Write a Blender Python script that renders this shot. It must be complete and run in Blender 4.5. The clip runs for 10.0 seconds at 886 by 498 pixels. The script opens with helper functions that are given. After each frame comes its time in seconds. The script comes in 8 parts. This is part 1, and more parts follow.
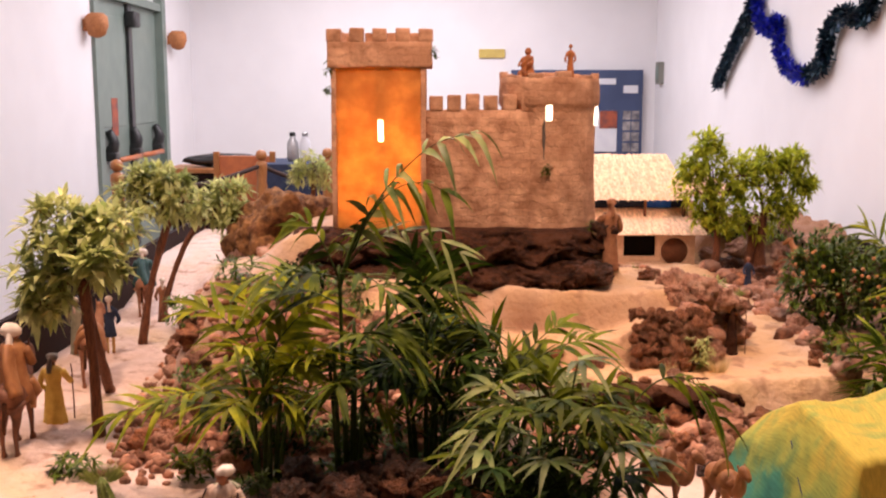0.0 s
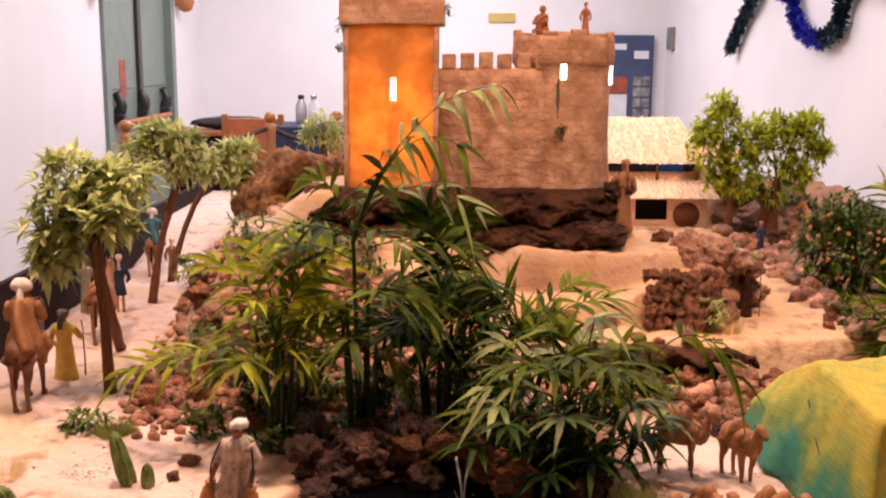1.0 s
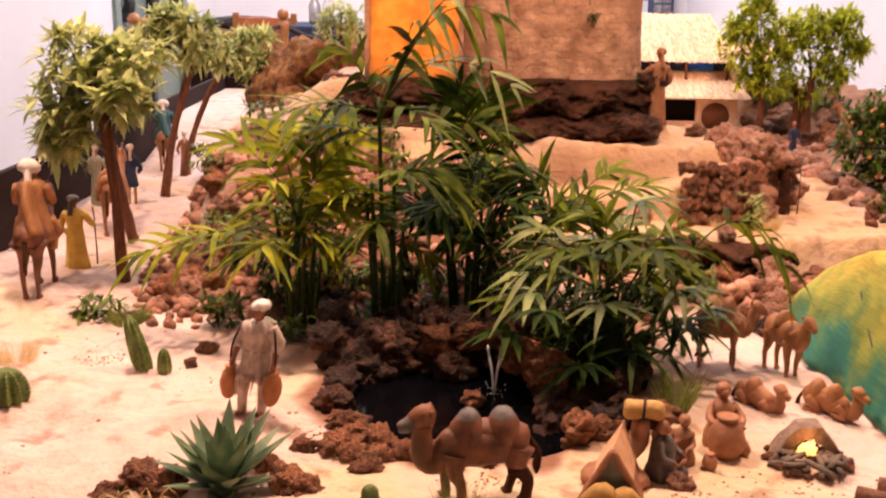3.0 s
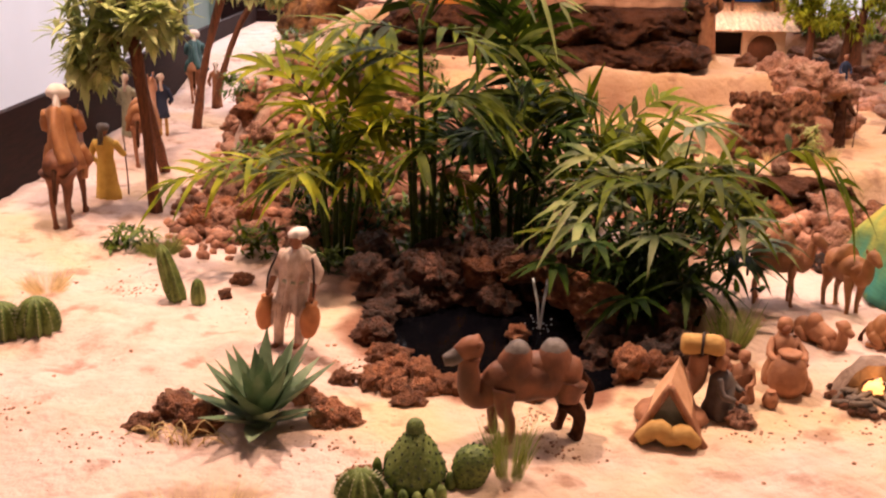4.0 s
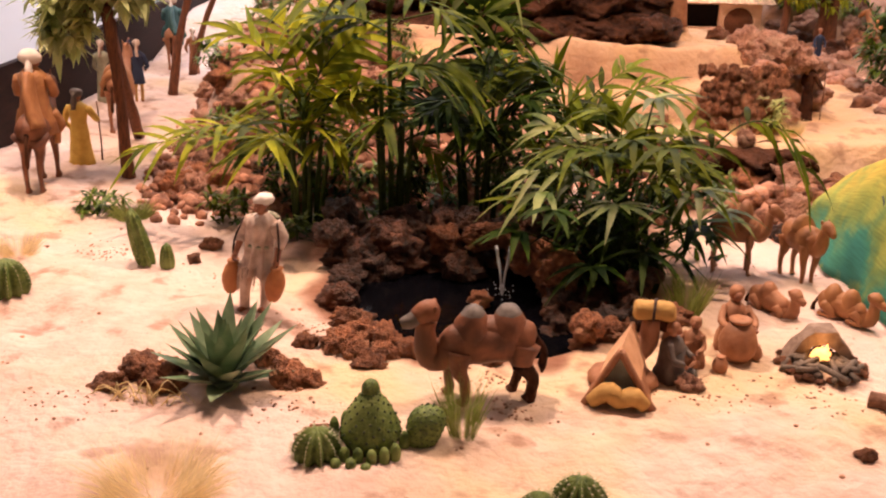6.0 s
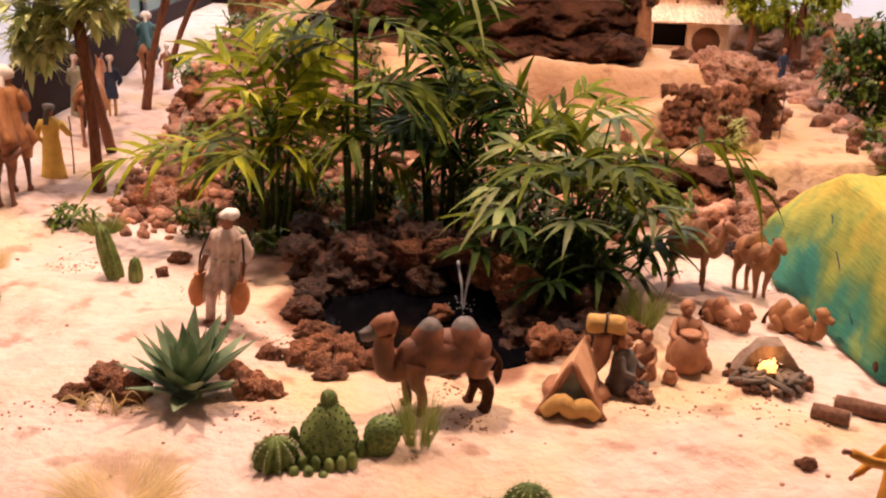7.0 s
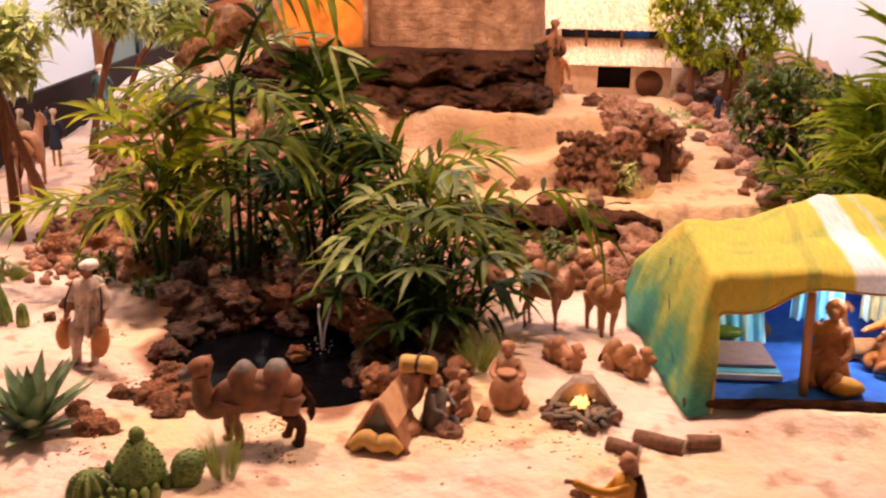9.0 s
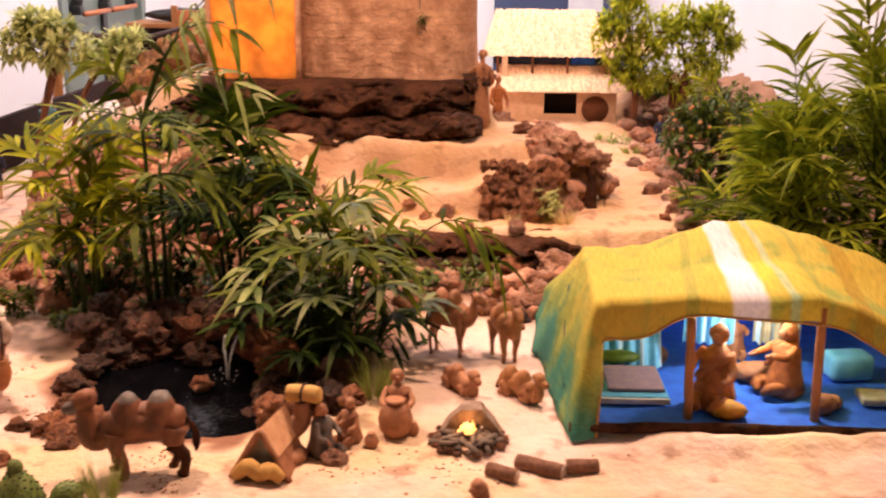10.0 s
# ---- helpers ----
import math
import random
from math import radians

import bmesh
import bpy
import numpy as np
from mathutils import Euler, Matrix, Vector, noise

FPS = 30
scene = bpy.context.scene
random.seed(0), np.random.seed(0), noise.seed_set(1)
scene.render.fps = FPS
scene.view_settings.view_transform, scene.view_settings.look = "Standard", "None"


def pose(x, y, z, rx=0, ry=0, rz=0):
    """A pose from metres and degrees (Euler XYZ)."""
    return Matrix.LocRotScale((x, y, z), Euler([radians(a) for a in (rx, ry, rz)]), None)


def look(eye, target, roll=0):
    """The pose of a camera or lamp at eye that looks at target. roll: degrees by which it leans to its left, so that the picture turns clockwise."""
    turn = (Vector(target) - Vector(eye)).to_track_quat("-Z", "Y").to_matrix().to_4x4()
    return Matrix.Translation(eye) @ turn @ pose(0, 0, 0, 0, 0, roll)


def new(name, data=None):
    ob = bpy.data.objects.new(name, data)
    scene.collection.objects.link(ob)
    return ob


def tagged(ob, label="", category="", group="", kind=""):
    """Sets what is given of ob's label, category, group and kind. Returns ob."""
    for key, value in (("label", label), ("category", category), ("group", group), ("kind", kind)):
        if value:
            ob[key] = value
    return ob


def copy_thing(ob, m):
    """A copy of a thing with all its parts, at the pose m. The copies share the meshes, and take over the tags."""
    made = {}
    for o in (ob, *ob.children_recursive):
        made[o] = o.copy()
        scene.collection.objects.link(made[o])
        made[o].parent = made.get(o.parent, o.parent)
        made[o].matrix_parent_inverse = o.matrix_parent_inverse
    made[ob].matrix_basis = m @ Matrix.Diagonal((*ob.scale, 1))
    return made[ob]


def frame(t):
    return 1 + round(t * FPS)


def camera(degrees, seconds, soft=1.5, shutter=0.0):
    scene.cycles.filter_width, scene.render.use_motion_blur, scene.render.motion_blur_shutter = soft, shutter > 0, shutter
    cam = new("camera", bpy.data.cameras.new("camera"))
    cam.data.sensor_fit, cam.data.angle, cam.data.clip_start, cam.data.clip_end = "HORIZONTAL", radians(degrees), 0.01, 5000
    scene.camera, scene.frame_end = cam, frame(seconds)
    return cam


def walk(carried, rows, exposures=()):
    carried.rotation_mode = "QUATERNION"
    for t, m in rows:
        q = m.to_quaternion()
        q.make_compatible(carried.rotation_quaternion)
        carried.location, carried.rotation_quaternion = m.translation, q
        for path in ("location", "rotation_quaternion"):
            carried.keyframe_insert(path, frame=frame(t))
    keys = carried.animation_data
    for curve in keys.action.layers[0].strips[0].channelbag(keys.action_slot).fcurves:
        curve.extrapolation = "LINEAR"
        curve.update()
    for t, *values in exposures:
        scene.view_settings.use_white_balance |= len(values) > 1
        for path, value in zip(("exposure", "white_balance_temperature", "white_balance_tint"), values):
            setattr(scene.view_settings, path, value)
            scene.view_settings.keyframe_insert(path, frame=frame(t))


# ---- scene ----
cam = camera(46.0, 10.0, soft=2.1, shutter=0.5)
METRES, EYE, TILT, LEAN, TURN = 1.0, 1.42, -8.7, 0.0, 0.0
ROWS = [
    (0.0, 0.0, 0.0, 0.0, -0.0, 0.0, -0.0),
    (0.5, -0.0107, 0.0142, -0.0154, 0.24, -0.88, -0.14),
    (1.0, -0.0196, 0.0258, -0.0271, 0.33, -1.74, -0.39),
    (1.5, -0.0312, 0.0423, -0.047, 0.53, -2.96, -0.66),
    (2.0, -0.0402, 0.0649, -0.0665, 0.58, -4.04, -0.81),
    (2.5, -0.0481, 0.0988, -0.0854, 0.47, -4.97, -0.94),
    (4.0, -0.0935, 0.2288, -0.1449, 2.49, -9.46, -1.18),
    (4.5, -0.0858, 0.2387, -0.154, 2.9, -10.64, -1.11),
    (5.0, -0.0761, 0.2326, -0.1535, 2.89, -11.4, -1.15),
    (5.5, -0.0621, 0.2165, -0.1491, 2.47, -11.35, -1.37),
    (7.0, -0.0214, 0.1452, -0.1291, 0.71, -10.33, -2.26),
    (7.5, 0.0238, 0.1262, -0.1247, 0.48, -9.89, -1.84),
    (8.0, 0.1015, 0.0962, -0.1126, 0.61, -9.27, -1.3),
    (8.5, 0.2009, 0.0659, -0.0973, 1.37, -8.96, -1.34),
    (9.0, 0.3292, 0.0197, -0.0716, 2.28, -8.53, -1.46),
    (9.5, 0.4235, -0.0043, -0.0537, 2.23, -7.92, -1.15),
    (10.0, 0.517, -0.0171, -0.0463, 1.71, -7.3, -0.81),
]
walk(cam, [(t, pose(0, 0, EYE, TILT, LEAN, TURN) @ pose(METRES * x, METRES * y, METRES * z, 90 + pitch, roll, yaw)) for t, x, y, z, yaw, pitch, roll in ROWS],
     exposures=[(0.0, -0.38, 6550, 14), (1.5, -0.26, 6700, 17), (2.7, -0.10, 6750, 17), (5.0, -0.10, 6450, 11), (7.5, -0.06, 6450, 11), (8.5, -0.06, 6700, 13), (10.0, -0.05, 7150, 19)])

# ---- world and lights ----
world = bpy.data.worlds.new("world")
scene.world = world
world.use_nodes = True
world.node_tree.nodes["Background"].inputs[0].default_value = (0.9, 0.92, 1.0, 1)
world.node_tree.nodes["Background"].inputs[1].default_value = 0.01


def lamp(name, kind, m, energy, colour, size=0.5, size_y=None, spot=60, blend=0.5):
    data = bpy.data.lights.new(name, kind)
    data.energy, data.color = energy, colour
    if kind == "AREA":
        data.shape = "RECTANGLE"
        data.size, data.size_y = size, size_y or size
    else:
        data.shadow_soft_size = size
    if kind == "SPOT":
        data.spot_size, data.spot_blend = radians(spot), blend
    ob = new(name, data)
    ob.matrix_world = m
    return ob


WARM = (1.0, 0.68, 0.505)
COOL = (1.0, 0.93, 0.98)
lamp("ceiling_lamp", "AREA", pose(-0.4, 8.6, 2.96), 190, COOL, 2.6, 2.6)
lamp("ceiling_lamp", "AREA", pose(-0.2, 5.0, 2.96), 105, COOL, 3.2, 1.2)
lamp("stage_lamp", "SPOT", look((-0.6, 2.3, 2.75), (-0.6, 1.7, 0.5)), 270, WARM, 0.10, spot=95, blend=0.8)
lamp("stage_lamp", "SPOT", look((0.95, 2.3, 2.75), (0.75, 1.7, 0.5)), 235, WARM, 0.10, spot=95, blend=0.8)
lamp("stage_lamp", "SPOT", look((0.5, 2.2, 2.85), (0.55, 4.0, 0.8)), 190, WARM, 0.10, spot=84, blend=0.8)
lamp("stage_lamp", "SPOT", look((-1.6, 2.7, 2.8), (-1.0, 3.1, 0.5)), 180, WARM, 0.10, spot=90, blend=0.8)
# unseen extra spot, added to brighten the hut and the trees
lamp("stage_lamp", "SPOT", look((1.1, 3.7, 2.85), (1.15, 4.7, 0.8)), 90, WARM, 0.10, spot=80, blend=0.8)
lamp("tower_lamp", "POINT", pose(-0.21, 3.60, 1.18), 20, (1.0, 0.70, 0.33), 0.03)

# ---- materials ----


def material(name, c1, c2, scale=20.0, rough=0.8, bump=0.3, bump_scale=None, metal=0.0, c3=None, by_object=0.0,
             stretch=(1, 1, 1), translucent=0.0, island=0.0, bump_dist=0.004, spec=0.5):
    """Two-scale noise colour between c1 and c2 (c3: stains), with bump."""
    mt = bpy.data.materials.new(name)
    mt.use_nodes = True
    nt = mt.node_tree
    n, l = nt.nodes, nt.links
    bs = n["Principled BSDF"]
    bs.inputs["Roughness"].default_value, bs.inputs["Metallic"].default_value = rough, metal
    bs.inputs["Specular IOR Level"].default_value = spec
    co = n.new("ShaderNodeTexCoord")
    mp = n.new("ShaderNodeMapping")
    mp.inputs["Scale"].default_value = stretch
    l.new(co.outputs["Object"], mp.inputs["Vector"])
    big, fine = n.new("ShaderNodeTexNoise"), n.new("ShaderNodeTexNoise")
    big.inputs["Scale"].default_value, big.inputs["Detail"].default_value = scale * 0.25, 4
    fine.inputs["Scale"].default_value, fine.inputs["Detail"].default_value = scale, 6
    for t in (big, fine):
        l.new(mp.outputs[0], t.inputs["Vector"])
    ramp = n.new("ShaderNodeMapRange")
    ramp.inputs[1].default_value, ramp.inputs[2].default_value = 0.35, 0.65
    l.new(fine.outputs["Fac"], ramp.inputs[0])
    mix = n.new("ShaderNodeMix")
    mix.data_type = "RGBA"
    mix.inputs[6].default_value, mix.inputs[7].default_value = (*c1, 1), (*c2, 1)
    l.new(ramp.outputs[0], mix.inputs[0])
    out = mix.outputs[2]
    if c3:
        r2 = n.new("ShaderNodeMapRange")
        r2.inputs[1].default_value, r2.inputs[2].default_value = 0.5, 0.72
        l.new(big.outputs["Fac"], r2.inputs[0])
        m2 = n.new("ShaderNodeMix")
        m2.data_type = "RGBA"
        l.new(r2.outputs[0], m2.inputs[0])
        l.new(out, m2.inputs[6])
        m2.inputs[7].default_value = (*c3, 1)
        out = m2.outputs[2]
    if by_object or island:
        hsv = n.new("ShaderNodeHueSaturation")
        src = n.new("ShaderNodeNewGeometry").outputs["Random Per Island"] if island else n.new("ShaderNodeObjectInfo").outputs["Random"]
        mr = n.new("ShaderNodeMapRange")
        k = by_object or island
        mr.inputs[3].default_value, mr.inputs[4].default_value = 1 - k, 1 + k
        l.new(src, mr.inputs[0])
        l.new(mr.outputs[0], hsv.inputs["Value"])
        l.new(out, hsv.inputs["Color"])
        out = hsv.outputs[0]
    l.new(out, bs.inputs["Base Color"])
    if bump:
        bt = n.new("ShaderNodeTexNoise")
        bt.inputs["Scale"].default_value, bt.inputs["Detail"].default_value = bump_scale or scale * 2, 6
        l.new(mp.outputs[0], bt.inputs["Vector"])
        bp = n.new("ShaderNodeBump")
        bp.inputs["Strength"].default_value, bp.inputs["Distance"].default_value = bump, bump_dist
        l.new(bt.outputs["Fac"], bp.inputs["Height"])
        l.new(bp.outputs[0], bs.inputs["Normal"])
    if translucent:
        tr = n.new("ShaderNodeBsdfTranslucent")
        l.new(out, tr.inputs["Color"])
        ms = n.new("ShaderNodeMixShader")
        ms.inputs[0].default_value = translucent
        l.new(bs.outputs[0], ms.inputs[1])
        l.new(tr.outputs[0], ms.inputs[2])
        l.new(ms.outputs[0], n["Material Output"].inputs["Surface"])
    return mt


def add_earth_and_shade(mt, colour, dust, blush):
    """Lays stony earth and painted shade where the ground's own map says so, and drifts of yellow dust and pink sand.
    """
    n, l = mt.node_tree.nodes, mt.node_tree.links
    b = n["Principled BSDF"]
    src = b.inputs["Base Color"].links[0].from_socket
    geo = n.new("ShaderNodeTexCoord").outputs["Object"]
    for scale, lo, hi, col, off in ((2.6, 0.50, 0.66, dust, 3.0), (2.1, 0.46, 0.62, blush, 11.0)):
        mp = n.new("ShaderNodeMapping")
        mp.inputs["Location"].default_value = (off, off * 0.7, 0)
        l.new(geo, mp.inputs["Vector"])
        nz = n.new("ShaderNodeTexNoise")
        nz.inputs["Scale"].default_value, nz.inputs["Detail"].default_value = scale, 6
        l.new(mp.outputs[0], nz.inputs["Vector"])
        mr = n.new("ShaderNodeMapRange")
        mr.inputs[1].default_value, mr.inputs[2].default_value, mr.inputs[4].default_value = lo, hi, 0.8
        l.new(nz.outputs["Fac"], mr.inputs[0])
        mx = n.new("ShaderNodeMix")
        mx.data_type = "RGBA"
        l.new(mr.outputs[0], mx.inputs[0])
        l.new(src, mx.inputs[6])
        mx.inputs[7].default_value = (*col, 1)
        src = mx.outputs[2]
    spots = n.new("ShaderNodeTexNoise")
    spots.inputs["Scale"].default_value, spots.inputs["Detail"].default_value = 13, 8
    l.new(geo, spots.inputs["Vector"])
    sr = n.new("ShaderNodeMapRange")
    sr.inputs[1].default_value, sr.inputs[2].default_value, sr.inputs[4].default_value = 0.57, 0.68, 0.60
    l.new(spots.outputs["Fac"], sr.inputs[0])
    at = n.new("ShaderNodeAttribute")
    at.attribute_name = "soil_shade"
    big = n.new("ShaderNodeMath")
    big.operation = "MAXIMUM"
    l.new(at.outputs["Fac"], big.inputs[0])
    l.new(sr.outputs[0], big.inputs[1])
    mx = n.new("ShaderNodeMix")
    mx.data_type = "RGBA"
    l.new(big.outputs[0], mx.inputs[0])
    l.new(src, mx.inputs[6])
    mx.inputs[7].default_value = (*colour, 1)
    oc = n.new("ShaderNodeAttribute")
    oc.attribute_name = "ochre"
    m4 = n.new("ShaderNodeMix")
    m4.data_type = "RGBA"
    l.new(oc.outputs["Fac"], m4.inputs[0])
    l.new(src, m4.inputs[6])
    m4.inputs[7].default_value = (0.62, 0.385, 0.21, 1)
    l.new(m4.outputs[2], mx.inputs[6])
    l.new(mx.outputs[2], b.inputs["Base Color"])


def glow(name, colour, strength):
    mt = bpy.data.materials.new(name)
    mt.use_nodes = True
    b = mt.node_tree.nodes["Principled BSDF"]
    b.inputs["Base Color"].default_value = (*colour, 1)
    b.inputs["Emission Color"].default_value = (*colour, 1)
    b.inputs["Emission Strength"].default_value = strength
    return mt


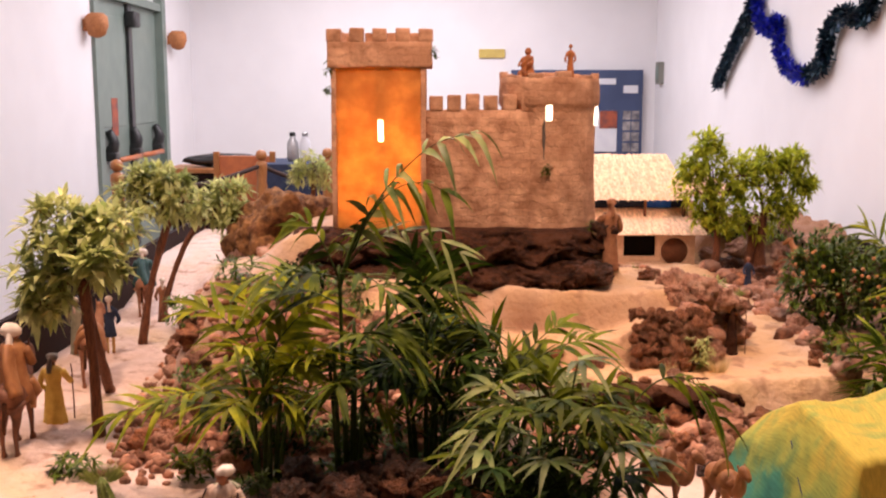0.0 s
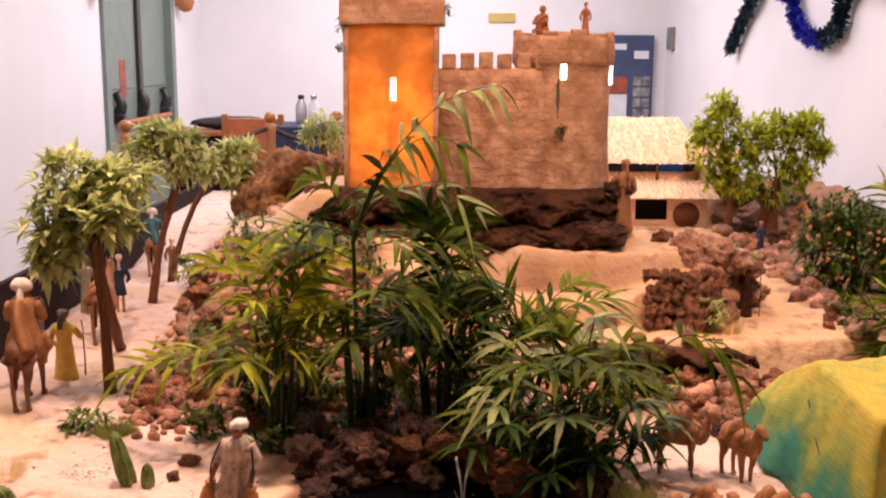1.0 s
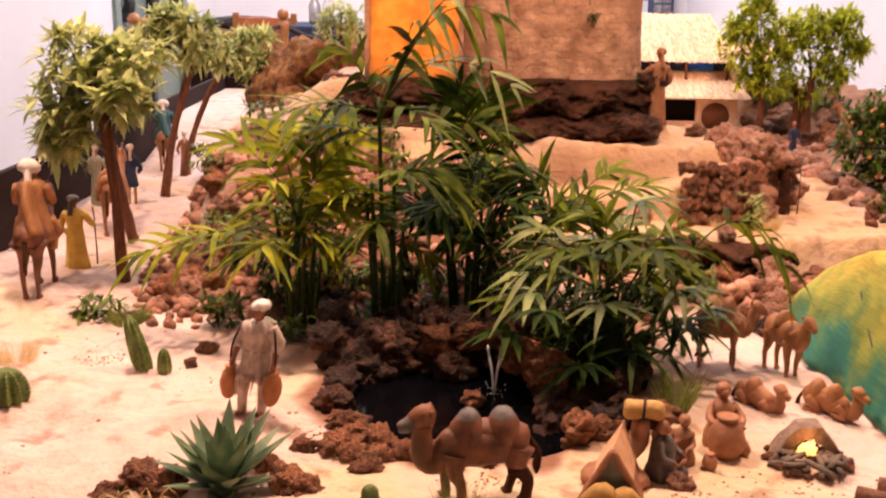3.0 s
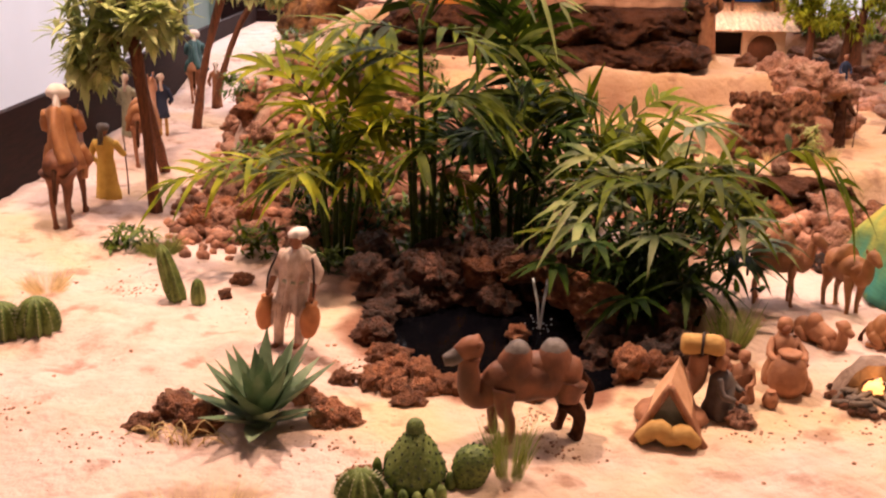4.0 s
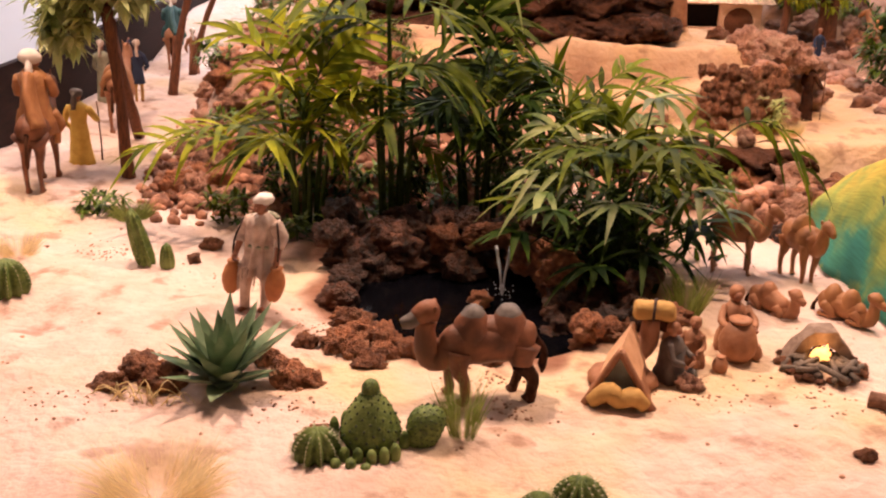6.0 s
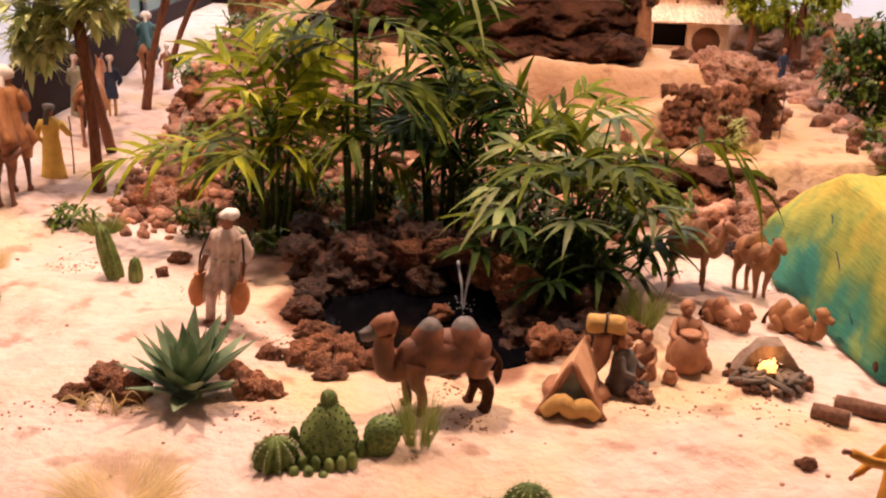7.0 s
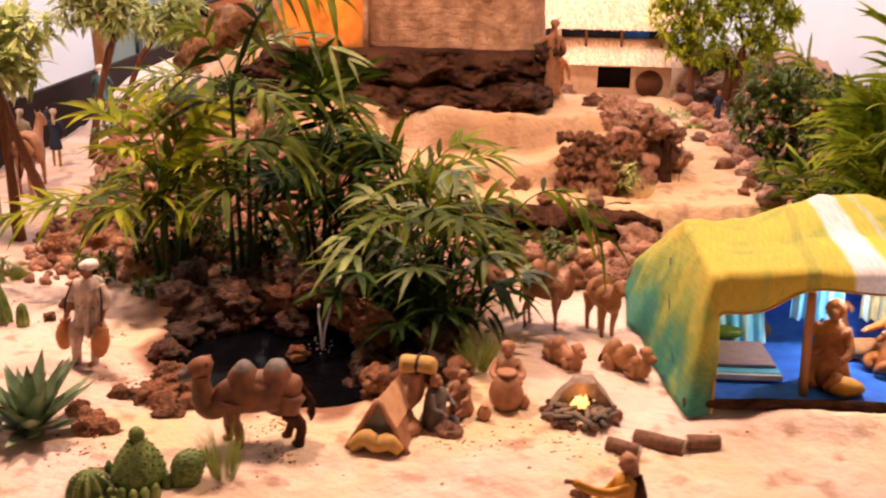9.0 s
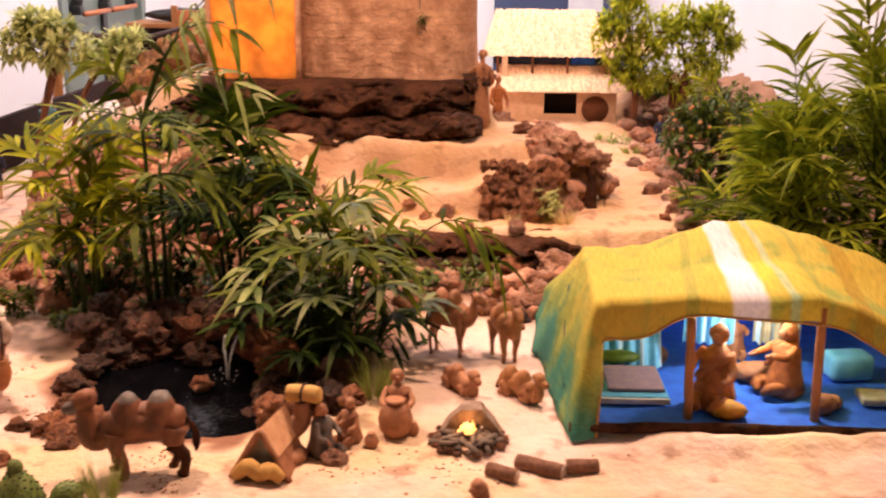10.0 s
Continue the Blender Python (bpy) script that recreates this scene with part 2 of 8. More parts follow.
M = {
    "sand": material("sand", (0.68, 0.51, 0.44), (0.56, 0.39, 0.32), 26, 0.95, 0.9, 55, c3=(0.63, 0.46, 0.36), bump_dist=0.008),
    "wall": material("white_paint", (0.80, 0.79, 0.81), (0.77, 0.76, 0.78), 3, 0.7, 0.08, 200),
    "floor": material("floor_tile", (0.30, 0.22, 0.17), (0.26, 0.19, 0.14), 4, 0.4, 0.05),
    "ceiling": material("ceiling_paint", (0.8, 0.8, 0.8), (0.77, 0.77, 0.77), 3, 0.9, 0.05),
    "door": material("green_door_paint", (0.19, 0.24, 0.21), (0.16, 0.21, 0.185), 6, 0.45, 0.1),
    "black": material("black_plastic", (0.015, 0.015, 0.017), (0.03, 0.03, 0.03), 30, 0.4, 0.1),
    "orange_metal": material("orange_bar", (0.55, 0.17, 0.06), (0.45, 0.13, 0.05), 20, 0.4, 0.1),
    "terracotta": material("terracotta", (0.50, 0.20, 0.07), (0.38, 0.14, 0.05), 60, 0.7, 0.3),
    "darkwood": material("dark_red_wood", (0.018, 0.005, 0.004), (0.009, 0.003, 0.0025), 18, 0.7, 0.2, stretch=(1, 1, 6), spec=0.15),
    "wood": material("varnished_wood", (0.42, 0.17, 0.05), (0.30, 0.11, 0.03), 25, 0.4, 0.15, stretch=(5, 5, 1)),
    "cloth_dark": material("dark_cloth", (0.02, 0.008, 0.007), (0.03, 0.012, 0.01), 40, 0.95, 0.3),
    "stone": material("castle_plaster", (0.74, 0.43, 0.275), (0.40, 0.20, 0.115), 15, 0.9, 0.8, 45, c3=(0.52, 0.275, 0.165), by_object=0.06, bump_dist=0.010, spec=0.2),
    "stone_tower": material("thin_tower_plaster", (0.74, 0.44, 0.15), (0.50, 0.26, 0.08), 16, 0.9, 0.7, 40, c3=(0.54, 0.28, 0.09), translucent=0.55, bump_dist=0.006),
    "cork": material("dark_cork_bark", (0.085, 0.032, 0.015), (0.016, 0.006, 0.004), 36, 0.95, 1.0, 55, c3=(0.105, 0.042, 0.022), bump_dist=0.015, spec=0.2),
    "rock": material("red_brown_rock", (0.46, 0.18, 0.082), (0.16, 0.056, 0.026), 3.0, 0.85, 1.0, 9, c3=(0.54, 0.27, 0.15), by_object=0.35, bump_dist=0.02),
    # wet rock, its colour lowered further to paint the shade under the palms
    "rock_dark": material("wet_shaded_rock", (0.115, 0.038, 0.016), (0.016, 0.006, 0.003), 3.5, 0.6, 1.0, 9, c3=(0.17, 0.062, 0.028), by_object=0.5, bump_dist=0.02),
    "rock_pink": material("pink_volcanic_rock", (0.60, 0.31, 0.205), (0.26, 0.11, 0.066), 3.5, 0.9, 1.0, 9, c3=(0.70, 0.45, 0.33), by_object=0.3, bump_dist=0.02),
    "rubble": material("rubble_rock", (0.50, 0.24, 0.15), (0.16, 0.064, 0.038), 50, 0.9, 1.0, 110, c3=(0.64, 0.38, 0.275), island=0.45, bump_dist=0.006),
    "crumb": material("sandy_crumbs", (0.46, 0.27, 0.18), (0.32, 0.17, 0.11), 90, 0.9, 0.5, island=0.3),
    "grey_stone": material("grey_stone", (0.30, 0.22, 0.17), (0.17, 0.11, 0.08), 60, 0.85, 0.6, by_object=0.25),
    "bark": material("tree_bark", (0.21, 0.075, 0.032), (0.10, 0.036, 0.017), 70, 0.85, 0.8, stretch=(3, 3, 0.6)),
    "log": material("cut_log_bark", (0.26, 0.13, 0.08), (0.14, 0.065, 0.04), 80, 0.9, 0.8, by_object=0.1),
    "leaf_palm": material("palm_leaf", (0.125, 0.150, 0.004), (0.026, 0.050, 0.002), 14, 0.6, 0.1, island=0.6, translucent=0.24, spec=0.15),
    "leaf_bright": material("yellow_green_leaf", (0.27, 0.275, 0.008), (0.075, 0.110, 0.004), 14, 0.6, 0.1, island=0.55, translucent=0.30, spec=0.15),
    "leaf_airy": material("airy_palm_leaf", (0.33, 0.38, 0.03), (0.09, 0.145, 0.010), 14, 0.6, 0.1, island=0.55, translucent=0.38, spec=0.15),
    # darkened copy of the palm leaf: shade among the palms, put into colour
    "leaf_shaded": material("shaded_green_leaf", (0.045, 0.078, 0.004), (0.006, 0.020, 0.0015), 14, 0.6, 0.1, island=0.65, translucent=0.15, spec=0.12),
    "leaf_fan": material("fan_leaf", (0.23, 0.255, 0.080), (0.045, 0.080, 0.010), 14, 0.5, 0.1, island=0.55, translucent=0.12, spec=0.3),
    "leaf_tree": material("tree_leaf", (0.56, 0.60, 0.06), (0.28, 0.35, 0.03), 20, 0.6, 0.1, island=0.4, translucent=0.45, spec=0.2),
    "leaf_olive": material("grey_green_leaf", (0.66, 0.68, 0.32), (0.36, 0.43, 0.15), 14, 0.6, 0.1, island=0.35, translucent=0.40, spec=0.25),
    "leaf_dark": material("dark_leaf", (0.13, 0.19, 0.018), (0.035, 0.07, 0.008), 30, 0.45, 0.1, island=0.5, translucent=0.12, spec=0.3),
    "stem": material("green_stem", (0.045, 0.075, 0.008), (0.018, 0.034, 0.005), 50, 0.6, 0.2, spec=0.2),
    "agave": material("agave_leaf", (0.26, 0.35, 0.20), (0.075, 0.15, 0.065), 22, 0.45, 0.15, island=0.3, c3=(0.34, 0.42, 0.26)),
    "cactus": material("cactus_skin", (0.16, 0.22, 0.04), (0.05, 0.09, 0.012), 120, 0.6, 0.6, c3=(0.26, 0.33, 0.09)),
    "spines": material("cactus_spines", (0.50, 0.48, 0.30), (0.36, 0.33, 0.19), 80, 0.8, 0.0),
    "dry": material("dry_grass", (0.86, 0.74, 0.46), (0.74, 0.60, 0.32), 30, 0.9, 0.0, island=0.2, translucent=0.55),
    "grass": material("green_grass", (0.38, 0.42, 0.12), (0.18, 0.24, 0.05), 30, 0.7, 0.0, island=0.4, translucent=0.3),
    "moss": material("green_moss", (0.07, 0.14, 0.035), (0.03, 0.07, 0.016), 90, 0.9, 0.8),
    "thatch": material("straw_thatch", (0.95, 0.64, 0.43), (0.80, 0.50, 0.31), 60, 0.9, 0.4, island=0.25),
    "plaster": material("hut_plaster", (0.72, 0.50, 0.35), (0.58, 0.38, 0.25), 30, 0.9, 0.4),
    "void": material("opening_shade", (0.012, 0.009, 0.008), (0.02, 0.014, 0.012), 10, 0.9, 0.0),
    "blue_cloth": material("blue_cloth", (0.015, 0.16, 0.80), (0.010, 0.10, 0.62), 30, 0.8, 0.3),
    "cyan_cloth": material("light_blue_cloth", (0.14, 0.50, 0.80), (0.07, 0.38, 0.70), 30, 0.8, 0.3),
    "navy": material("navy_cloth", (0.02, 0.03, 0.07), (0.03, 0.045, 0.09), 30, 0.9, 0.3),
    "pale_blue": material("pale_blue_cloth", (0.40, 0.62, 0.80), (0.30, 0.52, 0.74), 40, 0.8, 0.3),
    "purple": material("mauve_rug", (0.22, 0.16, 0.24), (0.30, 0.20, 0.24), 60, 0.95, 0.4),
    "white_cloth": material("white_cloth", (0.78, 0.70, 0.64), (0.66, 0.57, 0.50), 40, 0.9, 0.3),
    "skin": material("painted_clay_skin", (0.36, 0.15, 0.08), (0.28, 0.11, 0.06), 60, 0.6, 0.3),
    "cream": material("cream_robe", (0.68, 0.55, 0.47), (0.46, 0.33, 0.26), 50, 0.7, 0.4),
    "yellow": material("yellow_robe", (0.82, 0.56, 0.12), (0.70, 0.43, 0.08), 50, 0.7, 0.4),
    "mustard": material("mustard_robe", (0.62, 0.29, 0.02), (0.48, 0.20, 0.015), 50, 0.7, 0.4),
    "teal": material("teal_robe", (0.05, 0.13, 0.14), (0.03, 0.09, 0.10), 50, 0.7, 0.4),
    "brown": material("rust_brown_robe", (0.46, 0.16, 0.045), (0.25, 0.08, 0.025), 50, 0.7, 0.5),
    "clay": material("fired_clay", (0.42, 0.19, 0.095), (0.30, 0.125, 0.06), 60, 0.65, 0.4, by_object=0.15),
    "camel": material("camel_paint", (0.25, 0.088, 0.036), (0.11, 0.038, 0.018), 30, 0.6, 0.6, c3=(0.16, 0.07, 0.04)),
    "camel_light": material("tan_camel_paint", (0.42, 0.19, 0.07), (0.30, 0.12, 0.045), 40, 0.6, 0.5, by_object=0.15),
    "saddle": material("tan_saddle_cloth", (0.55, 0.33, 0.10), (0.45, 0.25, 0.07), 60, 0.8, 0.4),
    "greygreen": material("grey_green_cloth", (0.40, 0.39, 0.28), (0.28, 0.27, 0.19), 60, 0.8, 0.4),
    "tinsel": material("blue_tinsel", (0.008, 0.012, 0.50), (0.012, 0.03, 0.30), 30, 0.3, 0.0, metal=0.5, island=0.6),
    "tinsel_dark": material("dark_tinsel", (0.01, 0.02, 0.05), (0.015, 0.05, 0.07), 30, 0.3, 0.0, metal=0.5, island=0.6),
    "poster": material("poster_blue", (0.05, 0.075, 0.16), (0.04, 0.06, 0.13), 4, 0.6, 0.0),
    "paper": material("poster_white", (0.72, 0.73, 0.76), (0.66, 0.67, 0.72), 10, 0.6, 0.0),
    "photo": material("poster_photo", (0.10, 0.10, 0.12), (0.36, 0.33, 0.32), 14, 0.6, 0.0),
    "photo_red": material("poster_photo_red", (0.40, 0.09, 0.04), (0.14, 0.05, 0.05), 12, 0.6, 0.0),
    "yellow_sign": material("yellow_plaque", (0.60, 0.46, 0.12), (0.52, 0.38, 0.10), 10, 0.5, 0.1),
    "switch": material("grey_box", (0.22, 0.22, 0.19), (0.18, 0.18, 0.155), 10, 0.5, 0.1),
    "spot_dark": material("dark_areole", (0.02, 0.035, 0.010), (0.035, 0.05, 0.015), 60, 0.7, 0.0),
    "glow_fire": glow("fire_glow", (1.0, 0.46, 0.13), 2.6),
    "glow_lamp": glow("lamp_glow", (1.0, 0.86, 0.66), 5.0),
    "embers": material("charred_stick", (0.10, 0.075, 0.06), (0.19, 0.15, 0.12), 70, 0.9, 0.6),
    "orange_fruit": material("orange_blossom", (0.70, 0.33, 0.13), (0.58, 0.24, 0.08), 60, 0.5, 0.2),
    "rope": material("dark_rope", (0.05, 0.025, 0.02), (0.03, 0.015, 0.012), 90, 0.8, 0.3),
    "straw_mound": material("brown_straw", (0.34, 0.165, 0.062), (0.085, 0.034, 0.014), 38, 0.95, 1.0, 70, c3=(0.20, 0.085, 0.035), bump_dist=0.012),
    "peach": material("peach_saddle_cloth", (0.72, 0.42, 0.24), (0.60, 0.32, 0.17), 60, 0.75, 0.4),
    "camel_grey": material("grey_hump_paint", (0.15, 0.12, 0.105), (0.09, 0.07, 0.06), 60, 0.6, 0.4),
    "steel": material("steel", (0.5, 0.5, 0.5), (0.42, 0.42, 0.43), 30, 0.35, 0.05, metal=0.8),
}


def water_material():
    mt = bpy.data.materials.new("pond_water")
    mt.use_nodes = True
    n, l = mt.node_tree.nodes, mt.node_tree.links
    b = n["Principled BSDF"]
    b.inputs["Base Color"].default_value = (0.002, 0.002, 0.003, 1)
    b.inputs["Roughness"].default_value = 0.06
    b.inputs["Specular IOR Level"].default_value = 0.06
    w = n.new("ShaderNodeTexNoise")
    w.inputs["Scale"].default_value = 40
    bp = n.new("ShaderNodeBump")
    bp.inputs["Strength"].default_value, bp.inputs["Distance"].default_value = 0.25, 0.004
    l.new(w.outputs["Fac"], bp.inputs["Height"])
    l.new(bp.outputs[0], b.inputs["Normal"])
    return mt


def glassy(name, colour):
    mt = bpy.data.materials.new(name)
    mt.use_nodes = True
    b = mt.node_tree.nodes["Principled BSDF"]
    b.inputs["Base Color"].default_value = (*colour, 1)
    b.inputs["Roughness"].default_value = 0.05
    b.inputs["Transmission Weight"].default_value = 0.45
    b.inputs["IOR"].default_value = 1.33
    return mt


def tent_material():
    """Woven cloth with broad dyed bands of yellow, green and teal, and one white band."""
    mt = bpy.data.materials.new("dyed_tent_cloth")
    mt.use_nodes = True
    n, l = mt.node_tree.nodes, mt.node_tree.links
    b = n["Principled BSDF"]
    b.inputs["Roughness"].default_value = 0.9
    co = n.new("ShaderNodeTexCoord")
    sep = n.new("ShaderNodeSeparateXYZ")
    l.new(co.outputs["UV"], sep.inputs[0])
    nz = n.new("ShaderNodeTexNoise")
    nz.inputs["Scale"].default_value, nz.inputs["Detail"].default_value = 9, 5
    l.new(co.outputs["Object"], nz.inputs["Vector"])
    add = n.new("ShaderNodeMath")
    add.operation = "MULTIPLY_ADD"
    add.inputs[1].default_value = 0.26
    l.new(nz.outputs["Fac"], add.inputs[0])
    l.new(sep.outputs["X"], add.inputs[2])
    sub = n.new("ShaderNodeMath")
    sub.operation = "SUBTRACT"
    sub.inputs[1].default_value = 0.13
    l.new(add.outputs[0], sub.inputs[0])
    ramp = n.new("ShaderNodeValToRGB")
    l.new(sub.outputs[0], ramp.inputs[0])
    e = ramp.color_ramp.elements
    e[0].position, e[0].color = 0.0, (0.04, 0.25, 0.20, 1)
    e[1].position, e[1].color = 1.0, (0.52, 0.36, 0.05, 1)
    for p, c in ((0.035, (0.06, 0.29, 0.19)), (0.075, (0.20, 0.32, 0.09)), (0.12, (0.46, 0.48, 0.09)), (0.19, (0.64, 0.51, 0.085)), (0.5, (0.69, 0.55, 0.10)),
                 (0.75, (0.66, 0.56, 0.10)), (0.86, (0.62, 0.46, 0.06))):
        x = e.new(p)
        x.color = (*c, 1)
    # blotches where the dye ran
    dye = n.new("ShaderNodeTexNoise")
    dye.inputs["Scale"].default_value, dye.inputs["Detail"].default_value = 14, 6
    l.new(co.outputs["Object"], dye.inputs["Vector"])
    dr_ = n.new("ShaderNodeMapRange")
    dr_.inputs[1].default_value, dr_.inputs[2].default_value, dr_.inputs[4].default_value = 0.53, 0.66, 0.7
    l.new(dye.outputs["Fac"], dr_.inputs[0])
    blot = n.new("ShaderNodeMix")
    blot.data_type = "RGBA"
    l.new(dr_.outputs[0], blot.inputs[0])
    l.new(ramp.outputs[0], blot.inputs[6])
    blot.inputs[7].default_value = (0.30, 0.42, 0.10, 1)
    # the white band and the pale blue one beside it
    band = n.new("ShaderNodeValToRGB")
    band.color_ramp.interpolation = "EASE"
    l.new(sep.outputs["X"], band.inputs[0])
    q = band.color_ramp.elements
    q[0].position, q[0].color = 0.0, (0, 0, 0, 1)
    q[1].position, q[1].color = 0.630, (0, 0, 0, 1)
    for p, v in ((0.566, 0.0), (0.574, 1.0), (0.622, 1.0)):
        x = q.new(p)
        x.color = (v, v, v, 1)
    mx = n.new("ShaderNodeMix")
    mx.data_type = "RGBA"
    l.new(band.outputs[0], mx.inputs[0])
    l.new(blot.outputs[2], mx.inputs[6])
    mx.inputs[7].default_value = (0.80, 0.76, 0.78, 1)
    col = mx.outputs[2]
    for lo, hi, c in ((0.655, 0.668, (0.42, 0.62, 0.50)), (0.490, 0.515, (0.34, 0.40, 0.09)), (0.72, 0.735, (0.42, 0.46, 0.12)), (0.80, 0.83, (0.50, 0.30, 0.03)), (0.36, 0.385, (0.50, 0.50, 0.10))):
        st = n.new("ShaderNodeMath")
        st.operation = "COMPARE"
        st.inputs[1].default_value, st.inputs[2].default_value = (lo + hi) / 2, (hi - lo) / 2
        l.new(sep.outputs["X"], st.inputs[0])
        fd = n.new("ShaderNodeMath")
        fd.operation = "MULTIPLY"
        fd.inputs[1].default_value = 0.6
        l.new(st.outputs[0], fd.inputs[0])
        m3 = n.new("ShaderNodeMix")
        m3.data_type = "RGBA"
        l.new(fd.outputs[0], m3.inputs[0])
        l.new(col, m3.inputs[6])
        m3.inputs[7].default_value = (*c, 1)
        col = m3.outputs[2]
    # crossing threads
    wv = n.new("ShaderNodeTexNoise")
    wv.inputs["Scale"].default_value = 1.0
    mp = n.new("ShaderNodeMapping")
    mp.inputs["Scale"].default_value = (300, 18, 1)
    l.new(co.outputs["UV"], mp.inputs["Vector"])
    l.new(mp.outputs[0], wv.inputs["Vector"])
    hs = n.new("ShaderNodeHueSaturation")
    mr = n.new("ShaderNodeMapRange")
    mr.inputs[1].default_value, mr.inputs[2].default_value, mr.inputs[3].default_value, mr.inputs[4].default_value = 0.3, 0.7, 0.8, 1.15
    l.new(wv.outputs["Fac"], mr.inputs[0])
    l.new(mr.outputs[0], hs.inputs["Value"])
    l.new(col, hs.inputs["Color"])
    l.new(hs.outputs[0], b.inputs["Base Color"])
    tr = n.new("ShaderNodeBsdfTranslucent")
    l.new(hs.outputs[0], tr.inputs["Color"])
    ms = n.new("ShaderNodeMixShader")
    ms.inputs[0].default_value = 0.22
    l.new(b.outputs[0], ms.inputs[1])
    l.new(tr.outputs[0], ms.inputs[2])
    l.new(ms.outputs[0], n["Material Output"].inputs["Surface"])
    return mt


add_earth_and_shade(M["sand"], (0.24, 0.11, 0.066), (0.66, 0.48, 0.28), (0.72, 0.56, 0.51))
def masonry(mt, size):
    """Courses of weathered blocks, one block size wide: joints sunk and darker, blocks uneven in tone."""
    n, l = mt.node_tree.nodes, mt.node_tree.links
    b = n["Principled BSDF"]
    src = b.inputs["Base Color"].links[0].from_socket
    old = b.inputs["Normal"].links[0].from_socket
    sep = n.new("ShaderNodeSeparateXYZ")
    l.new(n.new("ShaderNodeTexCoord").outputs["Object"], sep.inputs[0])
    wob = n.new("ShaderNodeTexNoise")
    wob.inputs["Scale"].default_value = 16
    along = n.new("ShaderNodeMath")
    l.new(sep.outputs["X"], along.inputs[0])
    l.new(sep.outputs["Y"], along.inputs[1])
    com = n.new("ShaderNodeCombineXYZ")
    l.new(along.outputs[0], com.inputs[0])
    l.new(sep.outputs["Z"], com.inputs[1])
    shift = n.new("ShaderNodeVectorMath")
    shift.operation = "MULTIPLY_ADD"
    shift.inputs[1].default_value = (0.03, 0.022, 0)
    l.new(wob.outputs["Color"], shift.inputs[0])
    l.new(com.outputs[0], shift.inputs[2])
    br = n.new("ShaderNodeTexBrick")
    br.inputs["Scale"].default_value = 1.0
    br.inputs["Brick Width"].default_value, br.inputs["Row Height"].default_value = size, size * 0.5
    br.inputs["Mortar Size"].default_value, br.inputs["Mortar Smooth"].default_value = size * 0.05, 0.6
    br.inputs["Color1"].default_value, br.inputs["Color2"].default_value, br.inputs["Mortar"].default_value = (1.12, 1.1, 1.08, 1), (0.82, 0.80, 0.76, 1), (0.58, 0.52, 0.46, 1)
    l.new(shift.outputs[0], br.inputs["Vector"])
    mx = n.new("ShaderNodeMix")
    mx.data_type, mx.blend_type = "RGBA", "MULTIPLY"
    mx.inputs[0].default_value = 0.30
    l.new(src, mx.inputs[6])
    l.new(br.outputs["Color"], mx.inputs[7])
    l.new(mx.outputs[2], b.inputs["Base Color"])
    bp = n.new("ShaderNodeBump")
    bp.invert = True
    bp.inputs["Strength"].default_value, bp.inputs["Distance"].default_value = 0.4, 0.004
    l.new(br.outputs["Fac"], bp.inputs["Height"])
    l.new(old, bp.inputs["Normal"])
    l.new(bp.outputs[0], b.inputs["Normal"])


masonry(M["stone"], 0.046)
M["water"] = water_material()
M["spray"] = glassy("clear_water", (0.9, 0.95, 1.0))
M["tent"] = tent_material()

# ---- builders ----


def mesh_of(name, bm, mats, smooth=True):
    me = bpy.data.meshes.new(name)
    bm.normal_update()
    bm.to_mesh(me)
    bm.free()
    for m in mats if isinstance(mats, (list, tuple)) else [mats]:
        me.materials.append(m)
    if smooth:
        me.shade_smooth()
    return me


def part(name, bm, mat, parent, label="", smooth=True):
    ob = new(name, bm if isinstance(bm, bpy.types.Mesh) else mesh_of(name, bm, mat, smooth))
    ob.parent = parent
    if label:
        ob["label"] = label
    return ob


def thing(name, label, category, m=None, bm=None, mat=None, group="", kind="", smooth=True):
    """A top-level thing: one mesh, or an Empty for its parts."""
    ob = new(name, None if bm is None else (bm if isinstance(bm, bpy.types.Mesh) else mesh_of(name, bm, mat, smooth)))
    ob.matrix_world = m or Matrix()
    return tagged(ob, label, category, group, kind)


def box(bm, x0, y0, z0, x1, y1, z1, bevel=0.0, mat=0):
    r = bmesh.ops.create_cube(bm, size=1)
    vs = r["verts"]
    for v in vs:
        v.co = Vector((x0 + (v.co.x + 0.5) * (x1 - x0), y0 + (v.co.y + 0.5) * (y1 - y0), z0 + (v.co.z + 0.5) * (z1 - z0)))
    fs = {f for v in vs for f in v.link_faces}
    for f in fs:
        f.material_index = mat
    if bevel:
        es = {e for v in vs for e in v.link_edges}
        bmesh.ops.bevel(bm, geom=list(es), offset=bevel, segments=2, profile=0.5, affect="EDGES", material=mat)
    return bm


def boxed(*a, **k):
    return box(bmesh.new(), *a, **k)


def spline(pts, n):
    """Points along a smooth curve through pts (rows of any width)."""
    p = np.array(pts, float)
    k = len(p)
    out = []
    for i in range(n + 1):
        u = i / n * (k - 1)
        j = min(int(u), k - 2)
        f = u - j
        a, b, c, d = p[max(j - 1, 0)], p[j], p[j + 1], p[min(j + 2, k - 1)]
        out.append(0.5 * (2 * b + (c - a) * f + (2 * a - 5 * b + 4 * c - d) * f * f + (3 * b - a - 3 * c + d) * f ** 3))
    return out


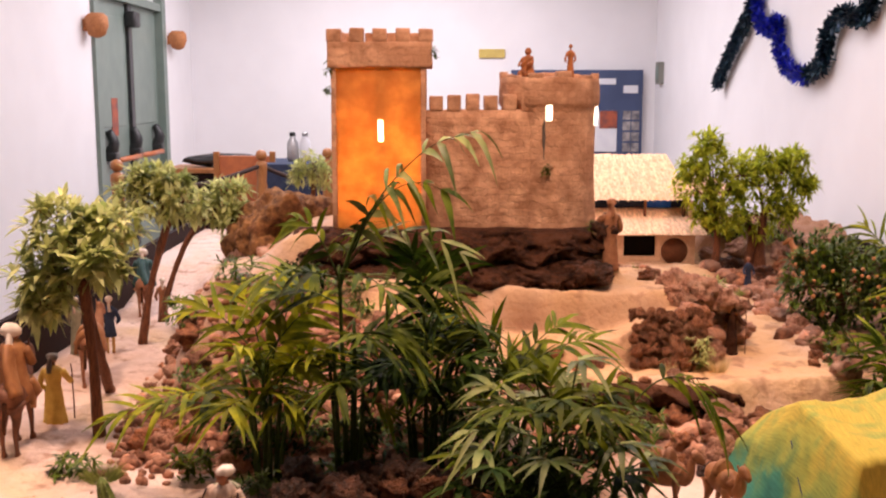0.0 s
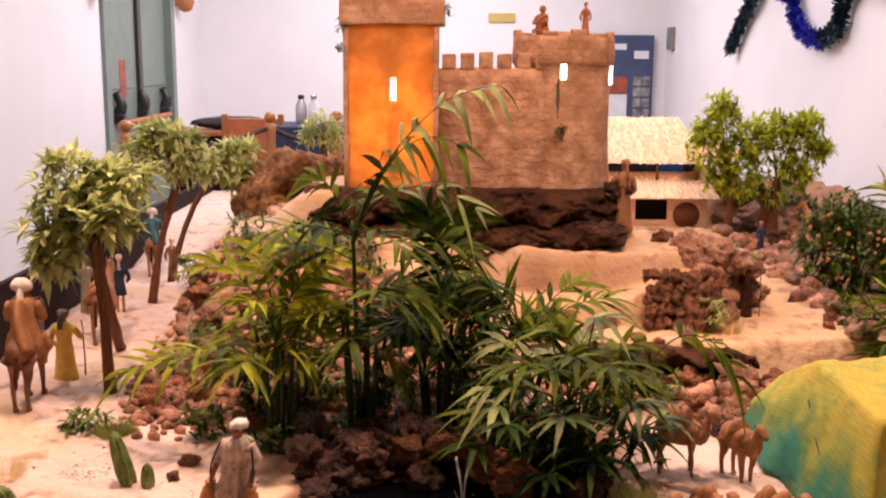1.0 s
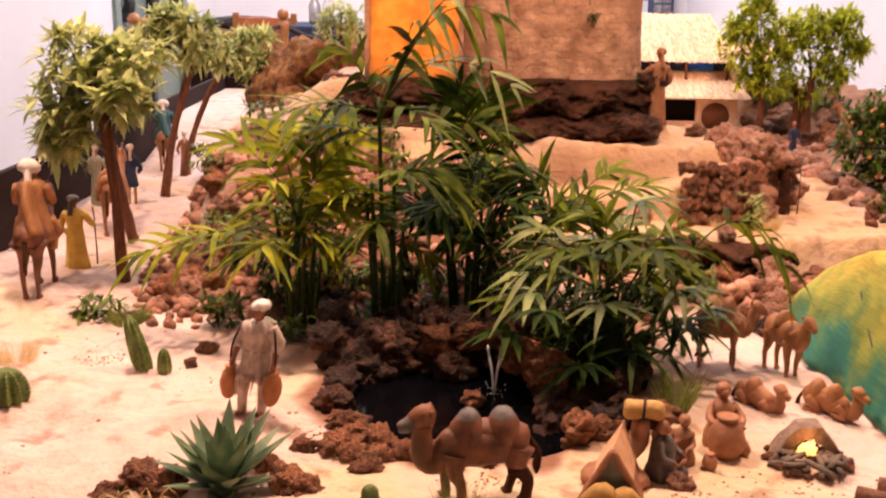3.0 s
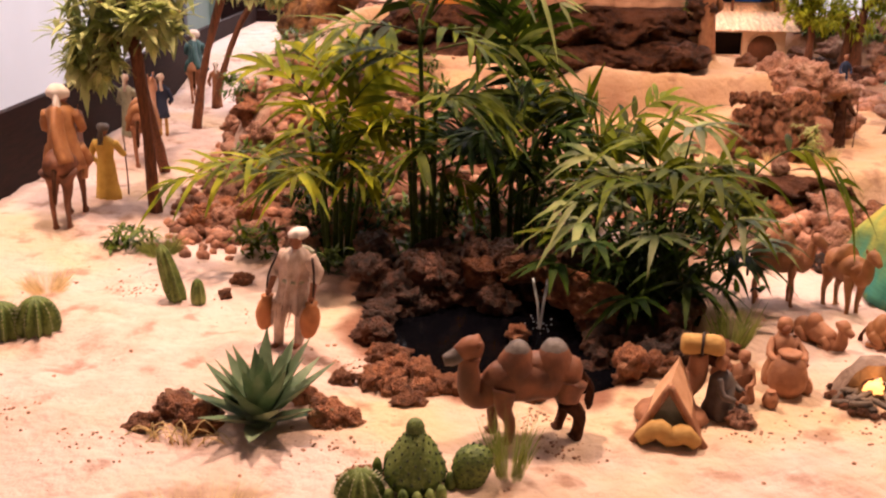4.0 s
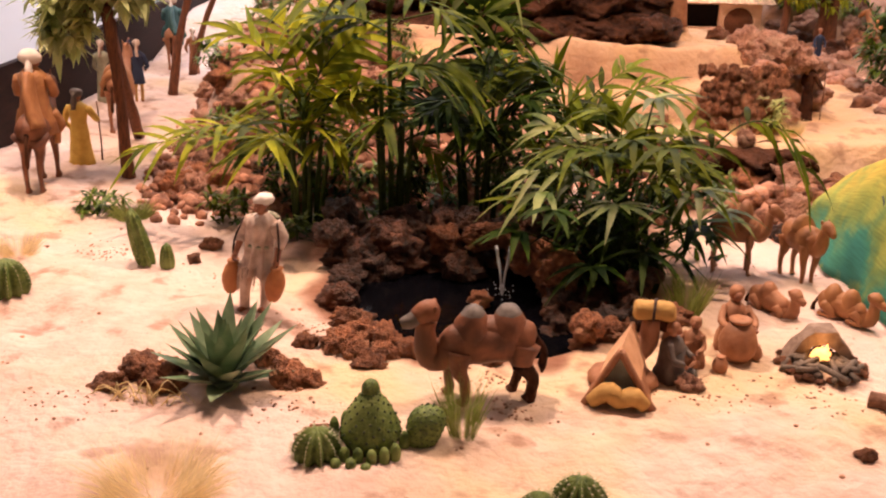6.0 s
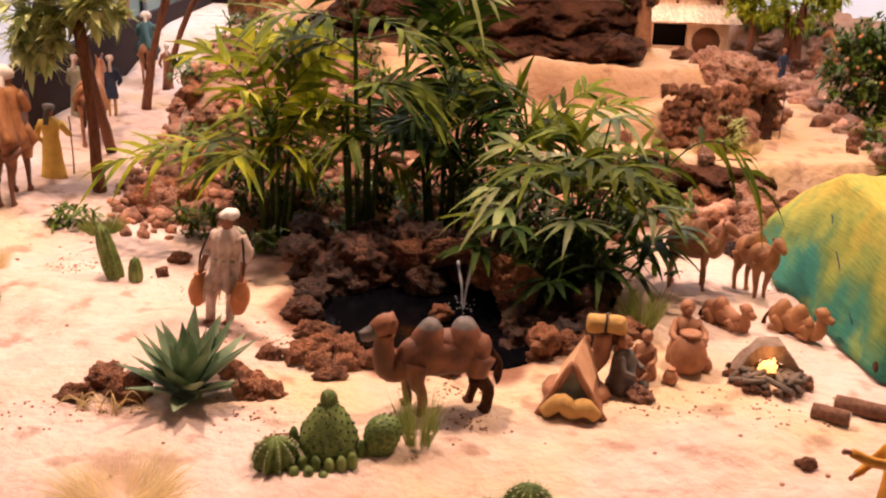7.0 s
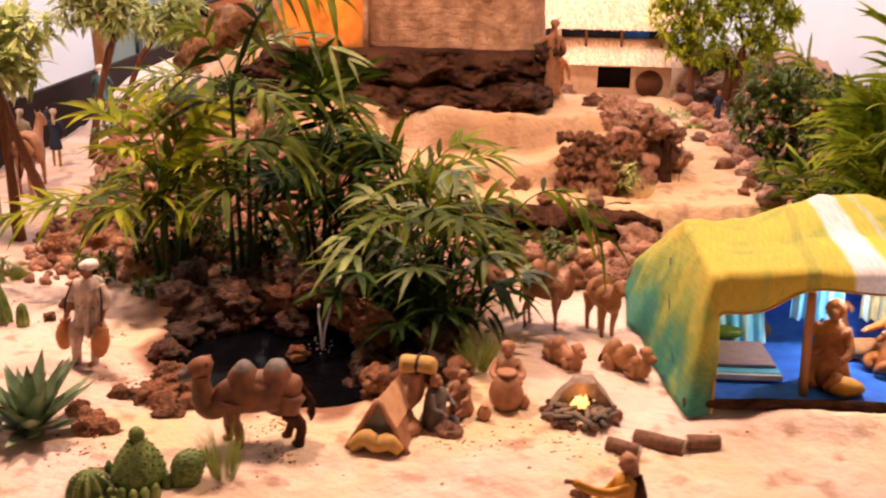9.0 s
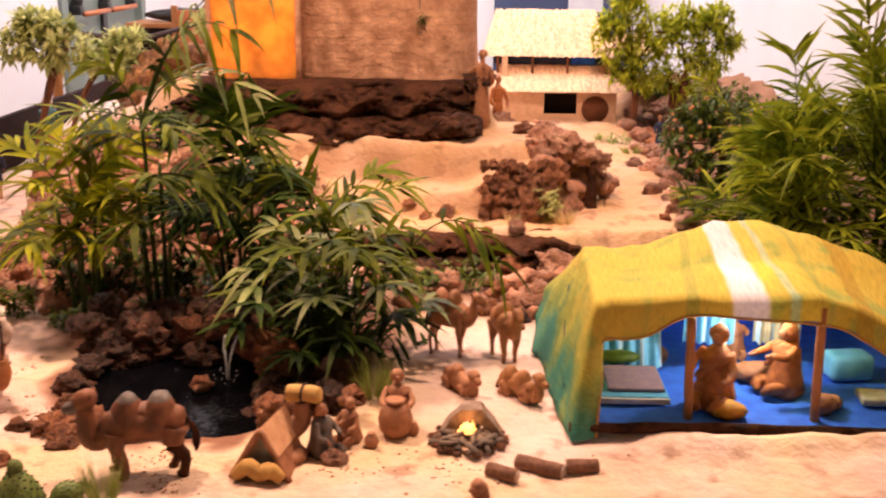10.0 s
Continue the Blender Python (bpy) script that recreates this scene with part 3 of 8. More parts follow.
def tube(bm, pts, seg=8, n=8, mat=0, flat=1.0, rough=0.0):
    """A tapered tube through rows of x, y, z, radius. flat squeezes it along its local second axis."""
    rows = spline(pts, n) if n else [np.array(p, float) for p in pts]
    rings = []
    prev = None
    for i, r in enumerate(rows):
        a, b = rows[max(i - 1, 0)], rows[min(i + 1, len(rows) - 1)]
        d = Vector(b[:3] - a[:3]).normalized()
        if prev is None:
            ref = Vector((0, 0, 1)) if abs(d.z) < 0.8 else Vector((1, 0, 0))
            prev = d.cross(ref).normalized()
        u = (prev - d * prev.dot(d)).normalized()
        prev = u
        w = d.cross(u)
        ring = []
        for s in range(seg):
            an = 2 * math.pi * s / seg
            rad = max(r[3], 1e-5)
            if rough:
                rad *= 1 + rough * noise.noise(Vector(r[:3]) * 40 + Vector((s * 1.7, 0, 0)))
            ring.append(bm.verts.new(Vector(r[:3]) + u * math.cos(an) * rad + w * math.sin(an) * rad * flat))
        rings.append(ring)
    for p, q in zip(rings, rings[1:]):
        for s in range(seg):
            f = bm.faces.new((p[s], p[(s + 1) % seg], q[(s + 1) % seg], q[s]))
            f.material_index = mat
    for ring, rev in ((rings[0], True), (rings[-1], False)):
        f = bm.faces.new(list(reversed(ring)) if rev else ring)
        f.material_index = mat
    return bm


def ball(bm, c, r, sub=2, mat=0, bumpy=0.0, seed=0.0, freq=3.0):
    """An ellipsoid; r is a number or three. bumpy: noise on it."""
    rr = Vector((r, r, r)) if isinstance(r, (int, float)) else Vector(r)
    vs = bmesh.ops.create_icosphere(bm, subdivisions=sub, radius=1)["verts"]
    for v in vs:
        k = 1 + (bumpy * noise.fractal(v.co * freq + Vector((seed, seed * 1.3, 0)), 1.0, 2.0, 3) if bumpy else 0)
        v.co = Vector((v.co.x * rr.x, v.co.y * rr.y, v.co.z * rr.z)) * k + Vector(c)
    for f in {f for v in vs for f in v.link_faces}:
        f.material_index = mat
    return bm


def lathe(bm, prof, seg=14, c=(0, 0, 0), mat=0, fold=0.0, folds=7, phase=0.0, squash=1.0):
    """A turned shape through rows of radius, height. fold: ripple of hanging cloth, growing downwards."""
    rings = []
    top = prof[-1][1]
    low = prof[0][1]
    for r, z in prof:
        k = (top - z) / max(top - low, 1e-6)
        rings.append([bm.verts.new((c[0] + math.cos(a) * r * (1 + fold * k * math.sin(folds * a + phase)),
                                    c[1] + math.sin(a) * squash * r * (1 + fold * k * math.sin(folds * a + phase)), c[2] + z))
                      for a in (2 * math.pi * s / seg for s in range(seg))])
    for p, q in zip(rings, rings[1:]):
        for s in range(seg):
            bm.faces.new((p[s], p[(s + 1) % seg], q[(s + 1) % seg], q[s])).material_index = mat
    bm.faces.new(list(reversed(rings[0]))).material_index = mat
    bm.faces.new(rings[-1]).material_index = mat
    return bm


def blade(bm, base, d, up, length, width, droop, mat=0, rows=4, fold=0.25, shape=None):
    """A folded, tapering leaf from base along d."""
    d = d.normalized()
    side = d.cross(up)
    side = side.normalized() if side.length > 1e-4 else Vector((1, 0, 0))
    nrm = side.cross(d)
    prev = None
    shape = shape or ((0.35, 0.95, 0.85, 0.5) if rows == 4 else (0.4, 1.0))
    for i, w in enumerate(shape):
        s = i / rows
        c = base + d * length * s - Vector((0, 0, 1)) * droop * length * s * s
        h = width * w / 2
        cur = (bm.verts.new(c + side * h + nrm * h * fold), bm.verts.new(c), bm.verts.new(c - side * h + nrm * h * fold))
        if prev:
            for a in (0, 1):
                bm.faces.new((prev[a], prev[a + 1], cur[a + 1], cur[a])).material_index = mat
        prev = cur
    tip = bm.verts.new(base + d * length - Vector((0, 0, 1)) * droop * length)
    for a in (0, 1):
        bm.faces.new((prev[a], prev[a + 1], tip)).material_index = mat


# ---- ground of the landscape ----


def hash2(ix, iy):
    v = np.sin(ix * 127.1 + iy * 311.7) * 43758.5453
    return v - np.floor(v)


def vnoise(x, y):
    ix, iy = np.floor(x), np.floor(y)
    fx, fy = x - ix, y - iy
    fx, fy = fx * fx * (3 - 2 * fx), fy * fy * (3 - 2 * fy)
    a, b, c, d = hash2(ix, iy), hash2(ix + 1, iy), hash2(ix, iy + 1), hash2(ix + 1, iy + 1)
    return (a + (b - a) * fx + (c - a) * fy + (a - b - c + d) * fx * fy) * 2 - 1


def fbm(x, y, o=4):
    return sum(vnoise(x * 2 ** k + 17 * k, y * 2 ** k - 9 * k) * 0.5 ** k for k in range(o))


def step(a, b, v):
    t = np.clip((v - a) / (b - a), 0, 1)
    return t * t * (3 - 2 * t)


def height(x, y):
    x, y = np.asarray(x, float), np.asarray(y, float)
    n1, n2 = fbm(x * 4, y * 4), fbm(x * 15 + 3, y * 15)
    h = 0.522 + 0.010 * n1 + 0.005 * n2
    # hollow of the pond
    h = h - 0.05 * step(1.0, 0.75, ((x + 0.02) / 0.27) ** 2 + ((y - 1.93) / 0.24) ** 2)
    # bank of sand before the tent
    h = h + 0.022 * np.exp(-((y - 1.69) / 0.035) ** 2) * step(0.78, 0.9, x)
    # stony slope below the castle
    xl = -0.86 - 0.12 * (y - 2.6)
    m = step(xl, xl + 0.30, x + 0.04 * n1) * (1 - step(0.10, 0.25, x)) * step(2.38, 3.0, y + 0.05 * n1)
    h = h + (0.81 + 0.02 * n2 - h) * m
    # lower terrace and the track behind it
    m = step(2.755, 2.80, y + 0.03 * n1 + 0.012 * n2) * step(0.02, 0.16, x) * (1 - step(1.15, 1.45, x))
    h = h + (0.628 + 0.006 * n2 - h) * m
    m = step(2.7, 3.2, y) * step(1.1, 1.4, x)
    h = h + (0.60 + 0.02 * n1 + 0.008 * n2 - h) * m
    # ledge, then the terrace before the castle
    m = step(2.945, 2.972, y + 0.02 * n1) * step(-0.2, 0.1, x) * (1 - step(0.72, 0.80, x + 0.03 * n1))
    h = h + (0.690 + 0.16 * (np.clip(y, 2.95, 3.1) - 2.98) + 0.075 * step(0.42, 0.72, x) + 0.003 * n2 - h) * m
    m = step(3.085, 3.112, y + 0.012 * n1) * step(-0.95, -0.6, x) * (1 - step(0.74, 0.86, x + 0.03 * n1))
    up = 0.80 + 0.03 * step(0.1, -0.3, x) + 0.020 * np.exp(-((y - 3.128) / 0.016) ** 2) - 0.19 * step(3.55, 4.5, y)
    h = h + (up + 0.006 * n2 - h) * m
    # castle mound
    m = step(3.28, 3.38, y + 0.02 * n1) * step(-0.68, -0.45, x) * (1 - step(0.53, 0.60, x)) * (1 - step(4.1, 4.6, y))
    h = h + (0.955 - h) * m
    # rise of rocky ground behind the trees
    m = step(4.75, 5.1, y) * step(1.2, 1.35, x) + step(5.38, 5.5, y) * step(-0.9, -0.6, x) * (1 - step(1.2, 1.35, x))
    h = h + (0.735 + 0.03 * n1 + 0.015 * n2 - h) * np.clip(m, 0, 1)
    # sandy rise at the far left
    m = step(4.0, 4.9, y) * (1 - step(-0.9, -0.5, x))
    h = h + (0.66 - h) * m
    return h + (0.003 * n2 + 0.004 * fbm(x * 9 + 1, y * 9 + 7)) * step(2.7, 3.0, y) * step(-0.9, -0.5, x)


def hz(x, y):
    return float(height(x, y))


X0, X1, Y0, Y1 = -1.31, 1.95, 0.98, 5.7
nx, ny = 300, 430
gx, gy = np.meshgrid(np.linspace(X0, X1, nx), np.linspace(Y0, Y1, ny))
gz = height(gx, gy)
gv = np.stack([gx, gy, gz], -1).reshape(-1, 3)
gi = np.arange(nx * ny).reshape(ny, nx)
gf = np.stack([gi[:-1, :-1], gi[:-1, 1:], gi[1:, 1:], gi[1:, :-1]], -1).reshape(-1, 4)
me = bpy.data.meshes.new("ground")
me.from_pydata(gv.tolist(), [], gf.tolist())
me.materials.append(M["sand"])
sl = gx + 0.86 + 0.12 * (gy - 2.6)
soil_shade = step(-0.02, 0.16, sl + 0.06 * fbm(gx * 9, gy * 9)) * step(2.32, 2.46, gy + 0.06 * fbm(gx * 9 + 5, gy * 9)) * (1 - step(2.82, 2.95, gy)) * (1 - step(0.0, 0.2, gx))
soil_shade = np.maximum(soil_shade, step(1.25, 0.95, ((gx + 0.02) / 0.31) ** 2 + ((gy - 1.96) / 0.30) ** 2 + 0.2 * fbm(gx * 12, gy * 12)))
soil_shade = np.maximum(soil_shade, 0.8 * step(1.12, 1.3, gx + 0.1 * fbm(gx * 6, gy * 6)) * step(2.5, 2.8, gy))
soil_shade = np.maximum(soil_shade, 0.9 * step(2.3, 2.5, gy + 0.08 * fbm(gx * 8, gy * 8)) * (1 - step(2.68, 2.76, gy)) * step(0.2, 0.35, gx))
# strip behind the pond browned to paint the shade below the palms
soil_shade = np.maximum(soil_shade, 1.0 * step(2.05, 2.15, gy) * (1 - step(2.34, 2.5, gy)) * step(-0.5, -0.35, gx) * (1 - step(0.3, 0.45, gx)))
soil_shade = np.maximum(soil_shade, 0.85 * step(-0.78, -0.6, gx + 0.06 * fbm(gx * 7, gy * 7)) * (1 - step(-0.34, -0.2, gx)) * step(2.8, 2.9, gy) * (1 - step(3.15, 3.3, gy + 0.06 * fbm(gx * 7, gy * 7))))
# upright faces of the ledge and terrace browned: their shade, put into colour
edge = step(-0.35, -0.2, gx) * (1 - step(0.72, 0.82, gx))
soil_shade = np.maximum(soil_shade, edge * (0.8 * np.exp(-((gy - 3.085 + 0.012 * fbm(gx * 4, gy * 4)) / 0.024) ** 2) + 0.6 * np.exp(-((gy - 2.952) / 0.016) ** 2)) * (0.7 + 0.5 * fbm(gx * 8, gy * 8)))
soil_shade = np.clip(soil_shade, 0, 1)
ochre = np.clip(0.85 * step(2.6, 2.9, gy) * step(-0.75, -0.35, gx + 0.08 * fbm(gx * 5, gy * 5)) + 0.25 * fbm(gx * 7 + 3, gy * 7) * step(2.6, 2.9, gy), 0, 1)
me.attributes.new("ochre", "FLOAT", "POINT").data.foreach_set("value", ochre.ravel().astype(np.float32))
me.attributes.new("soil_shade", "FLOAT", "POINT").data.foreach_set("value", soil_shade.ravel().astype(np.float32))
me.shade_smooth()
tagged(new("ground", me), "pale pinkish sand of a model desert landscape", "ground", kind="structure")

# table that carries the landscape
table = thing("display_table", "low display table draped in dark red-brown cloth", "table")
part("table_top", boxed(X0, Y0, 0.40, X1, Y1, 0.455), M["darkwood"], table, smooth=False)
part("drape", boxed(X0 + 0.02, Y0 + 0.02, 0.0, X1 - 0.02, Y1 - 0.02, 0.40), M["cloth_dark"], table, smooth=False)
part("side_board", boxed(X0 - 0.024, Y0, 0.0, X0 - 0.002, Y1, 0.735, 0.003), M["darkwood"], table, "dark red wooden edge board", smooth=False)
part("side_board", boxed(X1 + 0.002, Y0, 0.0, X1 + 0.024, Y1, 0.72, 0.003), M["darkwood"], table, smooth=False)
part("back_board", boxed(X0, Y1 + 0.002, 0.0, X1, Y1 + 0.022, 0.72, 0.003), M["darkwood"], table, smooth=False)
part("front_board", boxed(X0, Y0 - 0.022, 0.0, X1, Y0 - 0.002, 0.53, 0.003), M["darkwood"], table, smooth=False)

# ---- room ----
LX, RX, FY, BY, CZ, TH = -2.6, 2.2, -3.0, 10.95, 3.0, 0.2
D0, D1, DH = 7.86, 9.88, 2.12
tagged(new("floor", mesh_of("floor", boxed(LX - TH, FY - TH, -0.1, RX + TH, BY + TH, 0.0), M["floor"], False)), "brown tiled floor", "floor", kind="structure")
tagged(new("ceiling", mesh_of("ceiling", boxed(LX - TH, FY - TH, CZ, RX + TH, BY + TH, CZ + 0.1), M["ceiling"], False)), "white ceiling", "ceiling", kind="structure")
bm = boxed(LX - TH, FY, 0, LX, D0, CZ)
box(bm, LX - TH, D1, 0, LX, BY, CZ)
box(bm, LX - TH, D0, 2.75, LX, D1, CZ)
tagged(new("wall_west", mesh_of("wall_west", bm, M["wall"], False)), "white painted wall", "wall", kind="structure")
tagged(new("wall_east", mesh_of("wall_east", boxed(RX, FY, 0, RX + TH, BY, CZ), M["wall"], False)), "white painted wall", "wall", kind="structure")
tagged(new("wall_north", mesh_of("wall_north", boxed(LX - TH, BY, 0, RX + TH, BY + TH, CZ), M["wall"], False)), "white painted wall", "wall", kind="structure")
tagged(new("wall_south", mesh_of("wall_south", boxed(LX - TH, FY - TH, 0, RX + TH, FY, CZ), M["wall"], False)), "white painted wall", "wall", kind="structure")

door = thing("door_1", "closed grey-green double emergency door with panic bars", "door", pose(LX, 0, 0), kind="structure")
part("door_frame", boxed(-0.12, D0, 0, 0.03, D0 + 0.12, 2.75, 0.004), M["door"], door, smooth=False)
part("door_frame", boxed(-0.12, D1 - 0.12, 0, 0.03, D1, 2.75, 0.004), M["door"], door, smooth=False)
part("lintel", boxed(-0.12, D0 + 0.12, DH, 0.02, D1 - 0.12, DH + 0.07, 0.004), M["door"], door, smooth=False)
part("transom", boxed(-0.10, D0 + 0.12, DH + 0.07, -0.05, D1 - 0.12, 2.75), M["wall"], door, "white panel above the door", smooth=False)
dm = (D0 + D1) / 2
for a, b in ((D0 + 0.12, dm - 0.01), (dm + 0.01, D1 - 0.12)):
    leaf = part("door_leaf", boxed(-0.10, a, 0.005, -0.04, b, DH, 0.004), M["door"], door, smooth=False)
    bm = bmesh.new()
    for y0, y1, z0, z1 in ((a + 0.12, b - 0.12, 0.15, 0.85), (a + 0.12, b - 0.12, 1.12, 2.0)):
        box(bm, -0.044, y0, z0, -0.032, y1, z1, 0.006)
    part("panel", bm, M["door"], leaf, smooth=False)
for yc in (8.22, 8.86, 9.55):
    hb = boxed(-0.04, yc - 0.05, 0.86, 0.05, yc + 0.05, 0.93, 0.01)
    tube(hb, [(-0.02, yc, 0.9, 0.05), (0.02, yc, 1.0, 0.045), (-0.02, yc, 1.1, 0.03)], 8, 6)
    part("panic_handle", hb, M["black"], door, "black panic-bar housing")
part("panic_bar", tube(bmesh.new(), [(0.05, 8.25, 0.865, 0.022), (0.05, 8.82, 0.865, 0.022)], 10, 1), M["orange_metal"], door, "orange panic bar")
part("panic_bar", tube(bmesh.new(), [(0.05, 8.9, 0.865, 0.022), (0.05, 9.52, 0.865, 0.022)], 10, 1), M["orange_metal"], door, "orange panic bar")
bm = boxed(-0.04, 8.84, 0.1, -0.01, 8.94, DH, 0.006)
part("astragal", bm, M["black"], door, "dark closing strip", smooth=False)
bm = boxed(-0.03, 8.80, 1.93, 0.06, 8.97, 2.06, 0.02)
part("door_closer", bm, M["black"], door, "black door closer")
bm = boxed(-0.036, 8.36, 1.05, -0.03, 8.52, 1.35)
part("notice", bm, M["photo_red"], door, "small reddish notice", smooth=False)

for yf in (7.72, 10.06):
    lampo = thing("wall_lamp", "small terracotta wall lamp on the white wall", "lamp", pose(LX, yf, 1.88), group="wall lamps")
    b1 = bmesh.new()
    lathe(b1, [(0.02, -0.09), (0.06, -0.07), (0.085, 0.0), (0.08, 0.06), (0.05, 0.085)], 16, (0.09, 0, 0))
    part("shade", b1, M["terracotta"], lampo)
    part("bracket", boxed(0.0, -0.04, -0.04, 0.03, 0.04, 0.04, 0.005), M["terracotta"], lampo)

# back wall and far end of the room
banner = thing("exhibition_banner", "tall dark blue exhibition banner with photographs", "banner", pose(0, BY - 0.05, 0))
part("panel", boxed(0.70, -0.02, 0.0, 2.06, 0.0, 1.617), M["poster"], banner, smooth=False)
part("heading", boxed(1.28, -0.026, 1.47, 1.78, -0.021, 1.53), M["paper"], banner, "white heading bar", smooth=False)
part("label_plate", boxed(1.86, -0.026, 1.38, 2.01, -0.021, 1.46), M["paper"], banner, "white label", smooth=False)
part("photograph", boxed(1.45, -0.026, 0.78, 1.80, -0.021, 1.20), M["paper"], banner, "pale photograph", smooth=False)
part("photograph", boxed(1.62, -0.030, 1.02, 1.80, -0.0265, 1.20), M["photo_red"], banner, "reddish photograph", smooth=False)
for i in range(8):
    part("photograph", boxed(1.86 + 0.09 * (i % 2), -0.026, 0.78 + 0.11 * (i // 2), 1.94 + 0.09 * (i % 2), -0.021, 0.87 + 0.11 * (i // 2)), M["photo"], banner, smooth=False)
thing("wall_plaque", "small yellow plaque on the white back wall", "sign", pose(0, BY - 0.003, 0), boxed(0.37, -0.02, 1.74, 0.64, 0, 1.83, 0.004), M["yellow_sign"], smooth=False)
sw = thing("wall_box", "small grey electrical box on the white wall", "box", pose(RX, 10.62, 1.47))
part("body", boxed(-0.05, -0.09, 0, -0.001, 0.09, 0.22, 0.006), M["switch"], sw, smooth=False)
part("cover", boxed(-0.058, -0.06, 0.04, -0.05, 0.06, 0.18, 0.002), M["door"], sw, smooth=False)


def garland(rows, seed):
    """Tinsel: a core with thousands of short strips."""
    rnd = random.Random(seed)
    bm = bmesh.new()
    pts = spline(rows, 160)
    for i, p in enumerate(pts[:-1]):
        for _ in range(22):
            d = Vector((rnd.gauss(0, 1), rnd.gauss(0, 1), rnd.gauss(0, 1))).normalized()
            d.x = -abs(d.x) if p[0] + d.x * 0.06 > RX - 0.005 else d.x
            c = Vector(p) + Vector((0, rnd.uniform(-0.02, 0.02), rnd.uniform(-0.02, 0.02)))
            s = d.cross(Vector((rnd.random(), rnd.random(), rnd.random()))).normalized() * 0.006
            e = c + d * rnd.uniform(0.035, 0.062)
            bm.faces.new([bm.verts.new(v) for v in (c - s, c + s, e + s * 0.6, e - s * 0.6)])
    return bm


gx_ = RX - 0.06
gar = thing("tinsel_garland", "shiny blue tinsel garland draped on the white wall", "garland")
part("tinsel", garland([(gx_, 8.23, 1.46), (gx_, 7.94, 1.66), (gx_, 7.6, 1.85), (gx_, 7.35, 2.02)], 1), M["tinsel_dark"], gar, "dark teal tinsel", smooth=False)
part("tinsel", garland([(gx_, 7.35, 2.12), (gx_, 7.2, 1.88), (gx_, 6.94, 1.80), (gx_, 6.83, 1.85), (gx_, 6.74, 1.66), (gx_, 6.5, 1.53), (gx_, 6.2, 1.50)], 2), M["tinsel"], gar, "bright blue tinsel", smooth=False)
part("tinsel", garland([(gx_, 6.2, 1.50), (gx_, 5.98, 1.57), (gx_, 5.91, 1.72), (gx_, 5.72, 1.82), (gx_, 5.49, 1.78), (gx_, 5.35, 1.84), (gx_, 5.2, 2.05)], 3), M["tinsel_dark"], gar, smooth=False)


# barrier posts and ropes, and the furniture at the far end
post = thing("barrier_post", "turned varnished wooden barrier post with a ball finial", "post", pose(-1.13, 6.5, 0), group="barrier posts")
bm = bmesh.new()
lathe(bm, [(0.15, 0), (0.15, 0.02), (0.05, 0.04), (0.032, 0.12), (0.028, 0.6), (0.036, 0.8), (0.03, 0.86), (0.036, 0.94), (0.036, 0.965), (0.02, 0.98)], 16)
part("shaft", bm, M["wood"], post)
part("finial", ball(bmesh.new(), (0, 0, 1.015), 0.036, 2), M["wood"], post)
copy_thing(post, pose(-0.74, 6.7, 0))
copy_thing(post, pose(-1.75, 5.6, 0))
for a, b in (((-1.13, 6.5), (-0.74, 6.7)), ((-1.75, 5.6), (-1.13, 6.5))):
    mid = ((a[0] + b[0]) / 2, (a[1] + b[1]) / 2)
    thing("barrier_rope", "dark rope slung between wooden posts", "rope", None,
          tube(bmesh.new(), [(*a, 0.95, 0.014), (*mid, 0.87, 0.014), (*b, 0.95, 0.014)], 8, 14), M["rope"], group="barrier ropes")
cab = thing("sideboard", "dark brown wooden sideboard by the back wall", "cabinet", pose(-1.62, 8.0, 0))
part("body", boxed(-0.42, -0.2, 0.05, 0.42, 0.2, 0.80, 0.006), M["darkwood"], cab, smooth=False)
part("top", boxed(-0.46, -0.23, 0.80, 0.46, 0.23, 0.835, 0.006), M["wood"], cab, smooth=False)
for s in (-1, 1):
    dr = part("door", boxed(-0.2 + 0.2 * s, -0.215, 0.1, -0.01 + 0.2 * s + 0.0, -0.2, 0.76, 0.004), M["darkwood"], cab, smooth=False)
    part("knob", ball(bmesh.new(), (-0.1 + 0.2 * s, -0.225, 0.45), 0.012, 1), M["steel"], dr)
bm = bmesh.new()
ball(bm, (0, 0, 0.05), (0.32, 0.13, 0.05), 3, 0, 0.25, 2.0)
thing("equipment_bag", "soft black equipment bag on the sideboard", "bag", pose(-1.66, 8.0, 0.837), bm, M["black"])
chair = thing("wooden_armchair", "reddish wooden chair with a solid back", "chair", pose(-1.42, 7.3, 0))
for sx in (-0.2, 0.2):
    for sy in (-0.18, 0.18):
        part("leg", boxed(sx - 0.02, sy - 0.02, 0, sx + 0.02, sy + 0.02, 0.44 if sy < 0 else 0.98, 0.004), M["wood"], chair, smooth=False)
part("seat", boxed(-0.23, -0.22, 0.44, 0.23, 0.16, 0.48, 0.008), M["wood"], chair, smooth=False)
part("backrest", boxed(-0.18, 0.165, 0.55, 0.18, 0.195, 0.95, 0.006), M["orange_metal"], chair, smooth=False)
tb = thing("side_table", "small table covered with a navy blue cloth", "table", pose(-0.93, 7.6, 0))
part("tablecloth", boxed(-0.35, -0.3, 0.2, 0.35, 0.3, 0.905, 0.01), M["navy"], tb, smooth=False)
for sx in (-0.3, 0.3):
    for sy in (-0.25, 0.25):
        part("leg", boxed(sx - 0.02, sy - 0.02, 0, sx + 0.02, sy + 0.02, 0.2), M["darkwood"], tb, smooth=False)
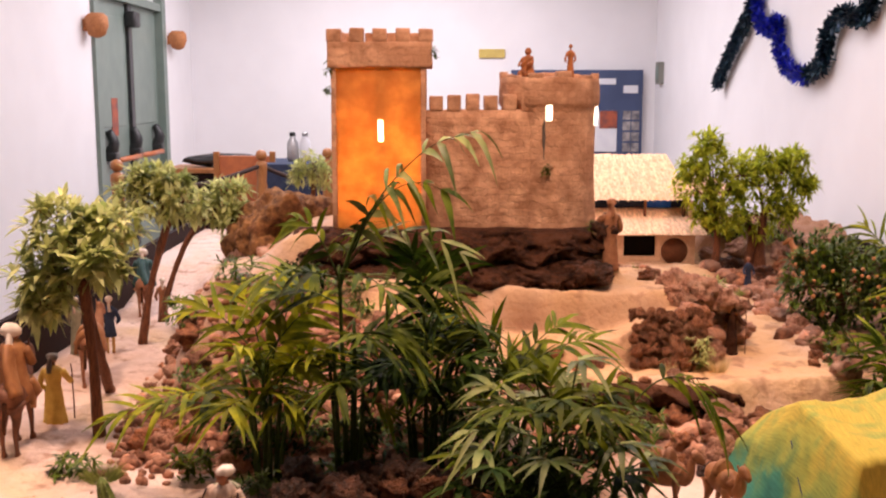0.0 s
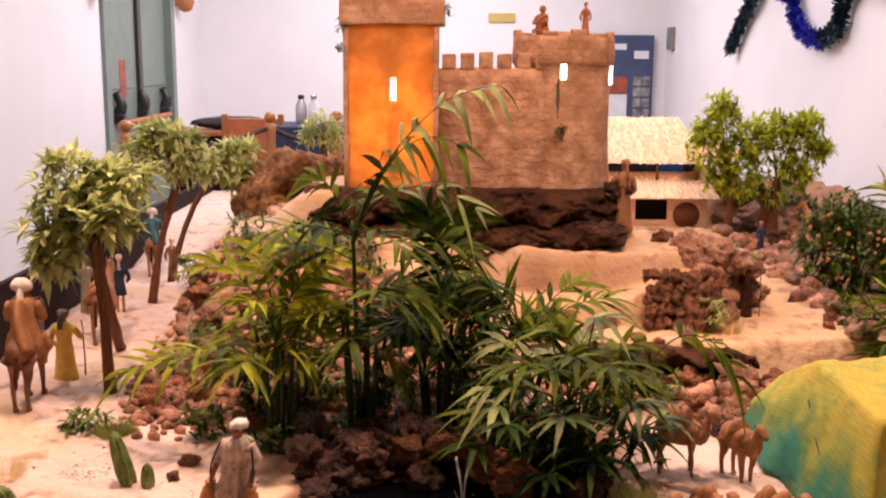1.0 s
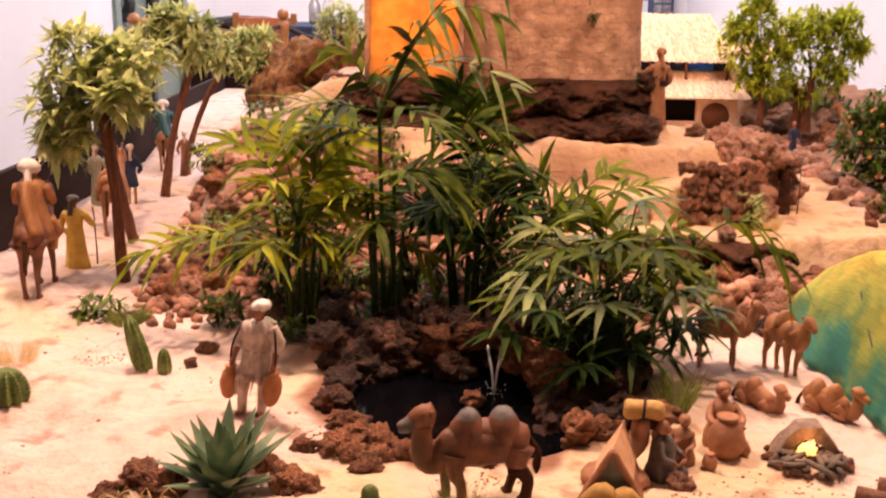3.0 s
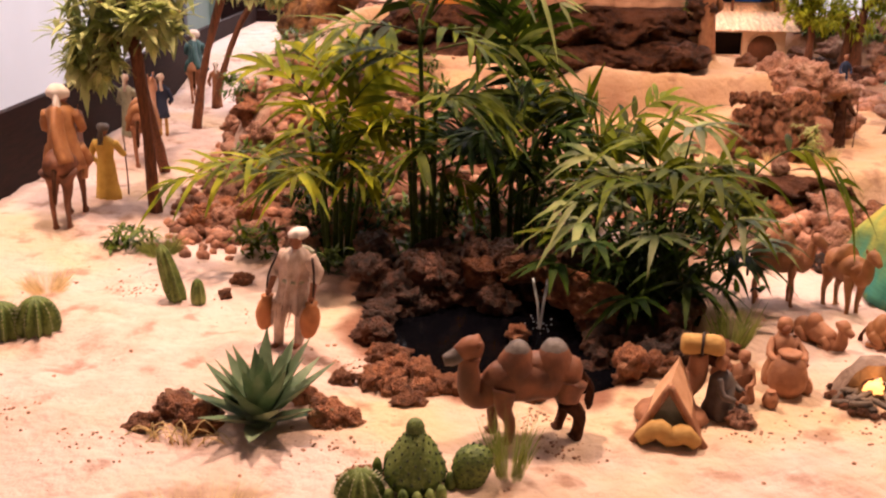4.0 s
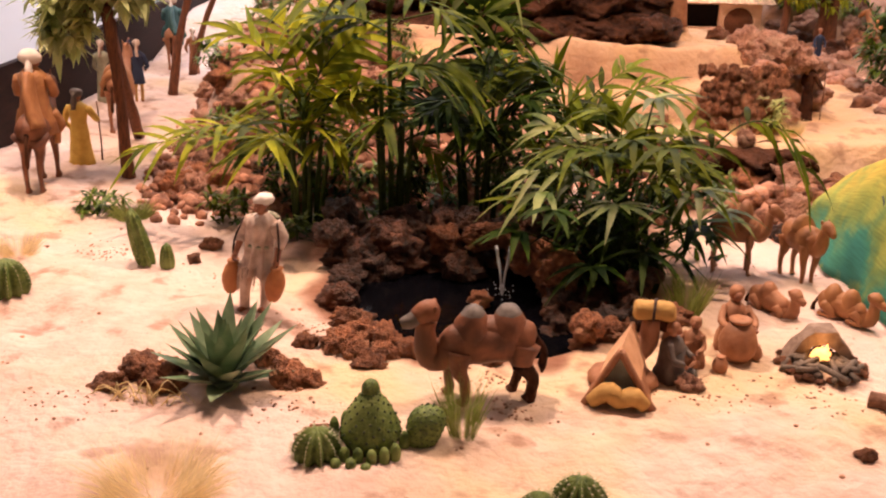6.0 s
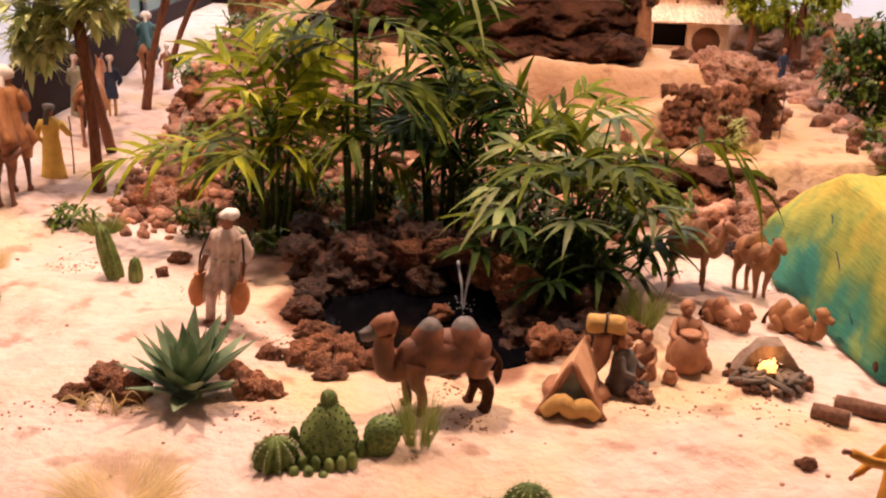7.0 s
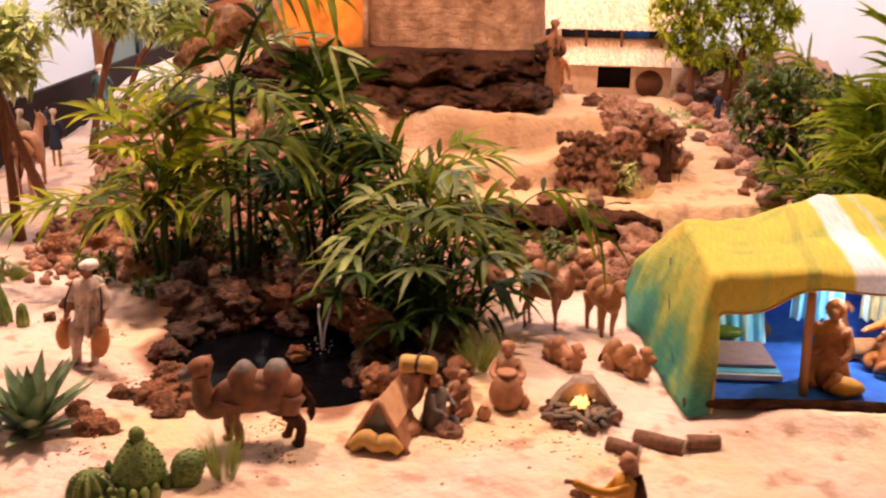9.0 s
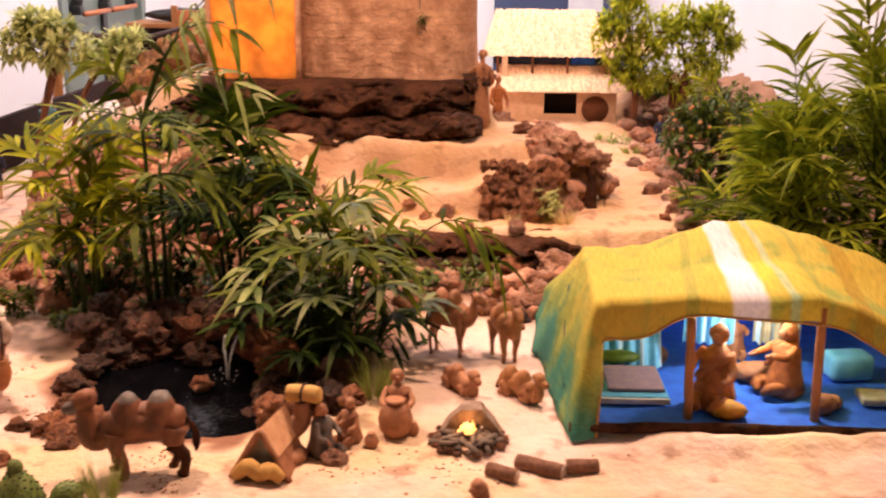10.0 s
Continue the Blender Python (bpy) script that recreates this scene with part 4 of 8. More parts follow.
for x, mt, lb in ((-1.09, "steel", "steel flask standing on the navy cloth"), (-1.0, "paper", "white bottle standing on the navy cloth")):
    bt = thing("bottle", lb, "bottle", pose(x, 7.6, 0.905))
    part("body", lathe(bmesh.new(), [(0.04, 0), (0.042, 0.02), (0.042, 0.13), (0.02, 0.17), (0.02, 0.18)], 14), M[mt], bt)
    part("cap", lathe(bmesh.new(), [(0.022, 0.18), (0.022, 0.205), (0.012, 0.21)], 12), M["black" if mt == "steel" else "steel"], bt)

# ---- castle ----
castle = thing("model_castle", "plastered model castle with battlements and two glowing towers", "castle")


def rough_up(bm, amt, cuts, seed=0.0, freq=9):
    """Cuts a mesh finer and roughens it."""
    bmesh.ops.subdivide_edges(bm, edges=bm.edges[:], cuts=cuts, use_grid_fill=True)
    for v in bm.verts:
        v.co += Vector((noise.noise(v.co * freq + Vector((seed, 0, 0))), noise.noise(v.co * freq + Vector((0, seed + 7, 0))), noise.noise(v.co * freq + Vector((0, 0, seed + 3))))) * amt
    return bm


TX0, TX1, TY0, TY1 = -0.362, -0.058, 3.43, 3.74
tower = part("square_tower", rough_up(boxed(TX0, TY1 - 0.02, 0.93, TX1, TY1, 1.5), 0.003, 5), M["stone"], castle)
for x in (TX0, TX1 - 0.014):
    part("tower_wall", rough_up(boxed(x, TY0 + 0.02, 0.93, x + 0.014, TY1 - 0.02, 1.5), 0.002, 5), M["stone"], tower)
for x in (TX0 - 0.002, TX1 - 0.014):
    part("corner_strip", rough_up(boxed(x, TY0 - 0.004, 0.93, x + 0.016, TY0 + 0.02, 1.5), 0.002, 5), M["stone"], tower)
sx0, sx1, sz0, sz1 = -0.214, -0.194, 1.25, 1.322
for a, b, c, d in ((TX0 + 0.014, sx0, 0.93, 1.5), (sx1, TX1 - 0.014, 0.93, 1.5), (sx0, sx1, 0.93, sz0), (sx0, sx1, sz1, 1.5)):
    part("front_panel", boxed(a, TY0, c, b, TY0 + 0.008, d), M["stone_tower"], tower, "thin orange plaster lit from inside", smooth=False)
part("lining", boxed(TX0 + 0.02, TY1 - 0.03, 0.95, TX1 - 0.02, TY1 - 0.022, 1.48), M["paper"], tower, smooth=False)
part("cornice", rough_up(boxed(TX0 - 0.014, TY0 - 0.014, 1.49, TX1 + 0.02, TY1 + 0.014, 1.572, 0.004), 0.004, 4, 3), M["stone"], tower)
for i in range(5):
    x = TX0 - 0.014 + i * 0.0745
    part("merlon", rough_up(boxed(x, TY0 - 0.014, 1.57, x + 0.046, TY0 + 0.03, 1.612 + 0.004 * (i % 2), 0.004), 0.003, 2, i), M["stone"], tower)
    if i < 4:
        part("merlon", rough_up(boxed(x + 0.03, TY1 - 0.03, 1.57, x + 0.076, TY1 + 0.014, 1.614, 0.004), 0.003, 2, i + 9), M["stone"], tower)
for i in range(3):
    y = TY0 + 0.07 + 0.075 * i
    for x in (TX0 - 0.014, TX1 - 0.02):
        part("merlon", rough_up(boxed(x, y, 1.57, x + 0.04, y + 0.046, 1.612, 0.004), 0.003, 2, i), M["stone"], tower)
part("bulb", ball(bmesh.new(), (-0.21, 3.60, 1.18), 0.02, 2), M["glow_lamp"], tower, "glowing bulb")
wallp = part("curtain_wall", rough_up(boxed(TX1, 3.47, 0.93, 0.36, 3.53, 1.353), 0.005, 9, 5), M["stone"], castle)
for i in range(6):
    x = TX1 + 0.012 + i * 0.061
    part("merlon", rough_up(boxed(x, 3.466, 1.35, x + 0.045, 3.534, 1.398 + 0.004 * (i % 3), 0.004), 0.003, 2, i), M["stone"], wallp)
part("curtain_wall", rough_up(boxed(TX1, 3.9, 0.93, 0.36, 3.95, 1.33), 0.005, 6, 5), M["stone"], castle)
part("curtain_wall", rough_up(boxed(-0.36, 3.74, 0.93, -0.31, 3.95, 1.33), 0.005, 6, 5), M["stone"], castle)
part("drip_joint", tube(bmesh.new(), [(0.332, 3.462, 0.95, 0.013), (0.334, 3.464, 1.15, 0.011), (0.333, 3.463, 1.35, 0.011)], 9, 20, 0, 0.6, 0.5), M["camel_grey"], castle, "grey strip where the wall meets the round tower")
CX, CY, CR = 0.362, 3.61, 0.160
bm = bmesh.new()
lathe(bm, [(CR + 0.012, 0.93), (CR + 0.006, 0.97), (CR, 1.05), (CR, 1.15), (CR - 0.002, 1.25), (CR, 1.33), (CR + 0.003, 1.36), (CR + 0.011, 1.372), (CR + 0.011, 1.42), (CR + 0.010, 1.458), (CR - 0.03, 1.46)], 48, (CX, CY, 0))
rt = part("round_tower", rough_up(bm, 0.005, 1, 2), M["stone"], castle)
for i in range(11):
    a = 2 * math.pi * i / 11 + 0.35
    m_ = boxed(-0.026, -0.012, 0, 0.026, 0.012, 0.012 + 0.006 * (i % 3), 0.003)
    mo = part("merlon", m_, M["stone"], rt)
    mo.matrix_local = Matrix.Translation((CX + math.cos(a) * (CR - 0.004), CY + math.sin(a) * (CR - 0.004), 1.455)) @ pose(0, 0, 0, 0, 0, math.degrees(a) + 90)
for a, z0 in ((-95, 1.318), (-18, 1.30)):
    w = boxed(-0.010, -0.008, 0, 0.010, 0.006, 0.062, 0.003)
    wo = part("slit_window", w, M["glow_lamp"], rt, "slit glowing with the lamp inside")
    wo.matrix_local = Matrix.Translation((CX + math.cos(radians(a)) * CR, CY + math.sin(radians(a)) * CR, z0)) @ pose(0, 0, 0, 0, 0, a + 90)



def bark_strip(x0, x1, y0, bow, z0, z1, depth, ns, nt, yback, zback, seed):
    """A weathered strip of layered bark, from z0 up to z1, leaning back over depth."""
    bm = bmesh.new()
    rows = []
    for i in range(ns + 1):
        u = i / ns
        x = x0 + u * (x1 - x0)
        yb = y0 - bow * math.sin(min(max(u, 0.0), 1.0) * math.pi) ** 0.5 - 0.03 * noise.noise(Vector((x * 6, seed, 0)))
        end = min(1.0, 6 * u + 0.25, 6 * (1 - u) + 0.35)
        row = []
        for j in range(nt + 1):
            v = j / nt
            z = z0 + (z1 - z0) * v * (0.75 + 0.25 * end)
            bulge = 0.07 * abs(math.sin(v * math.pi * 2.0 + 0.9 * noise.noise(Vector((x * 3, 3 + seed, 0))))) ** 0.4
            y = yb + depth * v - bulge + 0.055 * noise.fractal(Vector((x * 13, z * 22, 1 + seed)), 0.8, 2.0, 6)
            row.append(bm.verts.new((x, y, z + 0.016 * noise.noise(Vector((x * 12, v * 3, 5 + seed))))))
        row.append(bm.verts.new((x, yback, zback)))
        rows.append(row)
    for a, b in zip(rows, rows[1:]):
        for j in range(nt + 1):
            bm.faces.new((a[j], b[j], b[j + 1], a[j + 1]))
    return bm


thing("cork_cliff", "dark brown layered cork bark cliff under the castle", "cliff", None, bark_strip(-0.50, 0.545, 3.33, 0.16, 0.79, 0.965, 0.15, 170, 36, 3.50, 0.962, 0.0), M["cork"])
thing("cork_bank", "dark cork bark bank below the lower terrace", "bank", None, bark_strip(0.18, 0.82, 2.765, 0.01, 0.51, 0.622, 0.05, 90, 18, 2.86, 0.612, 4.0), M["cork"])

# ---- rocks ----


def rock_mesh(seed, sub=3, mat="rock"):
    rnd = random.Random(seed)
    bm = ball(bmesh.new(), (0, 0, 0), (1, rnd.uniform(0.7, 1), rnd.uniform(0.6, 0.85)), sub, 0, 0.42, seed * 3.1, 1.5)
    for v in bm.verts:
        q = v.co * 2.6 + Vector((seed * 2.0, 0, 0))
        dd = noise.voronoi(v.co * 1.5 + Vector((seed * 1.7, 0, 0)))[0]
        v.co *= 0.82 + 0.26 * min(dd[1] - dd[0], 0.7) - 0.14 * abs(noise.noise(q)) + 0.12 * noise.noise(v.co * 5 + Vector((seed, 0, 0))) - 0.07 * abs(noise.noise(v.co * 11)) + 0.04 * noise.noise(v.co * 21)
    return mesh_of("rock", bm, M[mat])


ROCKS = {k: [rock_mesh(s + 1, 4, k) for s in range(7)] for k in ("rock", "rock_dark", "rock_pink")}
RND = random.Random(7)


def rock(x, y, r, kind="rock", z=None, label="rough red-brown volcanic rock on the sand", group="rocks"):
    ob = new("rock", RND.choice(ROCKS[kind]))
    zz = hz(x, y) + 0.25 * r if z is None else z
    ob.matrix_world = Matrix.Translation((x, y, zz)) @ Euler((RND.uniform(-0.4, 0.4), RND.uniform(-0.4, 0.4), RND.uniform(0, 6.3))).to_matrix().to_4x4() @ Matrix.Diagonal((r * 1.15, r * 1.15, r * 1.1, 1))
    return tagged(ob, label, "rock", group)


LOOSE = {}


def join_rock(x, y, r, kind, z=None):
    """A rock of the joined rest, too many to count."""
    bm = LOOSE.setdefault(kind, bmesh.new())
    one = bmesh.new()
    one.from_mesh(RND.choice(SMALL))
    zz = hz(x, y) + 0.25 * r if z is None else z
    m = Matrix.Translation((x, y, zz)) @ Euler((RND.uniform(-0.4, 0.4), RND.uniform(-0.4, 0.4), RND.uniform(0, 6.3))).to_matrix().to_4x4() @ Matrix.Diagonal((r, r, r, 1))
    one.transform(m)
    me_ = bpy.data.meshes.new("tmp")
    one.to_mesh(me_)
    one.free()
    bm.from_mesh(me_)
    bpy.data.meshes.remove(me_)


SMALL = [rock_mesh(s + 31, 2, "rock") for s in range(8)]
# round the pond
for i in range(34):
    a = 2 * math.pi * i / 34 + RND.uniform(-0.05, 0.05)
    rx, ry = 0.27 + RND.uniform(-0.02, 0.02), 0.235 + RND.uniform(-0.02, 0.02)
    x, y = -0.02 + rx * math.cos(a), 1.93 + ry * math.sin(a)
    if y > 1.73 or x < -0.06:
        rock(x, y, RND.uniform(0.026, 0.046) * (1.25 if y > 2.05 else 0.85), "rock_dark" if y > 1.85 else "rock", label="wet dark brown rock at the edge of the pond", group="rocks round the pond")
# heap behind the pond, in the rock colour darkened for palm shade
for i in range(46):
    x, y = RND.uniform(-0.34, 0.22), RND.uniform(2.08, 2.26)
    rock(x, y, RND.uniform(0.025, 0.05), "rock_dark", hz(x, y) + RND.uniform(0.0, 0.07), "brown rock heaped behind the pond, darkened for palm shade", "rocks behind the pond")
for i in range(26):
    x, y = -0.18 + RND.gauss(0, 0.06), 1.705 + RND.gauss(0, 0.022)
    rock(x, y, RND.uniform(0.012, 0.028), "rock", label="small red-brown rock at the edge of the pond", group="rocks round the pond")
for i in range(30):
    x, y = RND.uniform(0.10, 0.30), RND.uniform(1.74, 2.02)
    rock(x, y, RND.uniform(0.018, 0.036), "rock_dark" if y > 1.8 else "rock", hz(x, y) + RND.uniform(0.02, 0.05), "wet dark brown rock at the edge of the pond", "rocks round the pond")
for x, y, r, z in ((-0.02, 2.10, 0.05, 0.585), (0.07, 2.05, 0.05, 0.56), (-0.10, 2.12, 0.04, 0.57), (0.12, 2.0, 0.05, 0.55), (-0.03, 1.93, 0.022, 0.52)):
    rock(x, y, r, "rock", z, "flat brown rock of the little waterfall", "rocks of the waterfall")
for x, y, r in ((-0.575, 1.53, 0.028), (-0.545, 1.585, 0.03), (-0.50, 1.555, 0.036), (-0.315, 1.575, 0.036), (-0.285, 1.56, 0.024), (-0.56, 1.60, 0.022), (-0.255, 1.40, 0.022), (-0.235, 1.415, 0.02), (-0.36, 1.63, 0.02)):
    rock(x, y, r, "rock", label="red-brown volcanic rock beside the plants", group="rocks beside the plants")
for x, y, r in ((-0.575, 2.15, 0.022), (-0.59, 2.07, 0.018), (0.492, 1.42, 0.014), (0.5, 1.425, 0.012)):
    rock(x, y, r, "rock", label="small loose rock lying on the sand", group="loose rocks")
# stony slope
for i in range(260):
    for _ in range(20):
        x, y = RND.uniform(-0.95, 0.02), RND.uniform(2.38, 3.1)
        if x > -0.80 - 0.14 * (y - 2.6) and not (y < 2.46 and x > -0.3) and y < 2.9 + 0.2 * (x < -0.5):
            break
    if i < 70:
        rock(x, y, RND.uniform(0.025, 0.05), RND.choice(("rock_pink", "rock_pink", "rock")), label="pinkish volcanic rock on the stony slope", group="rocks of the slope")
    else:
        join_rock(x, y, RND.uniform(0.014, 0.035), "slope")
bm = bmesh.new()
for i in range(1300):
    x, y = RND.uniform(-0.98, 0.3), RND.uniform(2.3, 3.15)
    if x < -0.86 - 0.12 * (y - 2.6) or y > 2.92 + 0.25 * (x < -0.45) or (x > 0.1 and y > 2.72):
        continue
    r = RND.uniform(0.006, 0.018)
    ball(bm, (x, y, hz(x, y) + 0.3 * r), (r, r * RND.uniform(0.7, 1), r * 0.8), 1, 0, 0.3, i * 0.7, 1.5)
thing("rubble", "pinkish volcanic rubble strewn over the slope", "rubble", None, bm, M["rubble"], kind="stuff")
bm = bmesh.new()
for i in range(180):
    x, y = RND.uniform(-1.25, 1.3), RND.uniform(1.15, 2.3)
    r = RND.uniform(0.001, 0.0045)
    ball(bm, (x, y, hz(x, y) + 0.2 * r), (r, r, r * 0.7), 1, 0, 0.3, i, 1.5)
for cx_, cy_, n_, sp in ((-0.33, 1.78, 60, 0.03), (-0.77, 2.1, 70, 0.04), (-0.02, 1.60, 40, 0.03), (0.02, 1.50, 50, 0.03), (-0.62, 1.47, 50, 0.05), (-0.30, 1.50, 40, 0.04), (0.30, 1.58, 50, 0.04), (-0.85, 1.55, 70, 0.05), (0.5, 1.6, 60, 0.06), (-0.45, 2.0, 60, 0.05)):
    for i in range(n_):
        x, y = RND.gauss(cx_, sp), RND.gauss(cy_, sp * 0.7)
        r = RND.uniform(0.0008, 0.0032)
        ball(bm, (x, y, hz(x, y) + 0.2 * r), (r, r, r * 0.7), 1, 0, 0.3, i, 1.5)
thing("gravel", "small sandy pebbles and crumbs scattered about", "gravel", None, bm, M["crumb"], kind="stuff")
# piled stone wall
wallr = thing("dry_stone_wall", "dark dry-stone retaining wall of piled rocks", "wall")
for k in range(5):
    for i in range(8):
        ob = new("stone", RND.choice(ROCKS["rock"]))
        ob.parent = wallr
        x, y, z = 0.548 + 0.028 * i + 0.012 * (k % 2), 2.90 + 0.02 * math.sin(i * 1.1) + 0.014 * k, 0.645 + 0.032 * k + RND.uniform(-0.006, 0.006)
        r = RND.uniform(0.024, 0.032)
        ob.matrix_local = Matrix.Translation((x, y, z)) @ Euler((RND.uniform(-0.5, 0.5), RND.uniform(-0.5, 0.5), RND.uniform(0, 6))).to_matrix().to_4x4() @ Matrix.Diagonal((r * 0.72, r * 0.72, r * 1.2, 1))
# rocks along the terraces, the shelter and the track
for x, y, r, k in ((0.745, 3.0, 0.05, "rock"), (0.80, 3.03, 0.045, "rock_pink"), (0.72, 3.1, 0.05, "rock_pink"), (0.78, 3.12, 0.06, "rock_pink"), (0.84, 3.16, 0.05, "rock_pink"), (0.86, 3.25, 0.045, "rock_pink"), (0.74, 3.30, 0.05, "rock_pink"), (0.80, 3.36, 0.045, "rock_pink"), (0.68, 3.42, 0.04, "rock"), (0.85, 3.45, 0.05, "rock_pink"), (0.9, 3.6, 0.05, "rock_pink"), (0.80, 3.65, 0.045, "rock"), (0.33, 2.96, 0.02, "rock")):
    rock(x, y, r, k, label="weathered pinkish rock beside the upper path", group="rocks along the path")
for x, y, r, k in ((0.38, 2.90, 0.022, "rock"), (0.44, 2.92, 0.03, "rock"), (0.50, 2.80, 0.022, "rock"), (0.56, 2.79, 0.022, "rock"), (0.64, 2.79, 0.026, "rock_pink"), (0.40, 2.71, 0.05, "rock_dark"), (0.52, 2.71, 0.055, "rock_dark"), (0.63, 2.70, 0.05, "rock"), (0.75, 2.69, 0.06, "rock_pink"), (0.86, 2.70, 0.05, "rock"), (0.95, 2.72, 0.045, "rock_dark"), (1.05, 2.73, 0.05, "rock_pink"), (0.46, 2.55, 0.05, "rock_pink"), (0.60, 2.50, 0.05, "rock"), (0.68, 2.45, 0.055, "rock_pink"), (0.72, 2.55, 0.06, "rock"), (0.56, 2.40, 0.035, "rock"), (0.36, 2.42, 0.04, "rock"), (0.63, 2.36, 0.03, "rock_dark")):
    rock(x, y, r, k, label="brown rock on or below the lower terrace", group="rocks along the path")
for x, y, r, k in ((1.12, 2.82, 0.05, "rock_pink"), (1.2, 2.75, 0.05, "rock"), (1.08, 2.95, 0.02, "rock"), (1.12, 3.05, 0.025, "rock"), (1.15, 3.2, 0.04, "rock_pink"), (1.18, 3.4, 0.045, "rock_pink"), (1.2, 3.6, 0.05, "rock_pink"), (1.1, 3.75, 0.03, "rock_pink")):
    rock(x, y, r, k, label="pinkish rock beside the sandy track", group="rocks along the path")
for x, y, r, k in ((1.22, 3.85, 0.05, "rock_pink"), (1.25, 4.1, 0.06, "rock_pink"), (1.30, 4.45, 0.06, "rock"), (1.40, 4.5, 0.06, "rock_dark"), (1.25, 4.65, 0.07, "rock_dark"), (1.33, 4.75, 0.07, "rock_dark"), (1.52, 4.55, 0.06, "rock"), (1.65, 4.5, 0.06, "rock_pink"), (0.62, 3.9, 0.05, "rock_pink"), (0.72, 4.1, 0.05, "rock_pink"), (0.80, 4.3, 0.06, "rock")):
    rock(x, y, r, k, label="brown rock heaped before the trees and the hut", group="rocks along the path")
def bank(points, n, r0, r1, kinds, spread, label):
    pts = spline(points, 60)
    for _ in range(n):
        p = RND.choice(pts)
        x, y = p[0] + RND.gauss(0, spread), p[1] + RND.gauss(0, spread)
        join_rock(x, y, RND.uniform(r0, r1), "path" if "rock_pink" in kinds[0] else "terrace")


bank([(0.74, 3.02), (0.84, 3.2), (0.84, 3.5), (0.78, 3.8), (0.78, 4.2)], 46, 0.018, 0.05, ("rock_pink", "rock_pink", "rock"), 0.03, "pinkish rock piled along the upper path")
bank([(1.14, 2.9), (1.2, 3.3), (1.22, 3.8), (1.28, 4.2), (1.4, 4.5)], 64, 0.015, 0.045, ("rock_pink", "rock_pink", "rock"), 0.04, "pinkish rock along the track")
bank([(0.30, 2.66), (0.7, 2.62), (1.25, 2.68)], 44, 0.015, 0.045, ("rock", "rock_pink", "rock_dark"), 0.035, "brown rock below the terrace")
bank([(0.62, 2.33), (0.68, 2.5), (0.9, 2.58)], 16, 0.015, 0.04, ("rock_pink", "rock"), 0.03, "pinkish rock behind the tent")
bank([(1.2, 4.55), (1.5, 4.5), (1.8, 4.4)], 28, 0.03, 0.06, ("rock_dark", "rock", "rock_pink"), 0.05, "brown rock in front of the trees")
for x, y, z, r in ((0.78, 3.12, 0.795, 0.055), (0.85, 3.12, 0.785, 0.05), (0.73, 3.08, 0.785, 0.045), (0.83, 3.19, 0.72, 0.07), (0.92, 3.19, 0.68, 0.055), (0.90, 3.15, 0.755, 0.04)):
    rock(x, y, r, "rock_pink", z, "pinkish rock of the shepherd's shelter", "rocks of the shelter")
# straw-covered mound with a hollow, beside the castle
bm = ball(bmesh.new(), (0, 0, 0), (0.215, 0.16, 0.19), 5, 0, 0.30, 4.4, 1.6)
for v in bm.verts:
    q = v.co.copy()
    k = math.exp(-((q.x + 0.01) / 0.055) ** 2 - ((q.z - 0.045) / 0.038) ** 2) if q.y < 0 else 0.0
    v.co += Vector((0.012 * noise.noise(q * 30), 0.11 * k + 0.010 * noise.noise(q * 42 + Vector((5, 0, 0))), 0.014 * noise.noise(q * 26 + Vector((0, 7, 0))) + 0.006 * noise.noise(q * 80)))
    v.co.z *= 1.0 if v.co.z > 0 else 1.3
thing("straw_mound", "brown straw-covered mound with a dark hollow beside the castle", "mound", pose(-0.585, 3.90, 0.845), bm, M["straw_mound"])
for x, y, r, z in ((-0.77, 3.80, 0.06, 0.78), (-0.47, 3.62, 0.06, 0.92), (-0.58, 3.6, 0.08, 0.84), (-0.70, 3.5, 0.06, 0.78), (-0.44, 3.42, 0.05, 0.92), (-0.55, 3.4, 0.06, 0.83)):
    rock(x, y, r, "rock_pink", z, "reddish boulder beside the model castle", "boulders beside the castle")
for x, y, r in ((0.53, 3.36, 0.05), (0.49, 3.28, 0.05), (0.55, 3.45, 0.04), (0.45, 3.22, 0.045), (0.50, 3.20, 0.035)):
    rock(x, y, r, "rock_dark", hz(x, y) + 0.05, "dark rock at the foot of the castle", "rocks at the castle's foot")

for k_, lb in (("slope", "pinkish volcanic stones strewn over the slope"), ("path", "pinkish rocks heaped along the paths"), ("terrace", "brown rocks heaped below the terraces")):
    thing("stones", lb, "rocks", None, LOOSE[k_], M["rubble"], kind="stuff")

# pond
bm = bmesh.new()
bmesh.ops.create_circle(bm, cap_ends=True, segments=48, radius=1)
for v in bm.verts:
    v.co = Vector((-0.02 + v.co.x * 0.27, 1.93 + v.co.y * 0.24, 0.508))
thing("pond", "small dark pond with a rippled surface", "water", None, bm, M["water"], kind="structure")
bm = bmesh.new()
for dx in (-0.013, 0.013):
    tube(bm, [(0.012 + dx, 2.03, 0.590, 0.0026), (0.012 + dx * 0.8, 2.005, 0.578, 0.0030), (0.012 + dx * 0.3, 1.99, 0.548, 0.0024), (0.012 + dx * 0.1, 1.985, 0.510, 0.0014)], 7, 12, 0, 0.6, 0.5)
for k in range(26):
    a = k * 2.4
    ball(bm, (0.012 + 0.035 * math.cos(a) * (k % 5) / 5, 1.98 + 0.03 * math.sin(a) * (k % 4) / 4, 0.511 + 0.010 * (k % 3)), 0.0016, 1)
thing("water_spout", "thin clear stream of water falling into the pond", "water", None, bm, M["spray"])

